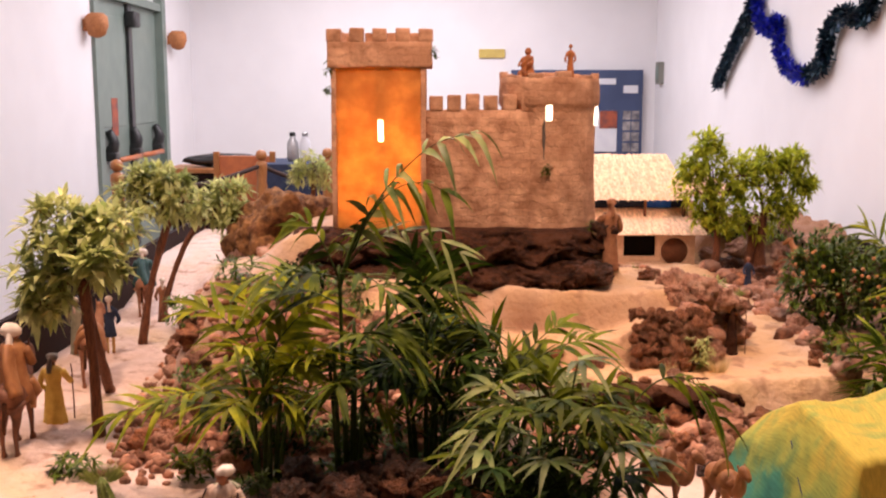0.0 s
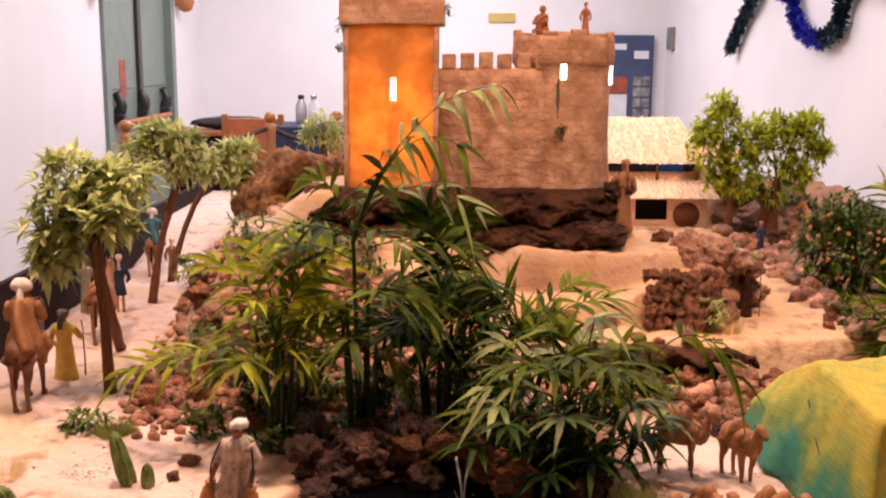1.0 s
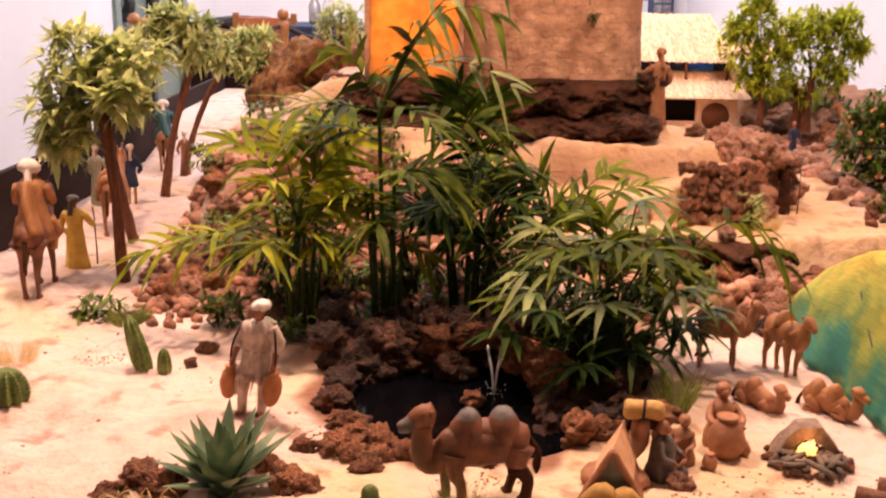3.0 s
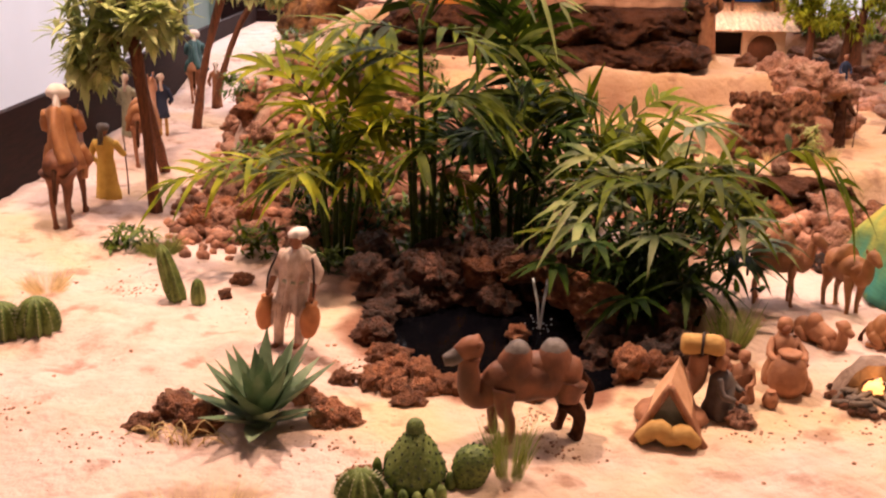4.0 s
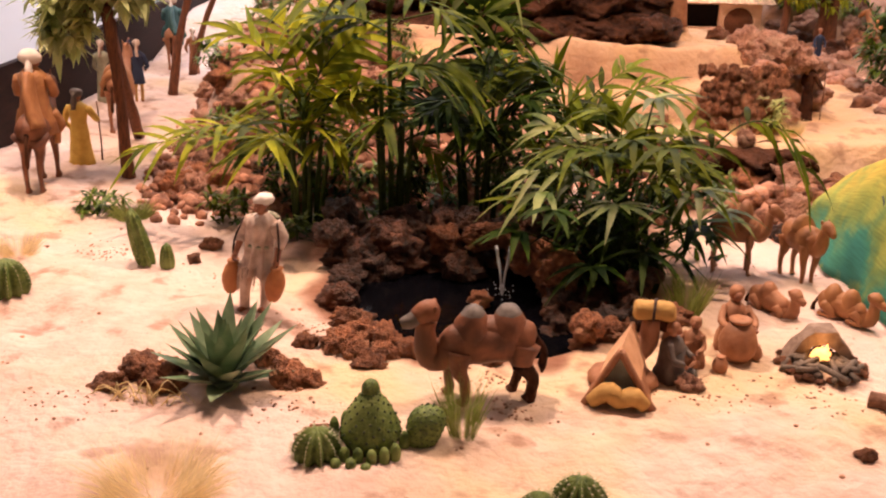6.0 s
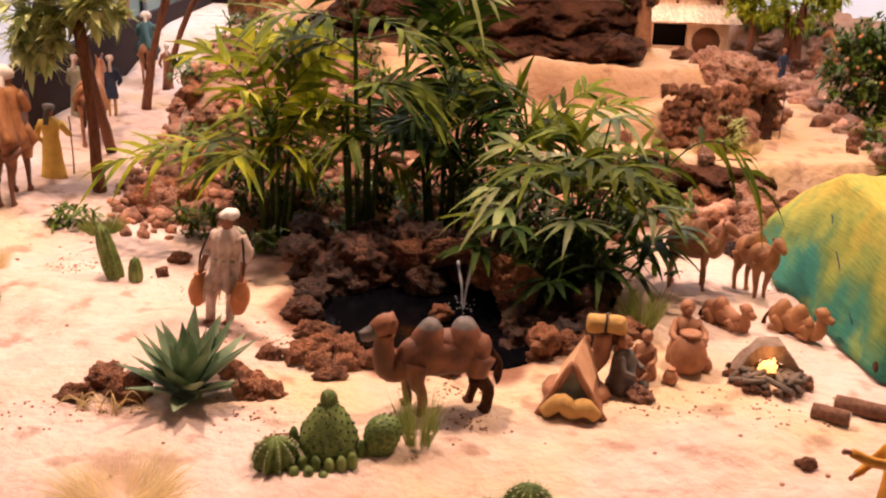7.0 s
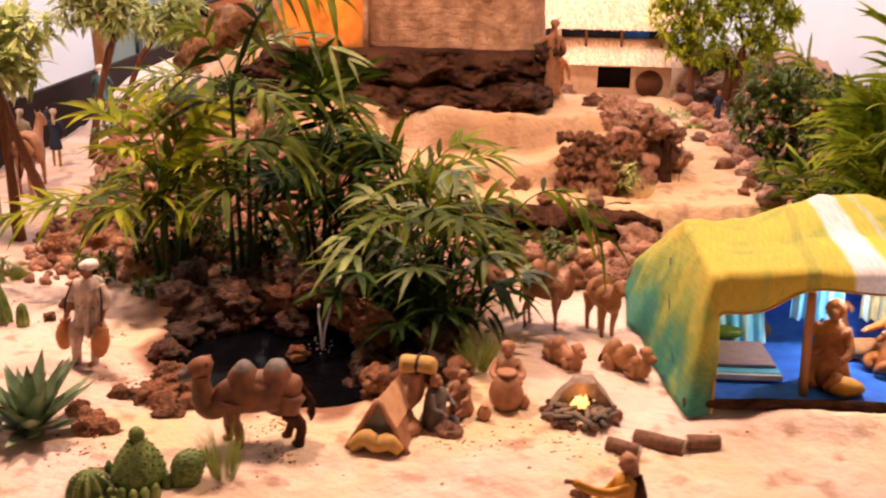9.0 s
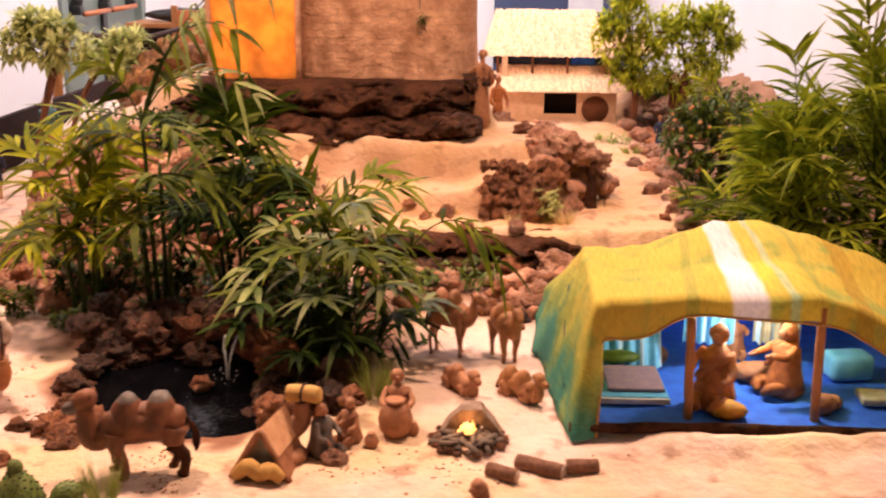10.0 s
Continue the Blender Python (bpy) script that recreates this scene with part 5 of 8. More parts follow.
# ---- plants ----


def frond_mesh(pts, nleaf, leaf_len, leaf_w, seed, mat, droop=0.35, spread=58, start=0.22, face=None):
    """A feather leaf: an arched midrib through pts with pairs of leaflets."""
    rnd = random.Random(seed)
    bm = bmesh.new()
    rows = spline(pts, 24)
    tilt = Vector(face) if face else Vector((rnd.uniform(-0.6, 0.6), rnd.uniform(-0.9, 0.4), 1.0))
    tube(bm, [(*r[:3], 0.0024 * (1 - 0.75 * i / 24)) for i, r in enumerate(rows)], 5, 0, 1)
    for k in range(nleaf):
        u = start + (1 - start) * (k + 0.5) / nleaf
        f = u * 24
        i = min(int(f), 23)
        p = Vector(rows[i][:3]).lerp(Vector(rows[i + 1][:3]), f - i)
        d = (Vector(rows[min(i + 1, 24)][:3]) - Vector(rows[max(i - 1, 0)][:3])).normalized()
        up = tilt.normalized()
        side = d.cross(up).normalized()
        nrm = side.cross(d)
        if rnd.random() < 0.08:
            continue
        ll = leaf_len * (0.55 + 0.75 * math.sin(math.pi * min(max(u * 0.9, 0.12), 0.9))) * rnd.uniform(0.6, 1.25)
        for s in (-1, 1):
            a = radians(spread * (1.1 - 0.55 * u) + rnd.uniform(-18, 18))
            blade(bm, p, d * math.cos(a) + side * s * math.sin(a) + nrm * rnd.uniform(-0.25, 0.45), nrm, ll, leaf_w * rnd.uniform(0.8, 1.2), droop * rnd.uniform(0.4, 1.5))
    return mesh_of("frond", bm, [mat, M["stem"]])


def palm(label, x, y, stems, fronds, seed, leaf=(9, 0.100, 0.0155), mat="leaf_palm"):
    """stems: rows of foot offset x, y, top offset x, y, height. fronds: start height, azimuth, length, rise, sag."""
    rnd = random.Random(seed)
    z = hz(x, y) - 0.01
    t = thing("potted_palm", label, "plant", pose(x, y, z), group="palms round the pond")
    for fx, fy, tx, ty, h in stems:
        part("stem", tube(bmesh.new(), [(fx, fy, 0, 0.0065), ((fx * 0.6 + tx * 0.4), (fy * 0.6 + ty * 0.4), h * 0.5, 0.0055), (tx, ty, h, 0.004)], 7, 8, 0), M["stem"], t)
    for i, (sx, sy, h, az, ln, rise, sag) in enumerate(fronds):
        c, s = math.cos(radians(az)), math.sin(radians(az))
        pts = [(sx, sy, h)]
        for u in (0.3, 0.6, 0.85, 1.0):
            pts.append((sx + c * ln * u * math.cos(radians(rise)), sy + s * ln * u * math.cos(radians(rise)), h + ln * u * math.sin(radians(rise)) - sag * ln * u ** 2.5))
        part("frond", frond_mesh(pts, leaf[0], leaf[1], leaf[2], seed * 100 + i, M[mat]), None, t)
    return t


def spread_fronds(n, seed, h0, h1, ln0, ln1, r0, r1, sag, sx=0.0, sy=0.0):
    rnd = random.Random(seed)
    return [(sx + rnd.uniform(-0.02, 0.02), sy + rnd.uniform(-0.02, 0.02), rnd.uniform(h0, h1), (i * 137.5 + rnd.uniform(-20, 20)) % 360, rnd.uniform(ln0, ln1), rnd.uniform(r0, r1), rnd.uniform(0.5, 1.3) * sag) for i in range(n)]


palm("tall slender parlour palm with arching feathery green fronds", -0.22, 2.29,
     [(0, 0, -0.012, 0.0, 0.53), (0.018, 0.01, 0.02, 0.01, 0.40), (-0.02, 0.015, -0.04, 0.03, 0.30), (0.03, -0.01, 0.04, -0.01, 0.25), (-0.015, -0.015, -0.025, -0.02, 0.36), (0.01, 0.02, 0.015, 0.03, 0.28)],
     [(-0.012, 0, 0.50, 190, 0.20, 18, 0.30), (-0.012, 0, 0.51, -50, 0.19, 12, 0.3), (0.02, 0, 0.47, 15, 0.24, 14, 0.3), (-0.01, 0, 0.44, 160, 0.19, 25, 0.35), (0.0, 0, 0.52, 80, 0.18, 40, 0.3)]
     + spread_fronds(8, 11, 0.20, 0.36, 0.13, 0.19, 5, 50, 0.5), 11)
TALL = bpy.data.objects["potted_palm"]
part("frond", frond_mesh([(0.02, -0.01, 0.56), (0.06, -0.02, 0.65), (0.12, -0.035, 0.73), (0.20, -0.06, 0.80), (0.29, -0.09, 0.83)], 10, 0.085, 0.018, 991, M["leaf_fan"], 0.8, 60, 0.1, (0.2, -0.55, 1.0)), None, TALL)
part("frond", frond_mesh([(0.02, -0.01, 0.56), (0.06, -0.03, 0.64), (0.11, -0.05, 0.70), (0.17, -0.06, 0.72), (0.23, -0.07, 0.70)], 6, 0.070, 0.017, 992, M["leaf_palm"], 0.9, 60, 0.15, (0.1, -0.7, 1.0)), None, TALL)
part("frond", frond_mesh([(0.0, 0.0, 0.52), (0.05, -0.01, 0.58), (0.12, -0.03, 0.61), (0.20, -0.05, 0.60), (0.27, -0.06, 0.56)], 6, 0.085, 0.014, 993, M["leaf_fan"], 0.4, 50, 0.2, (0.1, -0.6, 1.0)), None, TALL)
part("frond", frond_mesh([(-0.012, 0, 0.50), (-0.04, -0.01, 0.57), (-0.07, -0.02, 0.62), (-0.10, -0.03, 0.64)], 6, 0.09, 0.016, 994, M["leaf_palm"], 0.6, 55, 0.2, (-0.2, -0.6, 1.0)), None, TALL)
part("stem", tube(bmesh.new(), [(-0.012, 0, 0.48, 0.006), (0.03, -0.01, 0.60, 0.005), (0.09, -0.027, 0.69, 0.003)], 7, 8), M["stem"], TALL)
palm("bushy parlour palm with yellow-green feathery fronds", -0.41, 2.31,
     [(0, 0, 0, 0, 0.30), (0.02, 0.012, 0.04, 0.02, 0.26), (-0.02, 0.01, -0.05, 0.02, 0.28), (0.012, -0.018, 0.02, -0.03, 0.24), (-0.012, -0.012, -0.02, -0.03, 0.22), (0.03, 0.0, 0.06, 0.0, 0.22)],
     [(-0.02, 0, 0.18, 195, 0.34, 20, 0.30), (-0.03, 0, 0.20, 215, 0.24, 30, 0.3), (0, 0, 0.30, 120, 0.22, 60, 0.2), (0.02, 0, 0.30, 60, 0.22, 64, 0.2), (0, 0, 0.27, 255, 0.21, 50, 0.3), (0.03, 0, 0.25, 320, 0.20, 50, 0.3), (0, 0, 0.30, 170, 0.24, 52, 0.25), (0, 0, 0.30, 20, 0.22, 55, 0.25)]
     + spread_fronds(12, 12, 0.16, 0.30, 0.14, 0.21, 20, 70, 0.4), 12, mat="leaf_bright")
palm("bushy parlour palm with upright bright green young fronds", -0.04, 2.37,
     [(0, 0, 0.0, 0, 0.36), (0.02, 0.012, 0.03, 0.02, 0.30), (-0.02, 0.01, -0.05, 0.02, 0.30), (0.035, 0.0, 0.06, 0.0, 0.24), (-0.03, -0.01, -0.05, -0.01, 0.22), (0.01, -0.02, 0.02, -0.03, 0.2)],
     [(0.0, 0, 0.34, 150, 0.20, 80, 0.04), (0.0, 0, 0.34, 20, 0.21, 74, 0.06), (0.0, 0, 0.34, 260, 0.19, 72, 0.06), (-0.03, 0, 0.22, 190, 0.18, 45, 0.35)]
     + spread_fronds(20, 13, 0.16, 0.33, 0.14, 0.23, 20, 70, 0.35), 13, mat="leaf_shaded")
palm("small parlour palm between the terrace and the pond", 0.13, 2.42,
     [(0, 0, 0.0, 0, 0.26), (0.02, 0, 0.03, 0, 0.22), (-0.02, 0, -0.03, 0, 0.22)],
     [(0.02, 0, 0.22, -5, 0.27, 40, 0.25), (0.02, 0, 0.22, 25, 0.24, 50, 0.25), (0.0, 0, 0.24, 170, 0.18, 50, 0.3)] + spread_fronds(12, 14, 0.12, 0.25, 0.14, 0.21, 25, 70, 0.35), 14)
palm("tall bushy palm with yellow-green arching fronds behind the tent", 1.53, 2.55,
     [(0, 0, 0, 0, 0.34), (0.03, 0.02, 0.06, 0.03, 0.32), (-0.03, 0.01, -0.10, 0.02, 0.30), (0.0, -0.03, 0.0, -0.02, 0.28), (-0.05, 0.02, -0.16, 0.02, 0.24)],
     spread_fronds(38, 15, 0.05, 0.40, 0.28, 0.50, 34, 84, 0.26), 15, (14, 0.125, 0.012), "leaf_airy")
palm("tall airy palm with light green arching fronds behind the tent", 1.33, 2.60,
     [(0, 0, 0, 0, 0.32), (0.03, 0.02, 0.05, 0.03, 0.30), (-0.03, 0.01, -0.06, 0.02, 0.28), (0.02, -0.02, 0.03, -0.03, 0.24)],
     spread_fronds(34, 19, 0.05, 0.36, 0.22, 0.42, 32, 85, 0.24), 19, (14, 0.115, 0.012), "leaf_airy")
palm("bushy green palm with dense fronds beside the tent", 1.20, 2.66,
     [(0, 0, 0, 0, 0.2), (0.03, 0.02, 0.06, 0.03, 0.18), (-0.03, 0.01, -0.06, 0.02, 0.16)],
     spread_fronds(14, 16, 0.04, 0.14, 0.12, 0.22, 40, 84, 0.25), 16, (10, 0.09, 0.014), "leaf_palm")


def fan_mesh(n, ll, w, seed, foot, leaf="leaf_fan"):
    """A hand of long leaflets on a thin stalk from foot."""
    rnd = random.Random(seed)
    bm = bmesh.new()
    f = Vector(foot)
    tube(bm, [(*f, 0.0026), (f.x * 0.45, f.y * 0.45, f.z * 0.35, 0.0022), (0, 0, 0, 0.0016)], 5, 8, 1)
    d0 = -Vector((f.x, f.y, 0)).normalized() if Vector((f.x, f.y, 0)).length > 1e-3 else Vector((1, 0, 0))
    side = d0.cross(Vector((0, 0, 1)))
    for k in range(n):
        a = radians(-85 + 170 * k / (n - 1) + rnd.uniform(-6, 6))
        d = d0 * math.cos(a) + side * math.sin(a) + Vector((0, 0, rnd.uniform(0.05, 0.35)))
        blade(bm, Vector((0, 0, 0)) + d * 0.004, d, Vector((0, 0, 1)), ll * rnd.uniform(0.8, 1.15) * (0.8 + 0.2 * math.cos(a)), w * rnd.uniform(0.85, 1.15), rnd.uniform(0.15, 0.75))
    return mesh_of("fan_leaf", bm, [M[leaf], M["stem"]])


fx_, fy_ = 0.225, 2.06
fan = thing("fan_palm", "low fan palm with glossy dark grey-green fingered leaves", "plant", pose(fx_, fy_, hz(fx_, fy_) - 0.01), group="palms round the pond")
rr_ = random.Random(5)
# pale leaves on top, the darkened material low down for shade under the crown
for i in range(30):
    a = radians(i * 137.5)
    k = (i + 0.5) / 30
    rad = 0.03 + 0.155 * math.sin(k * math.pi * 0.62 + 0.1) * rr_.uniform(0.6, 1.15)
    zz = 0.09 + 0.25 * (1 - k) + rr_.uniform(-0.05, 0.05)
    p = Vector((rad * math.cos(a), rad * math.sin(a) * 0.85, zz))
    lf = part("fan_leaf", fan_mesh(rr_.choice((6, 7, 8)), rr_.uniform(0.080, 0.125), 0.0185, 300 + i, -p + Vector((rr_.uniform(-0.02, 0.02), rr_.uniform(-0.02, 0.02), 0)), "leaf_fan" if i % 3 == 0 else "leaf_palm" if k < 0.6 else "leaf_shaded"), None, fan)
    lf.matrix_local = Matrix.Translation(p)
for i, (az, ln, ri) in enumerate(((95, 0.20, 80), (150, 0.24, 48), (20, 0.24, 50), (200, 0.22, 30), (-20, 0.22, 32), (60, 0.20, 66), (-60, 0.18, 55))):
    c, sn = math.cos(radians(az)) * math.cos(radians(ri)), math.sin(radians(az)) * math.cos(radians(ri))
    part("frond", frond_mesh([(0, 0, 0.18)] + [(c * ln * u, sn * ln * u, 0.18 + ln * u * math.sin(radians(ri)) - 0.28 * ln * u ** 2.4) for u in (0.35, 0.7, 1.0)], 7, 0.085, 0.014, 640 + i, M["leaf_fan" if i % 2 else "leaf_palm"], 0.6, 50), None, fan)
for i in range(6):
    part("stem", tube(bmesh.new(), [(0.02 * math.cos(i), 0.02 * math.sin(i), 0, 0.006), (0.04 * math.cos(i), 0.04 * math.sin(i), 0.16, 0.005)], 6, 3), M["stem"], fan)
# filler leaves whose dark colour paints the gloom inside the clump
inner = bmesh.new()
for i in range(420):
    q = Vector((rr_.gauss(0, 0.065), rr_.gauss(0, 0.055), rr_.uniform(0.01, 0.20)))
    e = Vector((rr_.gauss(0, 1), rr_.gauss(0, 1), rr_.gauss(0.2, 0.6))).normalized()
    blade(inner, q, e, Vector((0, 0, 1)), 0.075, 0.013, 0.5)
part("inner_foliage", inner, M["leaf_shaded"], fan, "inner leaves coloured dark for the shade within")
part("frond", frond_mesh([(0.05, 0, 0.1), (0.2, 0.02, 0.30), (0.30, 0.03, 0.30), (0.36, 0.03, 0.2)], 10, 0.085, 0.012, 77, M["leaf_palm"], 0.8), None, fan)


def tree(label, x, y, trunks, crowns, leaf, n, size, seed, z=None, mat_trunk="bark"):
    """trunks: rows of points with radius, from the foot. crowns: centre and radii. Leaves sit in tufts with gaps between."""
    rnd = random.Random(seed)
    z = hz(x, y) - 0.004 if z is None else z
    t = thing("model_tree", label, "tree", pose(x, y, z), group="model trees")
    for tr in trunks:
        part("trunk", tube(bmesh.new(), tr, 9, 12, 0, 1.0, 0.25), M[mat_trunk], t)
    top = Vector(trunks[0][-1][:3])
    crown = bmesh.new()
    limbs = bmesh.new()
    for c, r in crowns:
        c, r = Vector(c), Vector(r)
        tube(limbs, [(*top, 0.006), (*(top.lerp(c, 0.5) + Vector((0, 0, 0.01))), 0.004), (*c, 0.002)], 6, 6)
        for k in range(n):
            d = Vector((rnd.gauss(0, 1), rnd.gauss(0, 1), rnd.gauss(0, 1))).normalized()
            q = c + Vector((d.x * r.x, d.y * r.y, d.z * r.z)) * rnd.uniform(0.45, 1.05)
            if rnd.random() < 0.25:
                tube(limbs, [(*c, 0.002), (*q, 0.0008)], 4, 2)
            m = rnd.randint(6, 10)
            for j in range(m):
                e = Vector((rnd.gauss(0, 1), rnd.gauss(0, 1), rnd.gauss(0.15, 0.8))).normalized() + d * 0.5
                blade(crown, q + e * 0.003, e, Vector((0, 0, 1)), size * rnd.uniform(0.6, 1.3), size * rnd.uniform(0.28, 0.42), rnd.uniform(0, 0.4), 0, 2)
    part("limb", limbs, M[mat_trunk], t)
    part("crown", crown, M[leaf], t)
    return t


tree("model tree with twin brown trunks and a grey-green leafy crown", -0.90, 2.63,
     [[(0, 0, 0, 0.017), (-0.005, 0, 0.15, 0.013), (-0.012, 0, 0.30, 0.014), (-0.02, -0.01, 0.42, 0.016)], [(-0.105, 0.42, 0, 0.016), (-0.07, 0.22, 0.2, 0.013), (-0.03, 0.02, 0.42, 0.010)]],
     [((-0.10, 0, 0.44), (0.09, 0.09, 0.075)), ((-0.03, 0, 0.50), (0.10, 0.10, 0.08)), ((-0.09, 0.02, 0.56), (0.085, 0.09, 0.07)), ((0.04, 0.03, 0.56), (0.08, 0.08, 0.06)), ((0.03, -0.02, 0.47), (0.07, 0.07, 0.05)), ((-0.13, 0.0, 0.37), (0.05, 0.06, 0.05))],
     "leaf_olive", 40, 0.050, 21)
tree("model tree with a leaning brown trunk and olive-green leaves", -1.075, 3.64,
     [[(0, 0, 0, 0.017), (0.03, 0, 0.18, 0.012), (0.075, 0, 0.34, 0.013), (0.11, 0, 0.45, 0.016)]],
     [((0.08, 0, 0.52), (0.09, 0.09, 0.065)), ((-0.01, 0, 0.54), (0.07, 0.08, 0.06)), ((0.17, 0, 0.52), (0.09, 0.09, 0.06)), ((0.10, 0.03, 0.59), (0.09, 0.08, 0.04)), ((0.02, 0.03, 0.60), (0.07, 0.07, 0.04))],
     "leaf_olive", 38, 0.045, 22)
tree("model tree with a slim leaning trunk and olive-green leaves", -1.10, 3.99,
     [[(0, 0, 0, 0.015), (0.04, 0, 0.15, 0.011), (0.10, 0, 0.30, 0.011), (0.17, -0.02, 0.40, 0.012)]],
     [((0.24, 0, 0.45), (0.10, 0.1, 0.07)), ((0.30, 0, 0.40), (0.07, 0.08, 0.07)), ((0.16, 0, 0.46), (0.08, 0.08, 0.06)), ((0.27, 0.02, 0.51), (0.08, 0.08, 0.04))],
     "leaf_olive", 38, 0.045, 23)
tree("model tree with a dark trunk and airy light green leaves", 1.22, 4.62,
     [[(0, 0, 0, 0.02), (0.005, 0, 0.15, 0.015), (-0.01, 0, 0.28, 0.013)]],
     [((-0.10, 0, 0.38), (0.09, 0.09, 0.07)), ((0.03, 0, 0.36), (0.10, 0.10, 0.08)), ((-0.03, 0, 0.50), (0.09, 0.09, 0.08)), ((0.10, 0, 0.44), (0.09, 0.09, 0.08)), ((-0.06, 0, 0.58), (0.07, 0.07, 0.05)), ((-0.12, 0.0, 0.47), (0.07, 0.07, 0.05)), ((0.05, 0, 0.25), (0.09, 0.09, 0.06)), ((-0.05, 0.0, 0.27), (0.07, 0.07, 0.05))],
     "leaf_tree", 48, 0.040, 24)
tree("model tree with thick twin trunks and a bright yellow-green crown", 1.45, 4.72,
     [[(0, 0, 0, 0.032), (0.0, 0, 0.12, 0.022), (0.01, 0, 0.25, 0.018)], [(-0.05, 0.02, 0, 0.025), (-0.04, 0, 0.14, 0.017), (-0.07, 0, 0.25, 0.012)]],
     [((-0.02, 0, 0.25), (0.13, 0.11, 0.09)), ((0.12, 0, 0.30), (0.09, 0.09, 0.08)), ((-0.02, 0, 0.38), (0.12, 0.11, 0.09)), ((0.08, 0, 0.45), (0.10, 0.10, 0.07)), ((-0.04, 0, 0.50), (0.09, 0.09, 0.05)), ((0.13, 0, 0.50), (0.07, 0.07, 0.05)), ((0.18, 0, 0.40), (0.06, 0.06, 0.05))],
     "leaf_tree", 54, 0.040, 25)
ot = tree("low dark orange tree bearing small orange fruit", 1.36, 3.52,
          [[(0, 0, 0, 0.02), (0.01, 0, 0.08, 0.015), (0.0, 0, 0.14, 0.012)]],
          [((-0.12, -0.02, 0.16), (0.09, 0.10, 0.09)), ((0.02, -0.03, 0.14), (0.12, 0.12, 0.10)), ((0.0, 0, 0.25), (0.12, 0.12, 0.07)), ((0.14, 0, 0.22), (0.10, 0.10, 0.09)), ((-0.09, 0, 0.25), (0.08, 0.09, 0.05)), ((0.12, -0.02, 0.10), (0.10, 0.10, 0.08)), ((-0.08, -0.03, 0.07), (0.08, 0.08, 0.06))],
          "leaf_dark", 50, 0.036, 26)
rf = random.Random(3)
for i in range(44):
    a = rf.uniform(3.2, 6.2)
    q = (0.01 + 0.19 * math.cos(a), -0.03 + 0.11 * math.sin(a), rf.uniform(0.08, 0.30))
    part("orange", ball(bmesh.new(), q, rf.uniform(0.004, 0.0075), 2), M["orange_fruit"], ot)
tree("small dark shrub with a few orange flowers", 1.62, 4.0, [[(0, 0, 0, 0.015), (0, 0, 0.1, 0.01)]],
     [((0, 0, 0.16), (0.12, 0.12, 0.08)), ((0.1, 0, 0.12), (0.12, 0.1, 0.08)), ((-0.1, 0, 0.22), (0.09, 0.09, 0.06)), ((-0.12, 0, 0.1), (0.09, 0.09, 0.06))], "leaf_dark", 40, 0.030, 27)
tree("small grey-green tree behind the boulders", -0.53, 4.25, [[(0, 0, -0.05, 0.012), (0, 0, 0.1, 0.009)]],
     [((0, 0, 0.17), (0.07, 0.07, 0.06)), ((0.04, 0, 0.12), (0.06, 0.06, 0.05)), ((-0.05, 0, 0.13), (0.06, 0.06, 0.05))], "leaf_olive", 30, 0.03, 28, z=0.95)


def tuft(name, label, x, y, n, h, spread, mat, seed, category="grass", w=0.0016, kind=""):
    rnd = random.Random(seed)
    bm = bmesh.new()
    for _ in range(n):
        a = rnd.uniform(0, 6.3)
        rr = spread * math.sqrt(rnd.random()) * 0.35
        d = Vector((math.cos(a) * rnd.uniform(0.05, 1) * spread / h, math.sin(a) * rnd.uniform(0.05, 1) * spread / h, 1))
        blade(bm, Vector((math.cos(a) * rr, math.sin(a) * rr, 0)), d, Vector((math.sin(a), -math.cos(a), 0.1)), h * rnd.uniform(0.5, 1.1), w, rnd.uniform(0, 0.35), 0, 2)
    return thing(name, label, category, pose(x, y, hz(x, y) - 0.003), bm, M[mat], kind=kind)


tuft("grass_tuft", "thin tuft of green grass in the sand", -0.052, 1.42, 260, 0.115, 0.046, "grass", 1, w=0.0009)
tuft("dry_grass_tuft", "wispy tuft of pale dry grass", -0.42, 1.255, 1500, 0.080, 0.15, "dry", 2, w=0.0006)
tuft("dry_grass_tuft", "wispy tuft of pale dry grass", -0.935, 2.06, 420, 0.06, 0.08, "dry", 3, w=0.0009)
tuft("dry_grass_tuft", "wispy tuft of pale dry grass", -1.0, 1.55, 200, 0.05, 0.05, "dry", 30, w=0.0012)
tuft("grass_tuft", "thin tuft of green grass beside the pond", 0.33, 1.86, 240, 0.11, 0.055, "grass", 4)
tuft("grass_tuft", "soft low clump of grey-green grass", -0.79, 2.31, 420, 0.06, 0.075, "grass", 5, w=0.0014)
tuft("dry_grass_tuft", "yellow dry grass on the terrace edge", 0.63, 2.84, 120, 0.045, 0.03, "dry", 6)
tuft("dry_grass_tuft", "yellow dry grass below the stone wall", 0.78, 2.88, 200, 0.06, 0.05, "dry", 7)
tuft("dry_grass_tuft", "yellow dry grass on the ledge", 0.45, 2.94, 160, 0.04, 0.05, "dry", 8)
tuft("grass_tuft", "green grass beside the track", 1.12, 3.95, 160, 0.05, 0.07, "grass", 9)
tuft("grass_tuft", "green grass by the rocks", 0.80, 4.15, 140, 0.08, 0.05, "grass", 10)


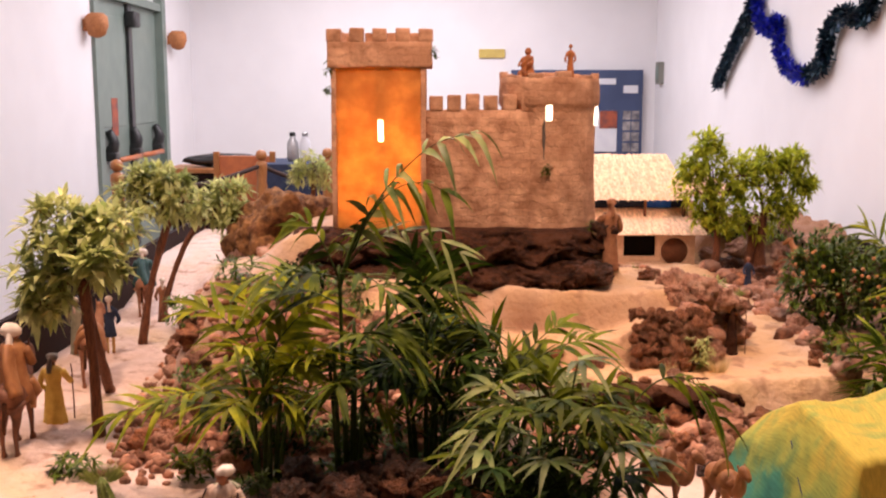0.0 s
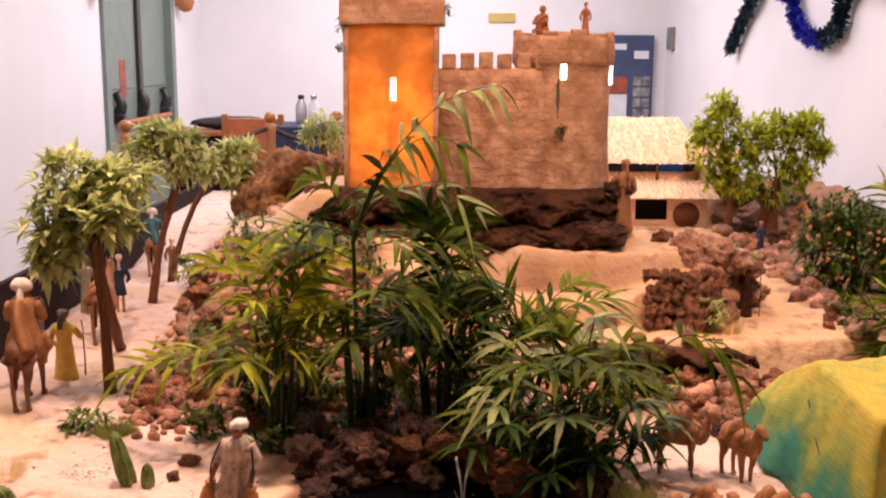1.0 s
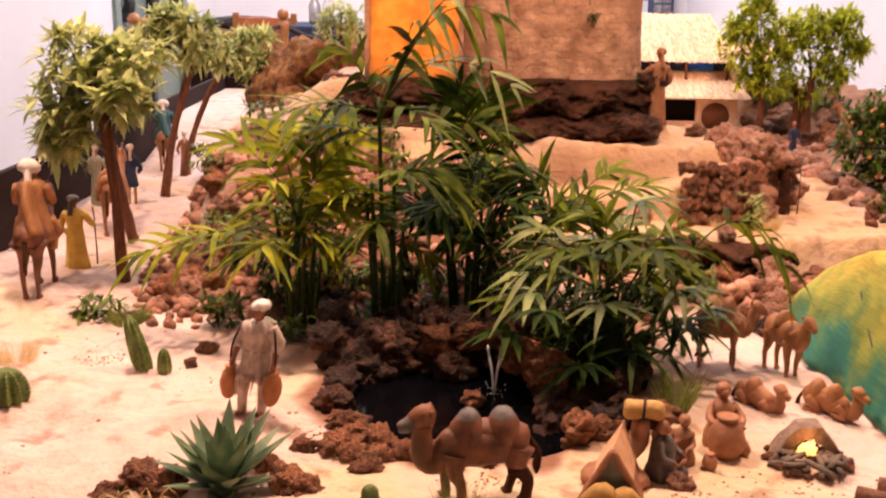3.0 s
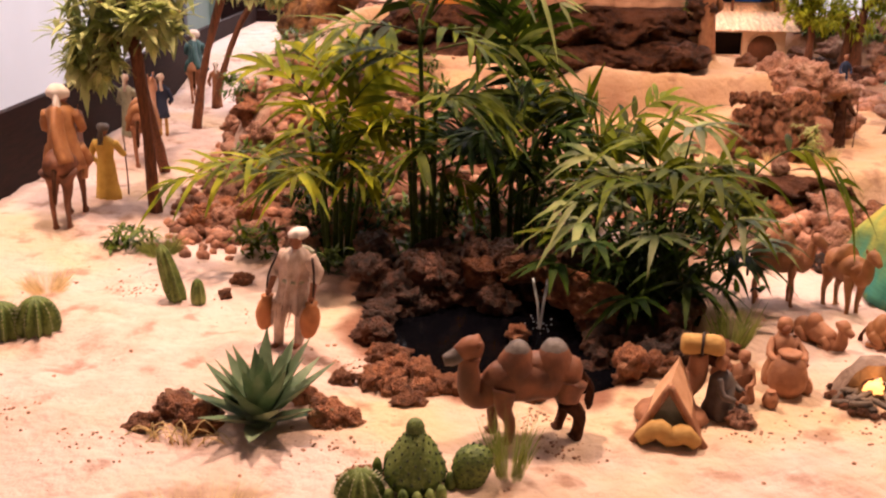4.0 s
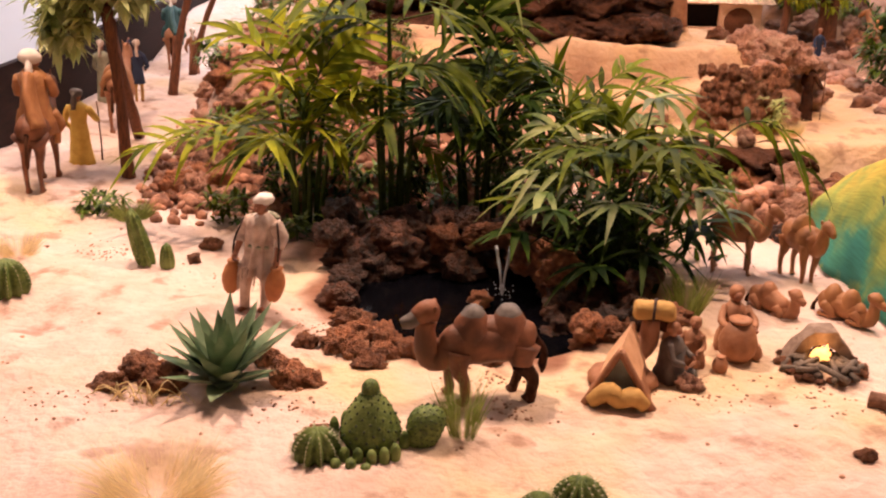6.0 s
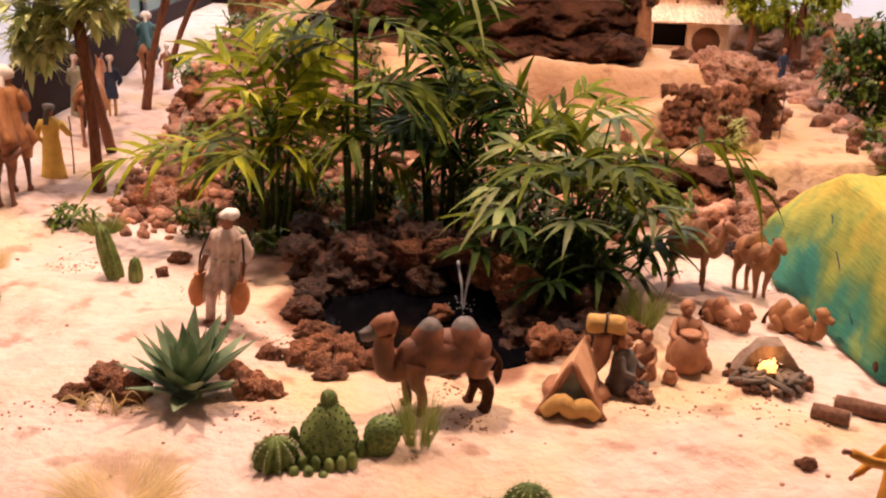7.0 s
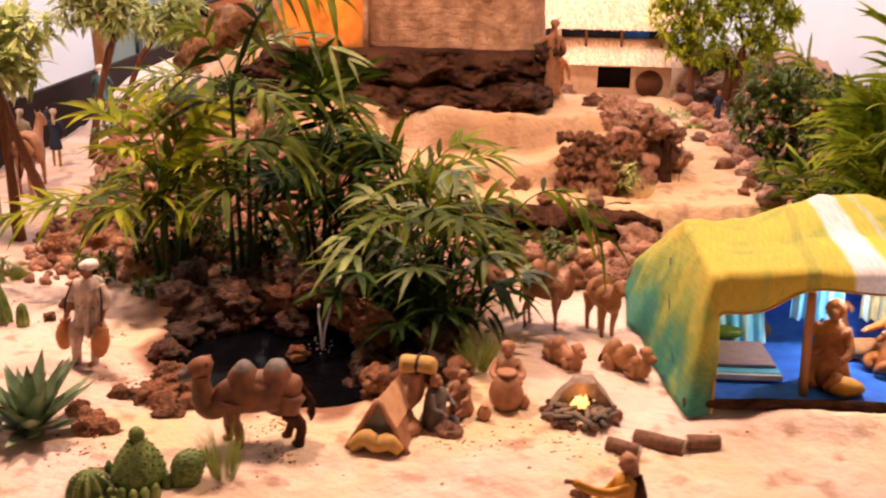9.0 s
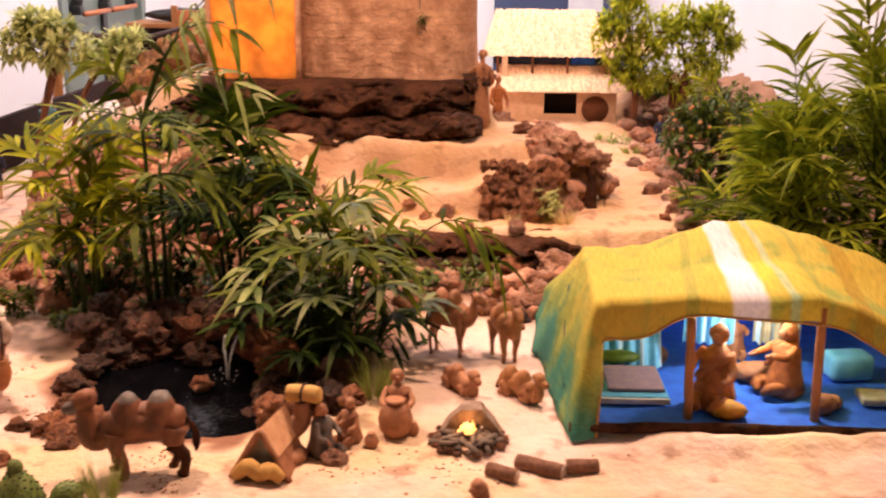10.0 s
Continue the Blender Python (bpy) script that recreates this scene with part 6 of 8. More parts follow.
def herb(label, x, y, r, h, mat, seed, n=26, size=0.03, z=None):
    rnd = random.Random(seed)
    bm = bmesh.new()
    for _ in range(n):
        a = rnd.uniform(0, 6.3)
        rr = r * math.sqrt(rnd.random())
        q = Vector((math.cos(a) * rr, math.sin(a) * rr, rnd.uniform(0.1, 1) * h))
        for j in range(6):
            e = Vector((rnd.gauss(0, 1), rnd.gauss(0, 1), rnd.gauss(0.2, 0.6))).normalized()
            blade(bm, q, e, Vector((0, 0, 1)), size * rnd.uniform(0.6, 1.2), size * 0.3, 0.2, 0, 2)
    return thing("low_shrub", label, "shrub", pose(x, y, (hz(x, y) if z is None else z) - 0.006), bm, M[mat], group="low shrubs")


# the darkest shrubs carry the shade behind the palms in their colour
for i, (x, y, r, h, mt) in enumerate(((-0.87, 2.36, 0.05, 0.045, "leaf_dark"), (-0.58, 2.34, 0.05, 0.07, "leaf_palm"), (-0.66, 2.72, 0.06, 0.06, "leaf_dark"), (-0.73, 2.98, 0.07, 0.08, "leaf_dark"), (-0.80, 3.22, 0.07, 0.06, "leaf_dark"),
                                      (-0.48, 2.66, 0.05, 0.05, "leaf_dark"), (-0.75, 2.58, 0.03, 0.03, "leaf_palm"), (0.52, 2.62, 0.08, 0.06, "leaf_dark"), (0.40, 2.56, 0.06, 0.05, "leaf_dark"), (0.735, 2.90, 0.035, 0.10, "leaf_olive"),
                                      (0.90, 2.66, 0.05, 0.06, "leaf_dark"), (1.06, 2.66, 0.05, 0.06, "leaf_dark"), (1.18, 2.98, 0.06, 0.06, "leaf_dark"), (1.2, 3.1, 0.06, 0.07, "leaf_palm"), (-0.25, 2.36, 0.05, 0.05, "leaf_dark"), (-0.42, 2.27, 0.05, 0.05, "leaf_dark"), (0.52, 3.42, 0.03, 0.04, "leaf_dark"),
                                      (-0.02, 2.43, 0.09, 0.20, "leaf_shaded"), (0.07, 2.40, 0.07, 0.18, "leaf_shaded"), (-0.20, 2.36, 0.05, 0.16, "leaf_shaded"), (0.05, 2.52, 0.08, 0.08, "leaf_dark"), (-0.15, 2.5, 0.08, 0.08, "leaf_dark"), (-0.30, 2.52, 0.06, 0.06, "leaf_dark"), (1.08, 4.2, 0.08, 0.03, "grass"), (-0.55, 2.95, 0.08, 0.08, "leaf_dark"), (-0.42, 3.0, 0.08, 0.09, "leaf_shaded"), (-0.30, 3.05, 0.07, 0.07, "leaf_dark"), (-0.62, 3.12, 0.08, 0.07, "leaf_dark"), (-0.45, 3.2, 0.07, 0.06, "leaf_shaded"), (-0.38, 2.48, 0.08, 0.16, "leaf_shaded"), (-0.46, 2.42, 0.07, 0.12, "leaf_shaded"), (-0.25, 2.95, 0.06, 0.06, "leaf_dark"))):
    herb("low leafy green shrub between the rocks", x, y, r, h, mt, 40 + i, 80 if mt == "leaf_shaded" else 30)
for i, (x, y, r, h, mt) in enumerate(((1.28, 2.62, 0.08, 0.22, "leaf_palm"), (1.42, 2.60, 0.10, 0.26, "leaf_palm"), (1.58, 2.58, 0.10, 0.28, "leaf_palm"), (1.70, 2.55, 0.08, 0.26, "leaf_palm"))):
    herb("dense low greenery under the palms behind the tent", x, y, r, h, mt, 120 + i, 110, 0.05)
for i, (x, y, r, h, mt) in enumerate(((1.36, 4.98, 0.07, 0.07, "leaf_dark"), (1.52, 4.95, 0.09, 0.10, "leaf_olive"), (1.68, 4.88, 0.10, 0.12, "leaf_dark"), (1.80, 4.72, 0.09, 0.14, "leaf_palm"), (1.62, 4.62, 0.06, 0.07, "leaf_dark"), (1.72, 4.35, 0.09, 0.12, "leaf_dark"), (1.50, 3.85, 0.07, 0.10, "leaf_olive"))):
    herb("leafy shrub on the rocky rise behind the trees", x, y, r, h, mt, 80 + i, 60, 0.035)
for x, y, r in ((1.28, 4.92, 0.06), (1.40, 4.90, 0.07), (1.58, 4.86, 0.06), (1.46, 5.05, 0.07), (1.76, 4.94, 0.07), (1.62, 5.06, 0.08), (1.86, 4.84, 0.06), (1.33, 5.12, 0.06), (1.55, 4.40, 0.05), (1.68, 4.20, 0.05)):
    rock(x, y, r, "rock_pink", label="pinkish rock on the rise behind the trees", group="rocks along the path")
for x, z in ((-0.372, 1.47), (-0.375, 1.40), (-0.03, 1.52), (0.342, 1.14)):
    o = herb("tiny green creeper clinging to the castle wall", x, 3.425 if x != 0.342 else 3.44, 0.012, 0.045, "leaf_dark", int(z * 100), 12, 0.016, z)

# agave
ag = thing("agave", "grey-green agave rosette with pointed leaves", "plant", pose(-0.412, 1.56, hz(-0.412, 1.56)))
ra = random.Random(4)
for i in range(33):
    k = i / 33
    a = i * 2.399
    el = radians(16 + 62 * k + ra.uniform(-7, 7))
    d = Vector((math.cos(a) * math.cos(el), math.sin(a) * math.cos(el), math.sin(el)))
    bm = bmesh.new()
    up = Vector((-math.cos(a) * math.sin(el), -math.sin(a) * math.sin(el), math.cos(el)))
    ln = 0.128 * ra.uniform(0.85, 1.12) * (0.95 + 0.25 * k - 0.35 * k * k)
    blade(bm, d * 0.004 + Vector((0, 0, 0.004)), d, up, ln, 0.037, -0.05, 0, 4, 0.42, (0.72, 1.0, 0.86, 0.48))
    part("leaf", bm, M["agave"], ag)
part("core", ball(bmesh.new(), (0, 0, 0.012), (0.025, 0.025, 0.018), 2), M["agave"], ag)


def ribbed(bm, r, h, ribs, c=(0, 0, 0), lean=(0, 0), spikes=True, taper=0.55, mat=0):
    """A ribbed cactus body with spine tufts on its ribs."""
    seg = ribs * 4
    rings = []
    for j in range(11):
        v = j / 10
        rr = r * (1 - taper * v ** 3) * (0.8 + 0.2 * min(v * 6, 1)) if j < 10 else r * 0.12
        rings.append([bm.verts.new((c[0] + lean[0] * v + math.cos(a) * rr * k, c[1] + lean[1] * v + math.sin(a) * rr * k, c[2] + h * (v if j < 10 else 1.03)))
                      for a, k in ((2 * math.pi * s / seg, 1 + 0.26 * math.cos(ribs * 2 * math.pi * s / seg)) for s in range(seg))])
    for p, q in zip(rings, rings[1:]):
        for s in range(seg):
            bm.faces.new((p[s], p[(s + 1) % seg], q[(s + 1) % seg], q[s])).material_index = mat
    bm.faces.new(rings[-1]).material_index = mat
    if spikes:
        for j in range(1, 10):
            for k in range(ribs):
                v = rings[j][k * 4].co
                o = (v - Vector((c[0] + lean[0] * j / 10, c[1] + lean[1] * j / 10, v.z))).normalized()
                for e in ((0.3, 0.5), (-0.3, 0.5), (0, -0.4), (0, 0.1)):
                    d = (o + Vector((-o.y, o.x, 0)) * e[0] + Vector((0, 0, e[1]))).normalized() * r * 0.22
                    w = Vector((-o.y, o.x, 0)) * r * 0.03
                    bm.faces.new([bm.verts.new(p) for p in (v - w, v + w, v + d)]).material_index = 1
    return bm


CM = [M["cactus"], M["spines"]]
cc = thing("column_cactus", "dark green ribbed column cactus with pale spines", "cactus", pose(-0.675, 2.045, hz(-0.675, 2.045) - 0.004))
part("column", ribbed(bmesh.new(), 0.0165, 0.112, 7, lean=(-0.026, 0)), CM, cc)
part("column", ribbed(bmesh.new(), 0.012, 0.05, 7, (0.042, -0.01, 0)), CM, cc)
for x, y, r in ((-0.932, 1.865, 0.031), (-0.873, 1.872, 0.032)):
    thing("barrel_cactus", "round grey-green barrel cactus with pale ribs", "cactus", pose(x, y, hz(x, y) - 0.006), ribbed(bmesh.new(), r, 0.068, 11, taper=0.6), CM, group="barrel cacti")
for x, y, r in ((0.095, 1.285, 0.030), (0.045, 1.27, 0.022)):
    thing("ball_cactus", "small round grey-green ball cactus", "cactus", pose(x, y, hz(x, y) - 0.012), ribbed(bmesh.new(), r, r * 1.6, 12, taper=0.8), CM, group="ball cacti")
pc = thing("cactus_cluster", "cluster of spotted green cacti with small offsets", "cactus", pose(-0.175, 1.385, hz(-0.175, 1.385) - 0.004))


def spotted(bm, c, r, h, seed, pear=0.0, lean=0.0):
    """A cactus body with dark areoles. pear: how far it narrows upwards."""
    first = len(bm.verts)
    ball(bm, (0, 0, 0), (r, r, h * 0.55), 3, 0, 0.06, seed, 2.0)
    for i in range(150):
        zc = 1 - 2 * (i + 0.5) / 150
        a = i * 2.399
        ball(bm, (math.cos(a) * math.sqrt(1 - zc * zc) * r, math.sin(a) * math.sqrt(1 - zc * zc) * r, zc * h * 0.55), r * 0.055, 1, 1)
    for v in bm.verts[first:] if first else bm.verts:
        k = 1 - pear * max(v.co.z / (h * 0.55), -0.3) * 0.75
        v.co = Vector((c[0] + v.co.x * k + lean * (v.co.z / h + 0.5), c[1] + v.co.y * k, c[2] + h * 0.45 + v.co.z))
    return bm


SM = [M["cactus"], M["spot_dark"]]
part("main_body", spotted(bmesh.new(), (0, 0.01, 0.0), 0.038, 0.092, 1, 0.62), SM, pc)
part("crown_bud", spotted(bmesh.new(), (0, 0.01, 0.078), 0.012, 0.026, 2), SM, pc)
part("side_body", spotted(bmesh.new(), (0.066, 0.014, 0), 0.025, 0.066, 3, -0.35, 0.012), SM, pc)
part("side_body", ribbed(bmesh.new(), 0.027, 0.044, 10, (-0.068, -0.02, 0), taper=0.75), CM, pc)
for x, y, h in ((-0.03, -0.03, 0.024), (-0.012, -0.036, 0.027), (0.006, -0.038, 0.026), (0.022, -0.034, 0.028), (0.036, -0.026, 0.03), (-0.048, -0.012, 0.03), (-0.05, 0.02, 0.04), (-0.036, 0.03, 0.044), (-0.062, 0.012, 0.03), (-0.04, -0.046, 0.016), (0.0, -0.052, 0.014), (0.046, 0.0, 0.034), (-0.02, -0.05, 0.02)):
    part("offset", ball(bmesh.new(), (x, y, h * 0.5), (0.0075, 0.0075, h * 0.55), 2), M["cactus"], pc)
# bleached twigs by the agave
bm = bmesh.new()
rt_ = random.Random(8)
for i in range(22):
    a = rt_.uniform(0, 3.14)
    x0 = rt_.uniform(-0.05, 0.05)
    tube(bm, [(x0, rt_.uniform(-0.02, 0.02), 0.0, 0.0010), (x0 + 0.02 * math.cos(a), rt_.uniform(-0.015, 0.015), rt_.uniform(0.012, 0.032), 0.0009), (x0 + 0.05 * math.cos(a), rt_.uniform(-0.02, 0.02), 0.003, 0.0007)], 4, 6)
thing("dry_twigs", "tangle of pale dry twigs on the sand", "twigs", pose(-0.52, 1.50, hz(-0.52, 1.5)), bm, M["dry"], kind="stuff")

# ---- figurines: each one plain mesh ----


def figure(label, x, y, turn, H, robe, head="white_cloth", top=None, arms=((0.22, 0.45), (0.22, 0.45)), staff=False, jugs=False, z=None, seated=False, cape=None, legs=False, wide=0.80):
    """A painted clay statuette of height H that faces its +y. arms: forward reach and height of each hand, in parts of H."""
    mats = [M[robe], M["skin"], M[head], M[top or robe], M["terracotta"], M["bark"]]
    bm = bmesh.new()
    s0 = 0.0
    if seated:
        lathe(bm, [(0.19, 0), (0.21, 0.05), (0.19, 0.16), (0.165, 0.24), (0.15, 0.38), (0.145, 0.50), (0.10, 0.56), (0.05, 0.60)], 18, (0, 0, 0), 0, 0.1, 5)
        tube(bm, [(-0.1, 0.08, 0.1, 0.07), (-0.12, 0.25, 0.12, 0.06), (-0.05, 0.28, 0.04, 0.04)], 8, 6)
        tube(bm, [(0.1, 0.08, 0.1, 0.07), (0.12, 0.25, 0.12, 0.06), (0.05, 0.28, 0.04, 0.04)], 8, 6)
        s0 = -0.22
    elif legs:
        for s in (-1, 1):
            tube(bm, [(0.05 * s, 0, 0.42, 0.05), (0.06 * s, 0.01, 0.22, 0.036), (0.06 * s, 0, 0.03, 0.028)], 8, 6, 1 if legs == 2 else 0)
            ball(bm, (0.06 * s, 0.025, 0.018), (0.028, 0.05, 0.018), 2, 1)
        lathe(bm, [(0.135, 0.30), (0.12, 0.42), (0.095, 0.56), (0.12, 0.72), (0.125, 0.78), (0.045, 0.83)], 18, (0, 0, 0), 3, 0.14, 8, 0, 0.72)
    else:
        lathe(bm, [(0.16, 0), (0.15, 0.05), (0.13, 0.25), (0.11, 0.45), (0.10, 0.56), (0.12, 0.70), (0.125, 0.77), (0.045, 0.83)], 20, (0, 0, 0), 0, 0.16, 9, 0, 0.78)
        for s in (-1, 1):
            ball(bm, (0.06 * s, 0.10, 0.015), (0.03, 0.055, 0.018), 2, 1)
    tube(bm, [(0, 0, 0.80 + s0, 0.04), (0, 0.005, 0.86 + s0, 0.036)], 8, 2, 1)
    ball(bm, (0, 0.012, 0.915 + s0), (0.056, 0.062, 0.072), 2, 1)
    ball(bm, (0, 0.075, 0.91 + s0), (0.012, 0.016, 0.016), 1, 1)
    ball(bm, (0, -0.008, 0.948 + s0), (0.080, 0.080, 0.058), 2, 2, 0.12, H)
    tube(bm, [(0, -0.045, 0.95 + s0, 0.05), (0, -0.08, 0.84 + s0, 0.055), (0, -0.09, 0.74 + s0, 0.06)], 8, 5, 2, 0.5)
    for s, (fwd, up) in zip((-1, 1), arms):
        sh = Vector((0.115 * s, 0, 0.755 + s0))
        hd = Vector((0.15 * s, fwd, up))
        el = sh.lerp(hd, 0.5) + Vector((0.06 * s, -0.03, -0.04))
        tube(bm, [(*sh, 0.045), (*el, 0.04), (*sh.lerp(hd, 0.88), 0.034)], 8, 8, 3)
        tube(bm, [(*sh.lerp(hd, 0.86), 0.02), (*hd, 0.02)], 7, 2, 1)
        ball(bm, hd, 0.026, 1, 1)
        if jugs:
            lathe(bm, [(0.03, -0.25), (0.065, -0.2), (0.082, -0.12), (0.06, -0.04), (0.035, 0.0), (0.045, 0.02)], 14, (hd.x + 0.03 * s, hd.y, hd.z - 0.02), 4)
        if staff and s == 1:
            tube(bm, [(hd.x, hd.y + 0.02, 0, 0.010), (hd.x, hd.y + 0.01, 0.5, 0.010), (hd.x - 0.01, hd.y, 0.8, 0.009)], 6, 4, 5)
    if cape:
        mats.append(M[cape])
        tube(bm, [(0, -0.06, 0.8 + s0, 0.1), (0, -0.11, 0.5 + s0, 0.14), (0, -0.13, 0.15, 0.16)], 12, 6, 6, 0.45)
    if seated:
        ball(bm, (0, -0.012, 0.92 + s0), (0.092, 0.088, 0.098), 2, 2, 0.12, H * 9)
        ball(bm, (0, 0.065, 0.90 + s0), (0.045, 0.04, 0.055), 2, 1)
        tube(bm, [(-0.13, 0.02, 0.52, 0.06), (0, 0.10, 0.44, 0.07), (0.14, 0.12, 0.30, 0.06)], 9, 8, 3, 0.6)
    for v in bm.verts:
        q = v.co * 13 + Vector((H * 90, 0, 0))
        v.co += Vector((noise.noise(q), noise.noise(q + Vector((5, 0, 0))), 0.5 * noise.noise(q + Vector((0, 5, 0))))) * 0.016
        k = 1.0 if seated else wide
        v.co = Vector((v.co.x * H * k, v.co.y * H * k, v.co.z * H))
    return thing("figurine", label, "figurine", pose(x, y, hz(x, y) - 0.002 if z is None else z, 0, 0, turn), bm, mats, group="clay figurines")


def beast(label, x, y, turn, S, mat="camel", humps=2, neck="camel", sit=False, load=None, rider=None, z=None, slim=1.0):
    """A painted clay animal, S high at the back, that faces its +y. rider: robe and head cloth."""
    mats = [M[mat], M[load or mat], M["cork"], M[(rider or ("brown", ""))[0]], M[(rider or ("", "white_cloth"))[1]], M["skin"]]
    bm = bmesh.new()
    dz = -0.46 if sit else 0.0
    tube(bm, [(0, -0.50, 0.66 + dz, 0.09), (0, -0.42, 0.70 + dz, 0.17), (0, -0.2, 0.70 + dz, 0.195), (0, 0.05, 0.68 + dz, 0.195), (0, 0.28, 0.70 + dz, 0.19), (0, 0.42, 0.74 + dz, 0.13), (0, 0.48, 0.78 + dz, 0.08)], 14, 16, 0, 1.12)
    if humps == 2:
        for yy in (-0.21, 0.13):
            lathe(bm, [(0.20, -0.12), (0.205, 0.0), (0.185, 0.11), (0.14, 0.21), (0.08, 0.27), (0.02, 0.29)], 14, (0, yy, 0.80 + dz), 0, 0, 7, 0, 0.95)
    elif humps == 1:
        lathe(bm, [(0.2, 0), (0.19, 0.08), (0.14, 0.17), (0.08, 0.23), (0.02, 0.245)], 12, (0, -0.05, 0.78 + dz), 0)
    if neck == "camel":
        tube(bm, [(0, 0.34, 0.72 + dz, 0.16), (0, 0.49, 0.62 + dz, 0.13), (0, 0.60, 0.70 + dz, 0.11), (0, 0.63, 0.86 + dz, 0.09), (0, 0.67, 0.95 + dz, 0.085)], 12, 14)
        tube(bm, [(0, 0.60, 0.98 + dz, 0.06), (0, 0.70, 1.0 + dz, 0.095), (0, 0.84, 0.95 + dz, 0.07), (0, 0.93, 0.91 + dz, 0.045)], 10, 8)
        for s in (-1, 1):
            ball(bm, (0.06 * s, 0.61, 1.06 + dz), (0.018, 0.03, 0.04), 1)
    else:
        tube(bm, [(0, 0.36, 0.78 + dz, 0.14), (0, 0.52, 0.95 + dz, 0.10), (0, 0.60, 1.10 + dz, 0.08)], 12, 8)
        tube(bm, [(0, 0.54, 1.14 + dz, 0.07), (0, 0.68, 1.10 + dz, 0.08), (0, 0.88, 0.96 + dz, 0.05)], 10, 8)
        for s in (-1, 1):
            tube(bm, [(0.05 * s, 0.55, 1.17 + dz, 0.02), (0.06 * s, 0.54, 1.26 + dz, 0.006)], 6, 2)
    for s in (-1, 1):
        if sit:
            tube(bm, [(0.15 * s, -0.3, 0.2, 0.12), (0.19 * s, -0.08, 0.07, 0.075), (0.17 * s, -0.36, 0.04, 0.05)], 9, 8)
            tube(bm, [(0.14 * s, 0.3, 0.2, 0.10), (0.17 * s, 0.46, 0.06, 0.06), (0.15 * s, 0.2, 0.04, 0.045)], 9, 8)
        else:
            tube(bm, [(0.10 * s, -0.38, 0.66, 0.13), (0.11 * s, -0.34, 0.46, 0.085), (0.11 * s, -0.43, 0.28, 0.045), (0.11 * s, -0.40, 0.06, 0.036), (0.11 * s, -0.38, 0.0, 0.06)], 9, 12)
            tube(bm, [(0.10 * s, 0.30, 0.64, 0.11), (0.11 * s, 0.31, 0.42, 0.065), (0.11 * s, 0.30 + 0.05 * s, 0.24, 0.045), (0.11 * s, 0.30 + 0.05 * s, 0.06, 0.034), (0.11 * s, 0.33 + 0.05 * s, 0.0, 0.06)], 9, 12)
    tube(bm, [(0, -0.52, 0.72 + dz, 0.035), (0, -0.60, 0.55 + dz, 0.022), (0, -0.60, 0.40 + dz, 0.035), (0, -0.59, 0.33 + dz, 0.01)], 7, 8, 2)
    if load:
        tube(bm, [(0.30, -0.18, 0.52 + dz, 0.18), (0.20, -0.16, 0.86 + dz, 0.2), (0, -0.15, 0.96 + dz, 0.21), (-0.20, -0.16, 0.86 + dz, 0.2), (-0.30, -0.18, 0.52 + dz, 0.18)], 10, 10, 1, 0.35)
        tube(bm, [(0.24, -0.42, 0.70 + dz, 0.07), (0.0, -0.46, 0.90 + dz, 0.08), (-0.24, -0.42, 0.70 + dz, 0.07)], 8, 8, 1)
    if rider:
        lathe(bm, [(0.24, 0.62), (0.22, 0.78), (0.17, 0.95), (0.15, 1.15), (0.17, 1.30), (0.06, 1.40)], 16, (0, -0.05, 0), 3, 0.1, 6)
        for s in (-1, 1):
            tube(bm, [(0.16 * s, 0.02, 0.86, 0.08), (0.24 * s, 0.12, 0.66, 0.07), (0.24 * s, 0.10, 0.46, 0.05)], 8, 6, 3)
            tube(bm, [(0.16 * s, -0.05, 1.28, 0.06), (0.22 * s, 0.05, 1.08, 0.055), (0.1 * s, 0.24, 1.04, 0.035)], 8, 6, 3)
        tube(bm, [(0, -0.16, 1.32, 0.16), (0.02, -0.28, 1.05, 0.20), (0.10, -0.36, 0.74, 0.21)], 14, 8, 3, 0.42, 0.2)
        ball(bm, (0, -0.03, 1.47), (0.11, 0.10, 0.11), 2, 5)
        ball(bm, (0, -0.06, 1.51), (0.14, 0.125, 0.095), 2, 4, 0.2)
        tube(bm, [(0, -0.10, 1.5, 0.07), (0, -0.16, 1.36, 0.09), (0, -0.17, 1.24, 0.1)], 8, 5, 4, 0.5)
    for v in bm.verts:
        v.co = Vector((v.co.x * S * (1.0 if neck == "camel" else 0.72 if v.co.z < 0.62 or not rider else 0.95), v.co.y * S * slim, v.co.z * S))
    name = "animal_figurine"
    return thing(name, label, "figurine", pose(x, y, hz(x, y) - 0.002 if z is None else z, 0, 0, turn), bm, mats, group="animal figurines")


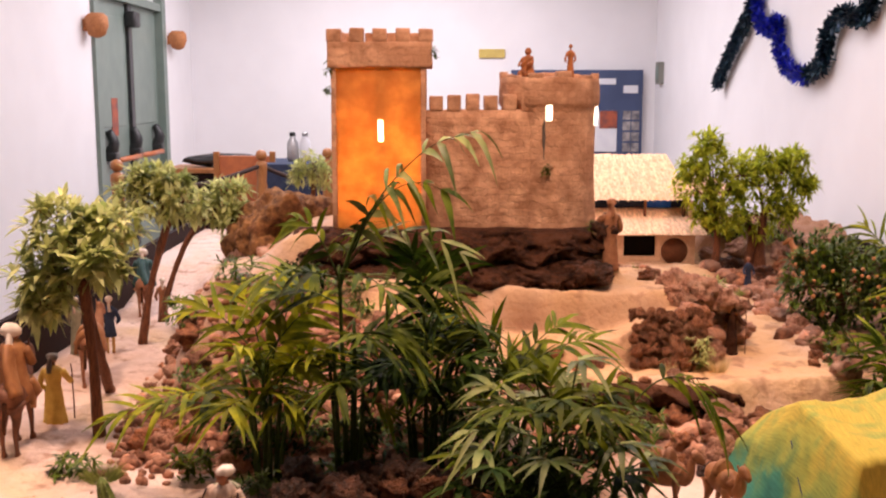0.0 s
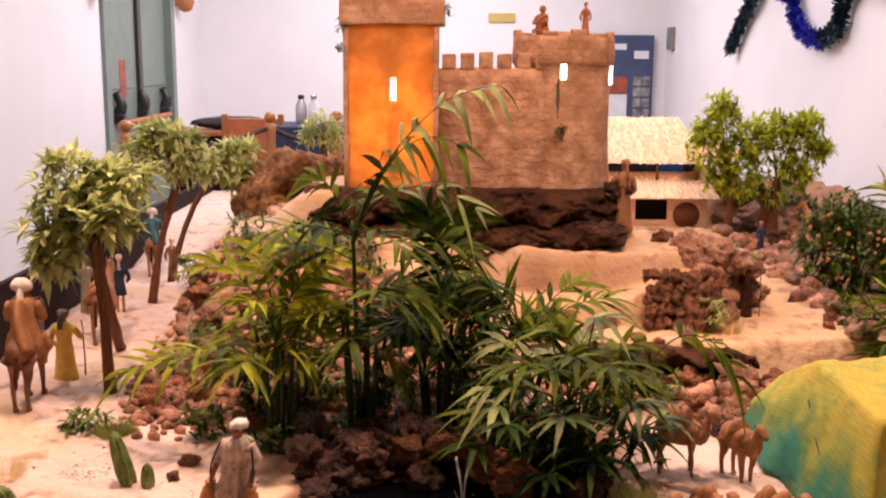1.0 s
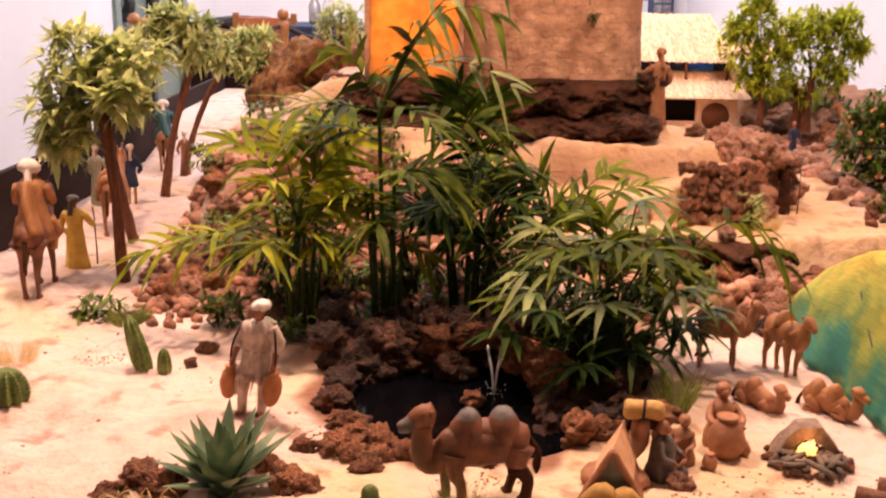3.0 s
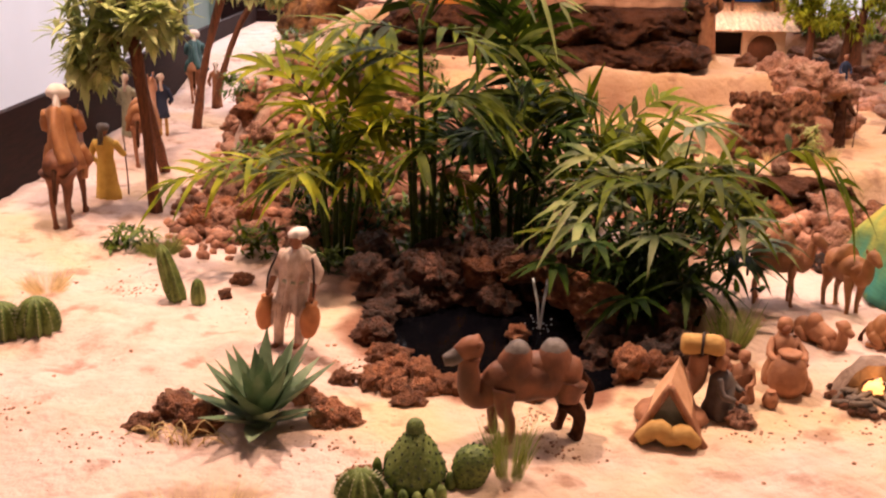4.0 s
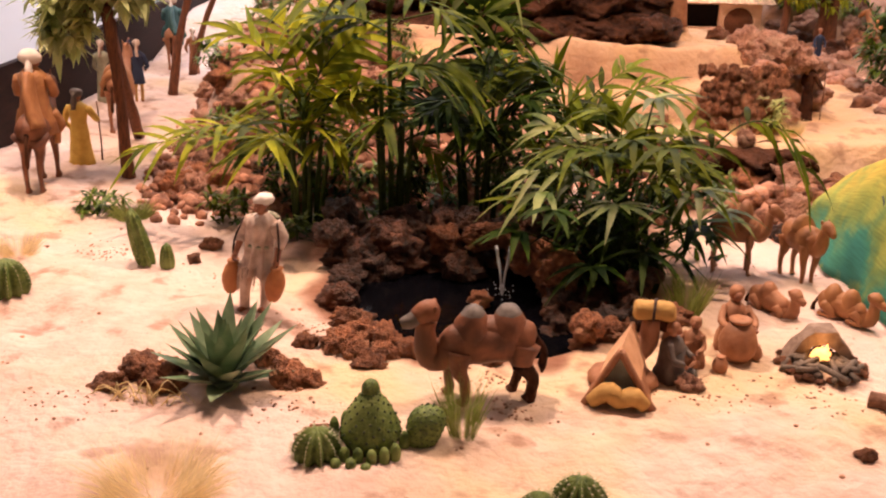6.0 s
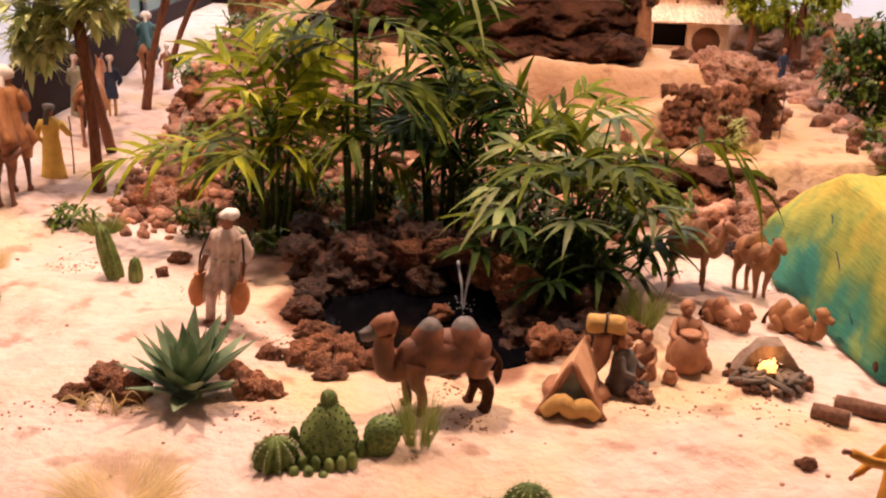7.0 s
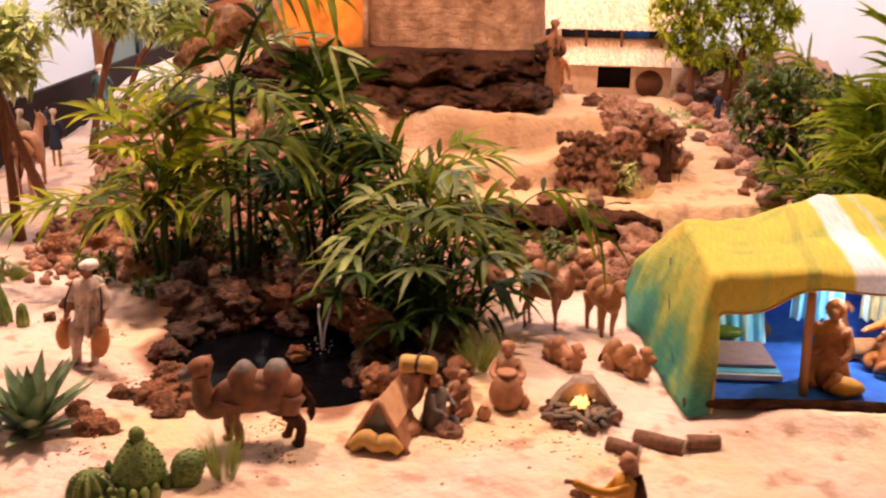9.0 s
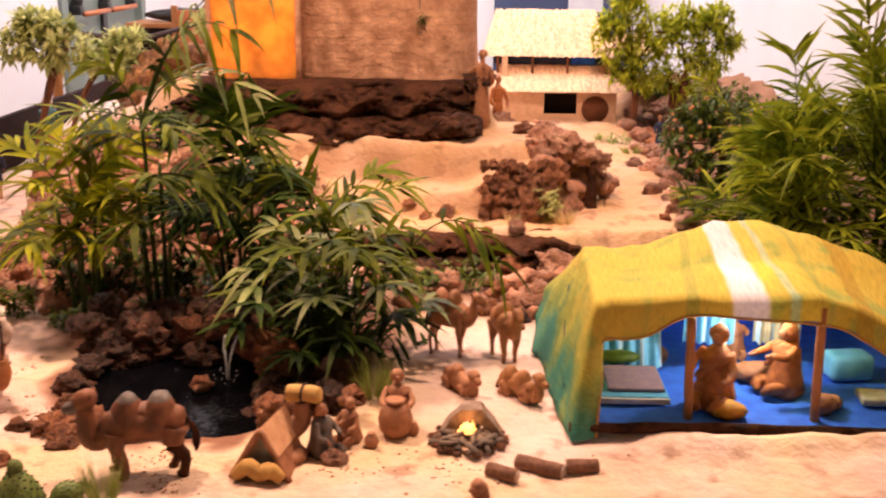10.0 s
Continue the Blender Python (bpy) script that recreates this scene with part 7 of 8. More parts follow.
def camel(label, x, y, turn, S, mat, humps=2, sit=False, tips="camel_grey"):
    """A shaggy clay camel, S high at its humps, that faces its +y, with a thick hanging neck."""
    mats = [M[mat], M[tips], M["cork"]]
    bm = bmesh.new()
    dz = -0.36 if sit else 0.0
    tube(bm, [(0, -0.46, 0.62 + dz, 0.09), (0, -0.36, 0.63 + dz, 0.18), (0, -0.12, 0.61 + dz, 0.195), (0, 0.14, 0.60 + dz, 0.20), (0, 0.33, 0.58 + dz, 0.17), (0, 0.44, 0.55 + dz, 0.10)], 16, 18, 0, 1.1)
    for yy in ((-0.20, 0.15) if humps == 2 else (-0.05,)):
        lathe(bm, [(0.17, -0.14), (0.195, -0.04), (0.188, 0.05), (0.165, 0.13), (0.13, 0.20), (0.085, 0.255), (0.03, 0.285)], 18, (0, yy, 0.70 + dz), 0, 0, 7, 0, 0.98)
    tube(bm, [(0, -0.40, 0.66 + dz, 0.12), (0, -0.02, 0.72 + dz, 0.15), (0, 0.34, 0.64 + dz, 0.12)], 12, 8)
    tube(bm, [(0, 0.34, 0.54 + dz, 0.16), (0, 0.47, 0.46 + dz, 0.145), (0, 0.57, 0.50 + dz, 0.125), (0, 0.60, 0.66 + dz, 0.105), (0, 0.60, 0.84 + dz, 0.10)], 14, 16)
    tube(bm, [(0, 0.50, 0.90 + dz, 0.07), (0, 0.58, 0.93 + dz, 0.125), (0, 0.68, 0.87 + dz, 0.10)], 12, 8)
    tube(bm, [(0, 0.67, 0.875 + dz, 0.09), (0, 0.77, 0.83 + dz, 0.075), (0, 0.83, 0.81 + dz, 0.05)], 12, 6, 1)
    for s in (-1, 1):
        ball(bm, (0.09 * s, 0.52, 0.99 + dz), (0.02, 0.03, 0.04), 1)
        if sit:
            tube(bm, [(0.14 * s, -0.3, 0.26, 0.12), (0.20 * s, -0.08, 0.08, 0.075), (0.17 * s, -0.36, 0.05, 0.05)], 9, 8)
            tube(bm, [(0.13 * s, 0.28, 0.24, 0.10), (0.17 * s, 0.44, 0.07, 0.06), (0.15 * s, 0.2, 0.05, 0.045)], 9, 8)
        else:
            tube(bm, [(0.10 * s, -0.35, 0.60, 0.15), (0.11 * s, -0.32, 0.40, 0.105)], 10, 6)
            tube(bm, [(0.11 * s, -0.32, 0.41, 0.10), (0.11 * s, -0.40 + 0.05 * s, 0.24, 0.06), (0.11 * s, -0.37 + 0.06 * s, 0.07, 0.048), (0.11 * s, -0.34 + 0.06 * s, 0.0, 0.072)], 10, 10, 2 if mat == "camel" else 0)
            tube(bm, [(0.10 * s, 0.28, 0.56, 0.13), (0.11 * s, 0.29, 0.38, 0.09), (0.11 * s, 0.28 + 0.06 * s, 0.22, 0.06), (0.11 * s, 0.27 + 0.06 * s, 0.07, 0.048), (0.11 * s, 0.31 + 0.06 * s, 0.0, 0.072)], 10, 14)
    tube(bm, [(0, -0.47, 0.66 + dz, 0.035), (0, -0.56, 0.50 + dz, 0.028), (0, -0.57, 0.34 + dz, 0.045), (0, -0.55, 0.26 + dz, 0.01)], 8, 8, 2)
    for v in bm.verts:
        q = v.co * 7
        v.co = (v.co + Vector((noise.noise(q), noise.noise(q + Vector((9, 0, 0))), noise.noise(q + Vector((0, 9, 0))))) * 0.022 + Vector((0, 0, 0.012 * noise.noise(v.co * 22)))) * S
        v.co.z = max(v.co.z, 0)
    for f in bm.faces:
        if f.material_index == 0 and f.calc_center_median().z > (0.90 + dz) * S and f.calc_center_median().y < 0.4 * S:
            f.material_index = 1
    return thing("animal_figurine", label, "figurine", pose(x, y, hz(x, y) - 0.002, 0, 0, turn), bm, mats, group="animal figurines")


def saddled_camel(x, y, turn):
    """The kneeling camel seen with its tall tent-shaped saddle: cloth panels, a bolster, and a bundle on the neck."""
    bm = bmesh.new()
    mats = [M[k] for k in ("clay", "peach", "greygreen", "saddle", "cork", "rope")]
    L, R, T = Vector((-0.052, 0, 0)), Vector((0.050, 0, 0)), Vector((-0.002, 0.014, 0.086))
    l2, r2, t2 = Vector((-0.034, 0.095, 0)), Vector((0.056, 0.095, 0)), Vector((0.020, 0.10, 0.092))
    mid = Vector((0.0, 0.012, 0.030))
    ins = [p.lerp(mid, 0.24) for p in (L, R, T)]
    deep = [p + Vector((0, 0.010, 0)) for p in ins]
    for (a, b, c, d), m in (((L, R, ins[1], ins[0]), 0), ((R, T, ins[2], ins[1]), 0), ((T, L, ins[0], ins[2]), 0),
                            ((ins[0], ins[1], deep[1], deep[0]), 0), ((ins[1], ins[2], deep[2], deep[1]), 0), ((ins[2], ins[0], deep[0], deep[2]), 0)):
        bm.faces.new([bm.verts.new(p) for p in (a, b, c, d)]).material_index = m
    bm.faces.new([bm.verts.new(p) for p in deep]).material_index = 2
    for lo, lo2 in ((L, l2), (R, r2)):
        m1, m2 = lo.lerp(T, 0.45), lo2.lerp(t2, 0.45)
        bm.faces.new([bm.verts.new(p) for p in (lo, m1, m2, lo2)]).material_index = 0
        e = Vector((0.003 if lo.x > 0 else -0.003, -0.002, 0.002))
        bm.faces.new([bm.verts.new(p) for p in (m1 + e, T + Vector((0, -0.002, 0.003)), t2 + Vector((0, 0, 0.003)), m2 + e)]).material_index = 1
        bm.faces.new([bm.verts.new(p) for p in (m1, m1 + e, m2 + e, m2)]).material_index = 1
    bm.faces.new([bm.verts.new(p) for p in (l2, t2, r2)]).material_index = 0
    tube(bm, [(*L, 0.006), (*L.lerp(T, 0.5), 0.005), (*T, 0.005)], 7, 6)
    tube(bm, [(*R, 0.006), (*R.lerp(T, 0.5), 0.005), (*T, 0.005)], 7, 6)
    tube(bm, [(-0.040, -0.006, 0.010, 0.010), (-0.018, -0.008, 0.030, 0.014), (0.0, -0.010, 0.018, 0.014), (0.020, -0.008, 0.024, 0.014), (0.038, -0.006, 0.009, 0.010)], 10, 14, 3, 1, 0.15)
    tube(bm, [(0.024, 0.10, 0.045, 0.022), (0.046, 0.112, 0.06, 0.017), (0.048, 0.110, 0.098, 0.014)], 10, 8)
    tube(bm, [(0.040, 0.115, 0.094, 0.015), (0.060, 0.118, 0.092, 0.014), (0.082, 0.112, 0.080, 0.009)], 10, 6, 4)
    tube(bm, [(0.020, 0.108, 0.112, 0.010), (0.026, 0.108, 0.112, 0.0165), (0.050, 0.108, 0.113, 0.0150), (0.076, 0.108, 0.111, 0.0165), (0.083, 0.108, 0.111, 0.010)], 14, 16, 3, 0.95, 0.22)
    tube(bm, [(0.052 + 0.003 * math.cos(a), 0.108 + 0.0175 * math.cos(a), 0.113 + 0.0165 * math.sin(a), 0.0022) for a in np.linspace(0, 2 * math.pi, 13)], 5, 0, 5)
    ball(bm, (0.01, 0.075, 0.012), (0.055, 0.05, 0.02), 2, 0, 0.1)
    for v in bm.verts:
        v.co += Vector((noise.noise(v.co * 60), noise.noise(v.co * 60 + Vector((4, 0, 0))), 0)) * 0.0012
    return thing("animal_figurine", "kneeling camel figurine with a tent-shaped saddle and yellow bundle", "figurine", pose(x, y, hz(x, y) - 0.003, 0, 0, turn), bm, mats, group="animal figurines")


def water_carrier(x, y, turn, H):
    """A striding clay water carrier in a torn tunic, two jugs slung from his arms."""
    mats = [M[k] for k in ("cream", "skin", "white_cloth", "cream", "terracotta", "rope", "greygreen")]
    bm = bmesh.new()
    rnd = random.Random(17)
    for s, fy in ((-1, -0.05), (1, 0.06)):
        tube(bm, [(0.055 * s, 0, 0.46, 0.075), (0.075 * s, fy, 0.26, 0.055), (0.08 * s, fy * 0.6, 0.06, 0.042), (0.08 * s, fy * 0.6, 0.02, 0.04)], 10, 8, 0, 1, 0.3)
        tube(bm, [(0.08 * s, fy * 0.6 - 0.02, 0.022, 0.03), (0.085 * s, fy * 0.6 + 0.07, 0.018, 0.026)], 8, 3, 1)
    lathe(bm, [(0.160, 0.34), (0.145, 0.38), (0.138, 0.42), (0.122, 0.48), (0.112, 0.54), (0.114, 0.59), (0.12, 0.64), (0.145, 0.74), (0.13, 0.80), (0.05, 0.85)], 40, (0, 0, 0), 0, 0.30, 9, 0.4, 0.72)
    for v in bm.verts:
        if v.co.z > 0.33:
            q = Vector((v.co.x * 16, v.co.y * 16, v.co.z * 4))
            v.co += Vector((v.co.x, v.co.y, 0)) * 0.30 * noise.noise(q) - Vector((0, 0, 0.05 * abs(noise.noise(q * 2)) * (v.co.z < 0.4)))
    tube(bm, [(0.112 * math.cos(a), 0.080 * math.sin(a), 0.575, 0.014) for a in np.linspace(0, 2 * math.pi, 17)], 7, 0, 6)
    for k in range(17):
        a = 2 * math.pi * k / 17
        p = Vector((0.15 * math.cos(a), 0.11 * math.sin(a), 0.40))
        blade(bm, p, Vector((0.12 * math.cos(a), 0.10 * math.sin(a), -1)), Vector((-math.sin(a), math.cos(a), 0)), rnd.uniform(0.10, 0.24), 0.075, 0.0, 0, 4, 0.3, (1.0, 0.9, 0.7, 0.4))
    tube(bm, [(-0.12, -0.05, 0.80, 0.03), (0, -0.07, 0.82, 0.035), (0.14, -0.04, 0.79, 0.03)], 9, 8, 6, 0.6)
    tube(bm, [(0, 0, 0.82, 0.045), (0.01, 0.015, 0.88, 0.042)], 9, 3, 1)
    ball(bm, (0.015, 0.025, 0.915), (0.054, 0.062, 0.066), 3, 1)
    ball(bm, (0.02, 0.09, 0.90), (0.012, 0.018, 0.014), 1, 1)
    ball(bm, (0.012, -0.005, 0.955), (0.085, 0.088, 0.052), 3, 2, 0.18, 3.0, 4.0)
    for s in (-1, 1):
        tube(bm, [(0.12 * s, 0, 0.775, 0.058), (0.20 * s, -0.02, 0.66, 0.055), (0.20 * s, 0.02, 0.58, 0.045)], 10, 8, 3, 1, 0.25)
        tube(bm, [(0.20 * s, 0.01, 0.60, 0.030), (0.215 * s, 0.05, 0.48, 0.026)], 8, 4, 1)
        ball(bm, (0.215 * s, 0.055, 0.465), 0.030, 2, 1)
        tube(bm, [(0.17 * s, 0.03, 0.79, 0.010), (0.23 * s, 0.06, 0.6, 0.009), (0.225 * s, 0.055, 0.40, 0.009)], 6, 6, 5)
        lathe(bm, [(0.035, -0.26), (0.06, -0.23), (0.085, -0.15), (0.088, -0.10), (0.07, -0.03), (0.045, 0.0), (0.055, 0.03), (0.04, 0.03)], 18, (0.225 * s, 0.055, 0.40), 4)
    for v in bm.verts:
        v.co = Vector(((v.co.x * 0.9 - 0.14 * v.co.z) * H, v.co.y * H, v.co.z * H))
    return thing("figurine", "water carrier figurine in a ragged cream tunic with two amber jugs", "figurine", pose(x, y, hz(x, y) - 0.002, 0, 0, turn), bm, mats, group="clay figurines")


# round the pond and the fire
water_carrier(-0.424, 1.838, 158, 0.215)
camel("brown two-humped camel figurine standing on the sand", -0.022, 1.54, 100, 0.150, "camel", 2)
saddled_camel(0.172, 1.528, -4)
beast("small reddish camel figurine standing near the tent", 0.470, 2.125, -112, 0.138, "clay", 2, slim=0.66)
beast("small tan camel figurine standing near the tent", 0.592, 2.10, -160, 0.132, "camel_light", 1, slim=0.7)
camel("small resting camel figurine of brown clay", 0.494, 1.935, -145, 0.090, "clay", 1, True, "clay")
camel("small resting camel figurine of tan clay", 0.612, 1.90, -135, 0.094, "camel_light", 2, True, "camel_light")
figure("seated clay figurine of a cook bending over a pot", 0.384, 1.752, 184, 0.142, "clay", "clay", arms=((0.36, 0.38), (0.36, 0.38)), seated=True, cape="clay")
figure("seated clay figurine in a grey-green robe", 0.262, 1.625, -120, 0.125, "camel_grey", "clay", seated=True, arms=((0.25, 0.3), (0.25, 0.3)))
figure("small seated clay figurine beside the pond", 0.305, 1.675, 150, 0.105, "clay", "clay", seated=True, arms=((0.25, 0.3), (0.25, 0.3)))
figure("figurine in a mustard robe raising one arm", 0.530, 1.24, 100, 0.175, "mustard", "clay", arms=((0.62, 0.86), (0.3, 0.5)), cape="cork")
beast("small brown goat figurine on the sand", 0.66, 1.26, 100, 0.06, "clay", 0, "horse")
# caravan on the path
beast("figurine of a tan-cloaked rider on a brown horse", -1.07, 2.53, 8, 0.200, "camel", 0, "horse", rider=("camel_light", "white_cloth"))
figure("figurine of a yellow-robed walker with a dark staff", -1.055, 2.74, -10, 0.195, "yellow", "camel_grey", staff=True, arms=((0.05, 0.45), (0.2, 0.55)), wide=1.05)
beast("clay figurine of a brown donkey with a tan load", -1.09, 3.17, 6, 0.19, "clay", 0, "horse", load="camel_light")
figure("figurine in a dark blue tunic raising one arm", -1.13, 3.46, 15, 0.200, "saddle", "cream", "navy", arms=((0.25, 0.98), (0.1, 0.5)), legs=True)
beast("figurine of a teal-cloaked rider on a brown horse", -1.20, 4.12, 10, 0.165, "clay", 0, "horse", rider=("teal", "white_cloth"))
figure("small figurine in a brown robe with a white turban", -1.10, 4.02, 20, 0.17, "clay", "white_cloth")
figure("small clay figurine in a greenish cloak beside the board", -1.24, 3.45, 0, 0.2, "greygreen", "cream")
# terrace, castle and track
figure("tall clay figurine in a tan robe standing on the path", 0.54, 3.33, 10, 0.232, "clay", "clay", arms=((0.2, 0.7), (0.1, 0.5)))
figure("clay figurine in a brown robe standing on the path", 0.605, 3.95, 200, 0.21, "brown", "clay")
figure("shepherd figurine in a dark brown cloak with a staff", 0.875, 3.09, -60, 0.175, "cork", "clay", staff=True, arms=((0.1, 0.5), (0.25, 0.5)))
figure("small clay figurine sitting on the round tower", 0.285, 3.56, 150, 0.125, "brown", "brown", seated=True, z=1.459, arms=((0.3, 0.35), (0.25, 0.3)))
figure("small clay figurine standing on the round tower", 0.428, 3.56, 170, 0.11, "brown", "brown", z=1.459)
beast("small orange-brown donkey figurine by the trees", 1.56, 4.42, 30, 0.15, "camel_light", 0, "horse")
figure("small dark clay figurine under the trees", 1.30, 4.38, 180, 0.14, "navy", "clay")

# water jars
for x, y, r, lb in ((0.383, 1.708, 0.030, "big round terracotta cooking pot"), (0.345, 1.655, 0.012, "small terracotta jug on the sand"), (0.415, 1.715, 0.011, "small terracotta jug on the sand")):
    j = thing("clay_pot", lb, "pot", pose(x, y, hz(x, y) - 0.002), group="clay pots")
    part("body", lathe(bmesh.new(), [(r * 0.6, 0), (r * 0.95, r * 0.5), (r * 1.05, r * 1.1), (r * 0.85, r * 1.8), (r * 0.5, r * 2.2)], 16), M["clay"], j)
    part("rim", lathe(bmesh.new(), [(r * 0.5, r * 2.2), (r * 0.62, r * 2.3), (r * 0.62, r * 2.4), (r * 0.4, r * 2.42)], 14), M["clay"], j)

# camp fire
cfx, cfy = 0.515, 1.70
cz = hz(cfx, cfy)
fire = thing("camp_fire", "camp fire of grey sticks and stones with glowing embers", "camp fire", pose(cfx, cfy, cz))
rc = random.Random(12)
for i in range(24):
    a = 2 * math.pi * i / 24
    ob = new("stone", ROCKS["rock"][i % 7])
    ob.parent = fire
    r = rc.uniform(0.007, 0.013)
    ob.matrix_local = Matrix.Translation((0.062 * math.cos(a) * rc.uniform(0.85, 1.2), 0.055 * math.sin(a) * rc.uniform(0.8, 1.2) - 0.005, 0.004)) @ Matrix.Diagonal((r, r, r, 1))
for i in range(34):
    a = rc.uniform(0, 3.14)
    c = Vector((rc.uniform(-0.05, 0.045), rc.uniform(-0.055, 0.02), rc.uniform(0.006, 0.018)))
    d = Vector((math.cos(a), math.sin(a), rc.uniform(-0.1, 0.15))) * rc.uniform(0.014, 0.030)
    part("stick", tube(bmesh.new(), [(*(c - d), 0.0048), (*c, 0.0052), (*(c + d), 0.0046)], 7, 3, 0, 1, 0.2), M["embers"], fire)
part("embers", ball(bmesh.new(), (0.0, 0.0, 0.022), (0.015, 0.012, 0.009), 3, 0, 0.5, 3.0), M["glow_fire"], fire, "glowing orange embers")
for i in range(3):
    tx = -0.010 + 0.008 * i
    part("flame", tube(bmesh.new(), [(tx, 0.004, 0.02, 0.005), (tx + 0.002, 0.004, 0.027, 0.0035), (tx + 0.003, 0.004, 0.032 + 0.003 * (i % 3), 0.0006)], 6, 4), M["glow_fire"], fire, "small orange flame")
bm = bmesh.new()
prof = [(-0.052, 0.0), (-0.030, 0.036), (-0.010, 0.056), (0.022, 0.058), (0.046, 0.030), (0.068, 0.0), (0.046, 0.0), (0.026, 0.026), (0.008, 0.036), (-0.010, 0.030), (-0.028, 0.0)]
f_ = bm.faces.new([bm.verts.new((px_, 0.012, pz_)) for px_, pz_ in prof])
ex = bmesh.ops.extrude_face_region(bm, geom=[f_])
for v in ex["geom"]:
    if isinstance(v, bmesh.types.BMVert):
        v.co.y += 0.034
rough_up(bm, 0.004, 3, 1.0, 40)
part("hearth_stone", bm, M["grey_stone"], fire, "grey-brown arched hearth slab", smooth=False)
lamp("fire_light", "POINT", pose(cfx, cfy - 0.01, cz + 0.05), 0.06, (1.0, 0.45, 0.14), 0.015)
for x, y, a, ln, r in ((0.575, 1.565, -28, 0.055, 0.0125), (0.64, 1.603, -26, 0.085, 0.0135), (0.712, 1.60, 4, 0.055, 0.0125)):
    lg = thing("log", "short cut log with rough bark lying on the sand", "log", pose(x, y, hz(x, y) + r * 0.8, 0, 0, a), group="cut logs")
    part("bark", tube(bmesh.new(), [(-ln / 2, 0, 0, r), (0, 0, 0, r * 1.03), (ln / 2, 0, 0, r * 0.97)], 14, 8, 0, 1, 0.12), M["log"], lg)
    for s in (-1, 1):
        part("cut_face", lathe(bmesh.new(), [(r * 0.88, 0), (r * 0.86, 0.001)], 14), M["cream"], lg, "pale cut end").matrix_local = pose(s * (ln / 2 + (0.0002 if s > 0 else 0.0012)), 0, 0, 0, 90, 0)
rock(0.285, 1.592, 0.022, "rock_pink", label="pale grey-pink stone beside the kneeling camel", group="loose rocks")
rock(0.30, 1.60, 0.014, "rock_pink", label="small pale stone on the sand", group="loose rocks")

# ---- tent ----


def taut(pts, n):
    """Between straight lines and the smooth curve through pts."""
    p = np.array(pts, float)
    u = np.linspace(0, len(p) - 1, n + 1)
    line = np.stack([np.interp(u, range(len(p)), p[:, k]) for k in range(3)], 1)
    return [0.82 * a + 0.18 * b for a, b in zip(line, spline(pts, n))]


tent = thing("nomad_tent", "yellow and green striped cloth tent with an open front", "tent")
hem = [(0.748, 1.715, 0.525), (0.757, 1.75, 0.62), (0.757, 1.768, 0.692), (0.803, 1.768, 0.698), (0.844, 1.768, 0.708), (0.913, 1.768, 0.745), (1.025, 1.768, 0.741), (1.147, 1.768, 0.733), (1.21, 1.768, 0.715), (1.32, 1.765, 0.64), (1.41, 1.74, 0.525)]
eave = [(0.698, 1.70, 0.525), (0.720, 1.74, 0.65), (0.739, 1.775, 0.762), (0.80, 1.772, 0.765), (0.85, 1.772, 0.769), (0.911, 1.772, 0.777), (1.022, 1.772, 0.779), (1.147, 1.772, 0.780), (1.21, 1.772, 0.762), (1.33, 1.77, 0.70), (1.45, 1.74, 0.525)]
ridge = [(0.655, 2.14, 0.525), (0.70, 2.14, 0.655), (0.753, 2.14, 0.766), (0.837, 2.14, 0.769), (0.90, 2.14, 0.776), (0.96, 2.14, 0.800), (1.025, 2.14, 0.829), (1.126, 2.14, 0.833), (1.255, 2.14, 0.792), (1.40, 2.12, 0.744), (1.54, 2.1, 0.525)]
middle = [tuple((np.array(a) + np.array(b)) / 2 + np.array((0, 0, -0.006 if 2 < i < 9 else 0))) for i, (a, b) in enumerate(zip(eave, ridge))]
back = [(0.5 * a[0] + 0.5 * min(max(a[0], 0.7), 1.5), 2.38, 0.525 + (a[2] - 0.525) * 0.55) for a in ridge]
foot = [(b[0], 2.44, 0.524) for b in back]
cols = [taut(r, 90) for r in (hem, eave, middle, ridge, back, foot)]
bm = bmesh.new()
uvl = bm.loops.layers.uv.new("UVMap")
grid = []
for i in range(91):
    line = taut([c[i] for c in cols], 30)
    row = []
    for j, p in enumerate(line):
        k = 0.006 * noise.noise(Vector((p[0] * 11, p[1] * 11, p[2] * 11))) + 0.009 * (0.4 - abs(noise.noise(Vector((p[0] * 14 + p[1] * 9, p[1] * 5 - p[0] * 4, p[2] * 9)))))
        row.append(bm.verts.new((p[0] + k * (1 if i < 22 else 0.3), p[1], max(p[2] + k * (i >= 22), 0.522))))
    grid.append(row)
for i in range(90):
    for j in range(30):
        f = bm.faces.new((grid[i][j], grid[i + 1][j], grid[i + 1][j + 1], grid[i][j + 1]))
        for lp, (a, b) in zip(f.loops, ((i, j), (i + 1, j), (i + 1, j + 1), (i, j + 1))):
            lp[uvl].uv = (a / 90, b / 30)
cloth = part("canopy", bm, M["tent"], tent, "yellow, green and teal dyed cloth with a white stripe")
sol = cloth.modifiers.new("thickness", "SOLIDIFY")
sol.thickness = 0.003
part("hem", tube(bmesh.new(), [(*p, 0.0026) for p in hem], 6, 60), M["saddle"], tent, "yellow hem")
part("seam", tube(bmesh.new(), [(0.722, 2.08, 0.70, 0.0013), (0.708, 1.98, 0.645, 0.0013), (0.698, 1.84, 0.57, 0.0013)], 5, 12), M["navy"], tent, "dark sewn seam")
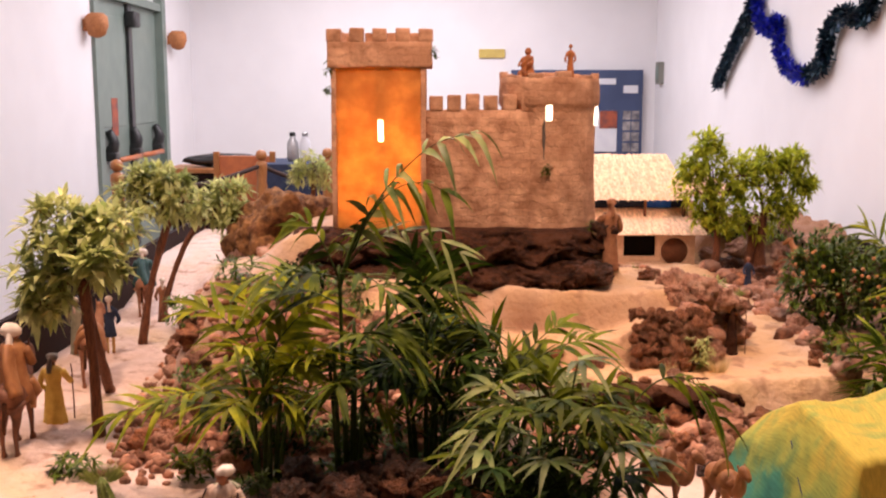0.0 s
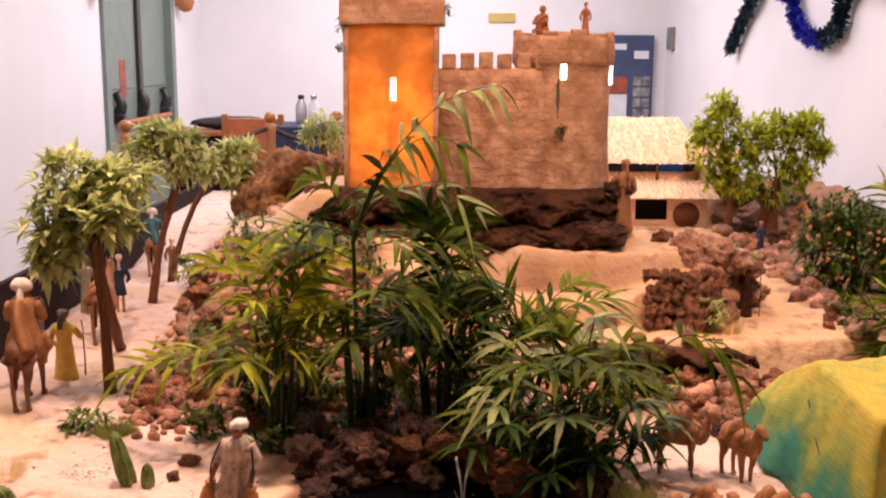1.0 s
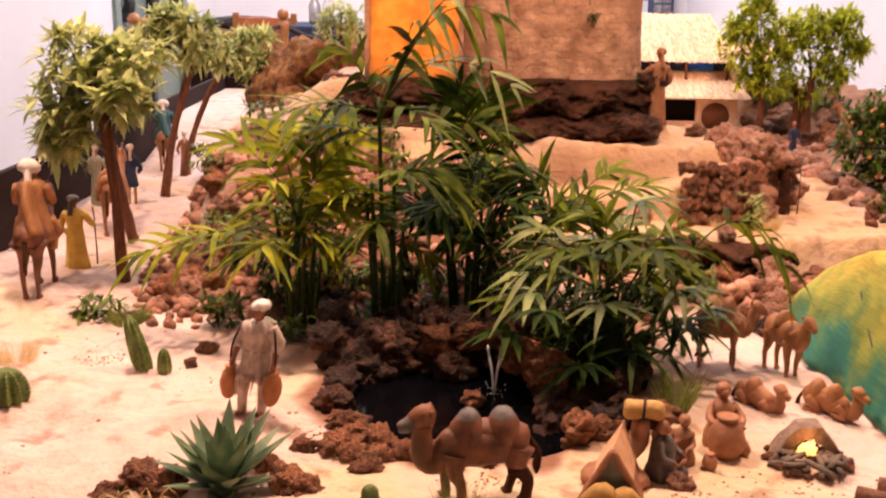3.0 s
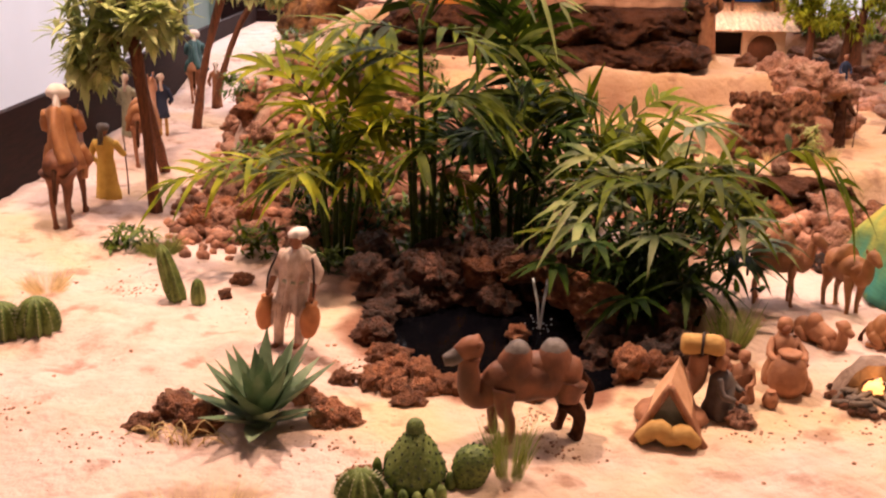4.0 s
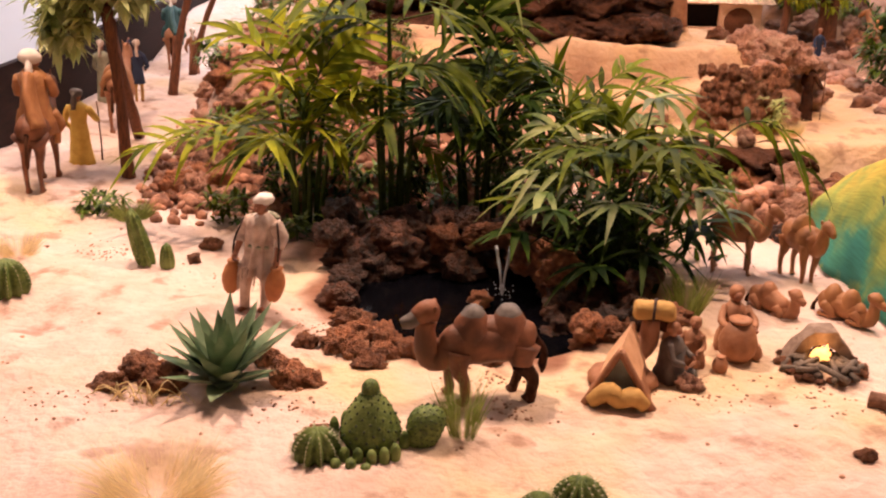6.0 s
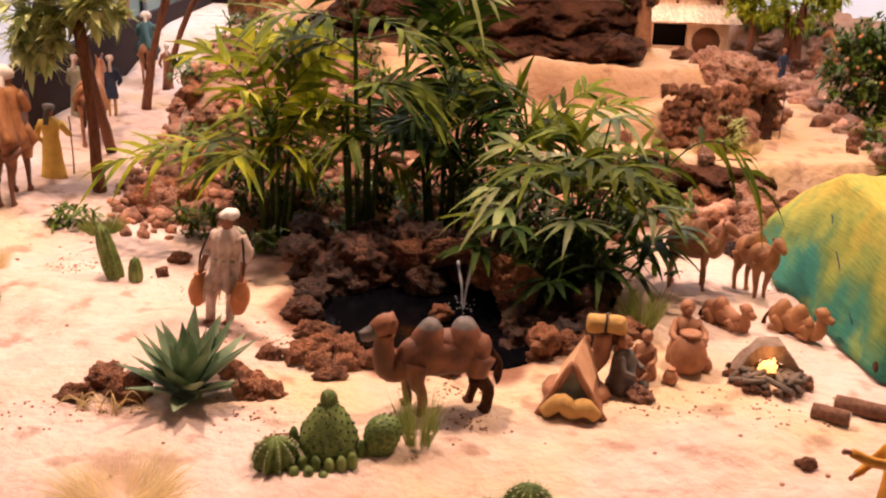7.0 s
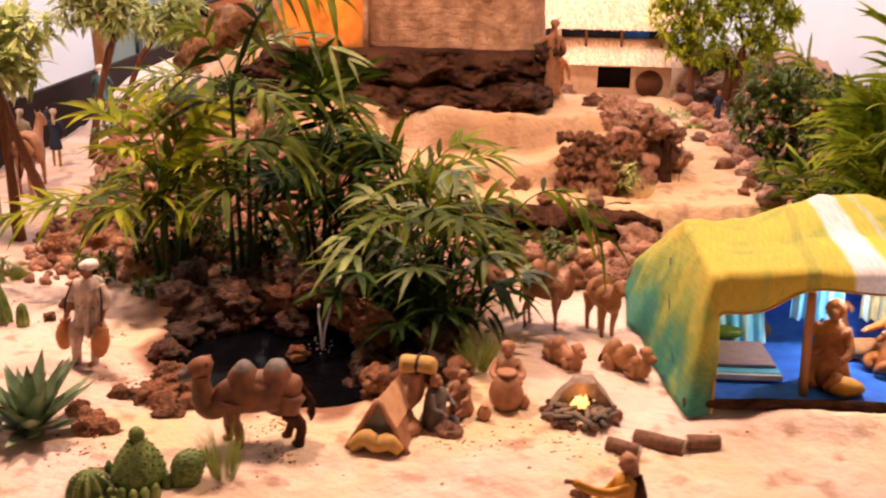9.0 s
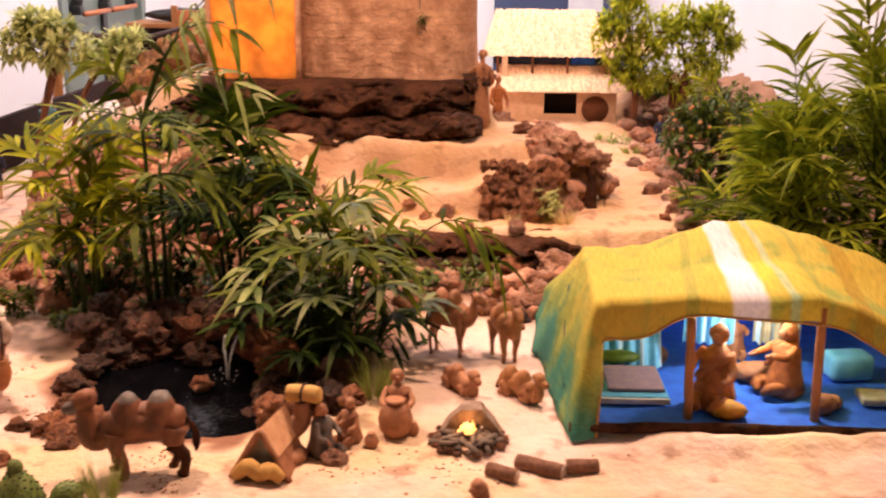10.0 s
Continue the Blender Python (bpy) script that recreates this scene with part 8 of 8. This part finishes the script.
for x, y, zt in ((0.918, 1.775, 0.74), (1.152, 1.775, 0.765), (1.06, 2.1, 0.82)):
    part("pole", tube(bmesh.new(), [(x + 0.008, y, 0.52, 0.009), (x + 0.003, y, 0.64, 0.0085), (x, y, zt, 0.0085)], 8, 6, 0, 1, 0.15), M["wood"], tent)
bm = bmesh.new()
n_ = 26
pts = [[bm.verts.new((0.715 + 0.77 * i / n_, 1.745 + 0.60 * j / 20, 0.541 + 0.004 * noise.noise(Vector((i * 0.5, j * 0.5, 0))))) for j in range(21)] for i in range(n_ + 1)]
for i in range(n_):
    for j in range(20):
        bm.faces.new((pts[i][j], pts[i + 1][j], pts[i + 1][j + 1], pts[i][j + 1]))
part("floor_cloth", bm, M["blue_cloth"], tent, "bright blue floor cloth")
bm = bmesh.new()
pts = []
for i in range(41):
    x = 0.735 + 0.72 * i / 40
    pts.append([bm.verts.new((x, 2.33 - 0.16 * v / 8 + 0.012 * math.sin(i * 0.9), 0.535 + (0.14 + 0.10 * math.sin(math.pi * min(i / 34, 1))) * v / 8)) for v in range(9)])
for i in range(40):
    for v in range(8):
        bm.faces.new((pts[i][v], pts[i + 1][v], pts[i + 1][v + 1], pts[i][v + 1]))
part("back_curtain", bm, M["blue_cloth"], tent, "gathered bright blue curtain")
# the middle sheet is added to paint the pale blue lamp glare
for nm, x0, x1, y0, zb, zt, mt_, lb in (("hanging_cloth", 0.775, 0.915, 2.05, 0.548, 0.640, "cyan_cloth", "light blue cloth with pale stripes"), ("hanging_cloth", 0.95, 1.055, 1.985, 0.61, 0.70, "cyan_cloth", "light blue sheet painting the lamp glare under the roof"), ("hanging_cloth", 1.10, 1.20, 2.02, 0.60, 0.69, "greygreen", "grey-green cloth under the roof")):
    bm = bmesh.new()
    pts = [[bm.verts.new((x0 + (x1 - x0) * i / 30, y0 + 0.006 * math.sin(i * 1.1) + -0.05 * (1 - v / 6) * (zb < 0.6), zb + (zt - zb) * v / 6 + 0.006 * noise.noise(Vector((i * 0.3, v, 0))))) for v in range(7)] for i in range(31)]
    for i in range(30):
        for v in range(6):
            bm.faces.new((pts[i][v], pts[i + 1][v], pts[i + 1][v + 1], pts[i][v + 1])).material_index = 1 if i % 9 in (2, 3) else 0
    part(nm, bm, [M[mt_], M["pale_blue"]], tent, lb)
part("sill_log", tube(bmesh.new(), [(0.70, 1.725, 0.54, 0.010), (0.95, 1.73, 0.542, 0.011), (1.2, 1.728, 0.542, 0.010), (1.47, 1.73, 0.54, 0.011)], 10, 20, 0, 1, 0.2), M["cork"], tent, "dark log along the open side")

part("lantern", ball(bmesh.new(), (1.06, 1.90, 0.768), 0.009, 2), M["glow_lamp"], tent, "small lamp under the tent roof")
lamp("tent_lamp", "POINT", pose(1.06, 1.90, 0.745), 2.6, (1.0, 0.93, 0.85), 0.012)

bed = thing("sleeping_mat", "purple patterned mat folded on a striped blanket", "mat")
part("blanket", boxed(0.765, 1.83, 0.546, 0.90, 1.99, 0.558, 0.003), M["cyan_cloth"], bed, "pale blue blanket", smooth=False)
part("stripe", boxed(0.765, 1.822, 0.546, 0.90, 1.829, 0.556), M["white_cloth"], bed, smooth=False)
part("mat", boxed(0.785, 1.85, 0.559, 0.895, 1.97, 0.566, 0.002), M["purple"], bed, smooth=False)
part("pillow", ball(bmesh.new(), (0.82, 2.0, 0.572), (0.05, 0.022, 0.014), 2), M["leaf_dark"], bed)
bm = ball(bmesh.new(), (0, 0, 0.012), (0.036, 0.03, 0.018), 2, 0, 0.1)
thing("cushion", "mustard yellow cushion on the blue cloth", "cushion", pose(1.000, 1.782, 0.545), bm, M["mustard"])
bm = boxed(-0.045, -0.03, 0, 0.045, 0.03, 0.055, 0.012)
thing("cushion", "large light blue cushion in the tent", "cushion", pose(1.285, 1.98, 0.545, 0, 0, 8), bm, M["cyan_cloth"])
figure("seated clay figurine in a rust-brown robe leaning on a tent pole", 0.985, 1.835, 150, 0.205, "brown", "brown", "brown", seated=True, z=0.543, arms=((0.34, 0.3), (0.28, 0.42)), cape="peach")
figure("seated clay figurine with crossed legs in a rust-coloured robe", 1.135, 1.90, 110, 0.185, "brown", "brown", "brown", seated=True, z=0.543, arms=((0.34, 0.5), (0.34, 0.42)))
figure("small seated clay figurine in a brown robe inside the tent", 1.08, 2.09, 180, 0.13, "clay", "brown", seated=True, z=0.543)
for x, y, r in ((1.185, 1.81, 0.022), (1.21, 1.83, 0.016), (0.915, 2.05, 0.02)):
    j = thing("clay_pot", "brown clay pot standing in the tent", "pot", pose(x, y, 0.543), group="clay pots")
    part("body", lathe(bmesh.new(), [(r * 0.7, 0), (r, r * 0.5), (r * 1.05, r), (r * 0.7, r * 1.5), (r * 0.5, r * 1.6)], 16), M["clay"], j)
bm = ball(bmesh.new(), (0, 0, 0.018), (0.05, 0.03, 0.02), 3, 0, 0.4, 4.0, 2.5)
thing("bundle", "crumpled brown bundle of cloth in the tent", "bundle", pose(1.10, 1.96, 0.543), bm, M["clay"])
bm = boxed(-0.06, -0.03, 0, 0.06, 0.03, 0.015, 0.004)
thing("folded_rug", "folded greenish rug on the blue cloth", "rug", pose(1.33, 1.86, 0.545, 0, 0, -5), bm, M["greygreen"])

# ---- thatched hut ----
hut = thing("thatched_hut", "plastered model hut with a two-tiered straw roof", "hut")


def thatch(name, x0, x1, xr0, xr1, ye, yr, ze, zr, seed):
    """One roof slope of straw strips in rows, from the eaves to the ridge."""
    rnd = random.Random(seed)
    bm = bmesh.new()
    a, b, c, d = (bm.verts.new(p) for p in ((x0, ye, ze), (x1, ye, ze), (xr1, yr, zr), (xr0, yr, zr)))
    bm.faces.new((a, b, c, d))
    for r in range(7):
        v = r / 7
        for _ in range(260):
            u = rnd.random()
            v = rnd.random() * 0.95
            t = min(v + 1 / 6.5, 1.0) + rnd.uniform(-0.03, 0.03)
            p = [(x0 + (x1 - x0) * u) * (1 - w) + (xr0 + (xr1 - xr0) * u) * w for w in (v - 0.03, t)]
            y = [ye + (yr - ye) * w for w in (v - 0.03, t)]
            z = [ze + (zr - ze) * w for w in (v - 0.03, t)]
            k = rnd.uniform(0.001, 0.005)
            w = 0.0035
            bm.faces.new([bm.verts.new(q) for q in ((p[0] - w, y[0] - 0.004, z[0] + k), (p[0] + w, y[0] - 0.004, z[0] + k), (p[1] + w, y[1], z[1] + 0.002), (p[1] - w, y[1], z[1] + 0.002))])
    return part(name, bm, M["thatch"], hut, smooth=False)


HY = 4.92
thatch("upper_roof", 0.56, 1.15, 0.61, 1.08, HY - 0.10, HY + 0.14, 0.912, 1.105, 1)
bm = bmesh.new()
for q in (((1.15, HY - 0.10, 0.912), (1.17, HY + 0.45, 0.912), (1.08, HY + 0.14, 1.105)), ((0.56, HY + 0.45, 0.912), (0.56, HY - 0.10, 0.912), (0.61, HY + 0.14, 1.105))):
    bm.faces.new([bm.verts.new(v) for v in q])
bm.faces.new([bm.verts.new(v) for v in ((0.61, HY + 0.14, 1.105), (1.08, HY + 0.14, 1.105), (1.17, HY + 0.45, 0.912), (0.56, HY + 0.45, 0.912))])
part("roof_ends", bm, M["thatch"], hut, smooth=False)
thatch("lower_roof", 0.60, 1.20, 0.63, 1.16, HY - 0.22, HY - 0.02, 0.765, 0.87, 2)
thatch("side_roof", 1.10, 1.42, 1.12, 1.34, HY + 0.05, HY + 0.2, 0.915, 0.99, 3)
bm = boxed(0.64, HY - 0.15, 0.50, 0.835, HY - 0.12, 0.775)
box(bm, 0.985, HY - 0.15, 0.50, 1.165, HY - 0.12, 0.775)
box(bm, 0.835, HY - 0.15, 0.50, 0.985, HY - 0.12, 0.655)
box(bm, 0.835, HY - 0.15, 0.752, 0.985, HY - 0.12, 0.775)
part("front_wall", bm, M["plaster"], hut, smooth=False)
part("side_wall", boxed(1.14, HY - 0.119, 0.50, 1.165, HY + 0.4, 0.91), M["plaster"], hut, smooth=False)
part("side_wall", boxed(0.64, HY - 0.119, 0.50, 0.665, HY + 0.4, 0.91), M["plaster"], hut, smooth=False)
part("back_wall", boxed(0.666, HY + 0.375, 0.50, 1.139, HY + 0.4, 0.91), M["plaster"], hut, smooth=False)
# black block added for the shade behind the window opening
part("inner_room", boxed(0.67, HY - 0.02, 0.50, 1.135, HY + 0.1, 0.90), M["void"], hut, "black block painting the shade inside the hut", smooth=False)
bm = bmesh.new()
lathe(bm, [(0.062, 0), (0.062, 0.004)], 28)
dk = part("round_door", bm, M["bark"], hut, "round brown door")
dk.matrix_local = pose(1.068, HY - 0.151, 0.680, 90, 0, 0)
ring = bmesh.new()
tube(ring, [(0.066 * math.cos(a), 0.066 * math.sin(a), 0, 0.005) for a in np.linspace(0, 2 * math.pi, 25)], 6, 0)
rg = part("door_surround", ring, M["plaster"], dk, "raised plaster ring")
for x in (0.62, 0.78, 0.94, 1.12):
    part("post", tube(bmesh.new(), [(x, HY - 0.09, 0.80, 0.007), (x, HY - 0.09, 0.915, 0.007)], 6, 2), M["bark"], hut)
part("dark_cloth", boxed(0.60, HY - 0.030, 0.868, 1.12, HY - 0.022, 0.908, 0.002), M["navy"], hut, "dark blue strip under the eaves", smooth=False)
part("blue_cloth", boxed(0.96, HY - 0.045, 0.872, 1.07, HY - 0.035, 0.908, 0.002), M["blue_cloth"], hut, "strip of blue cloth under the eaves", smooth=False)
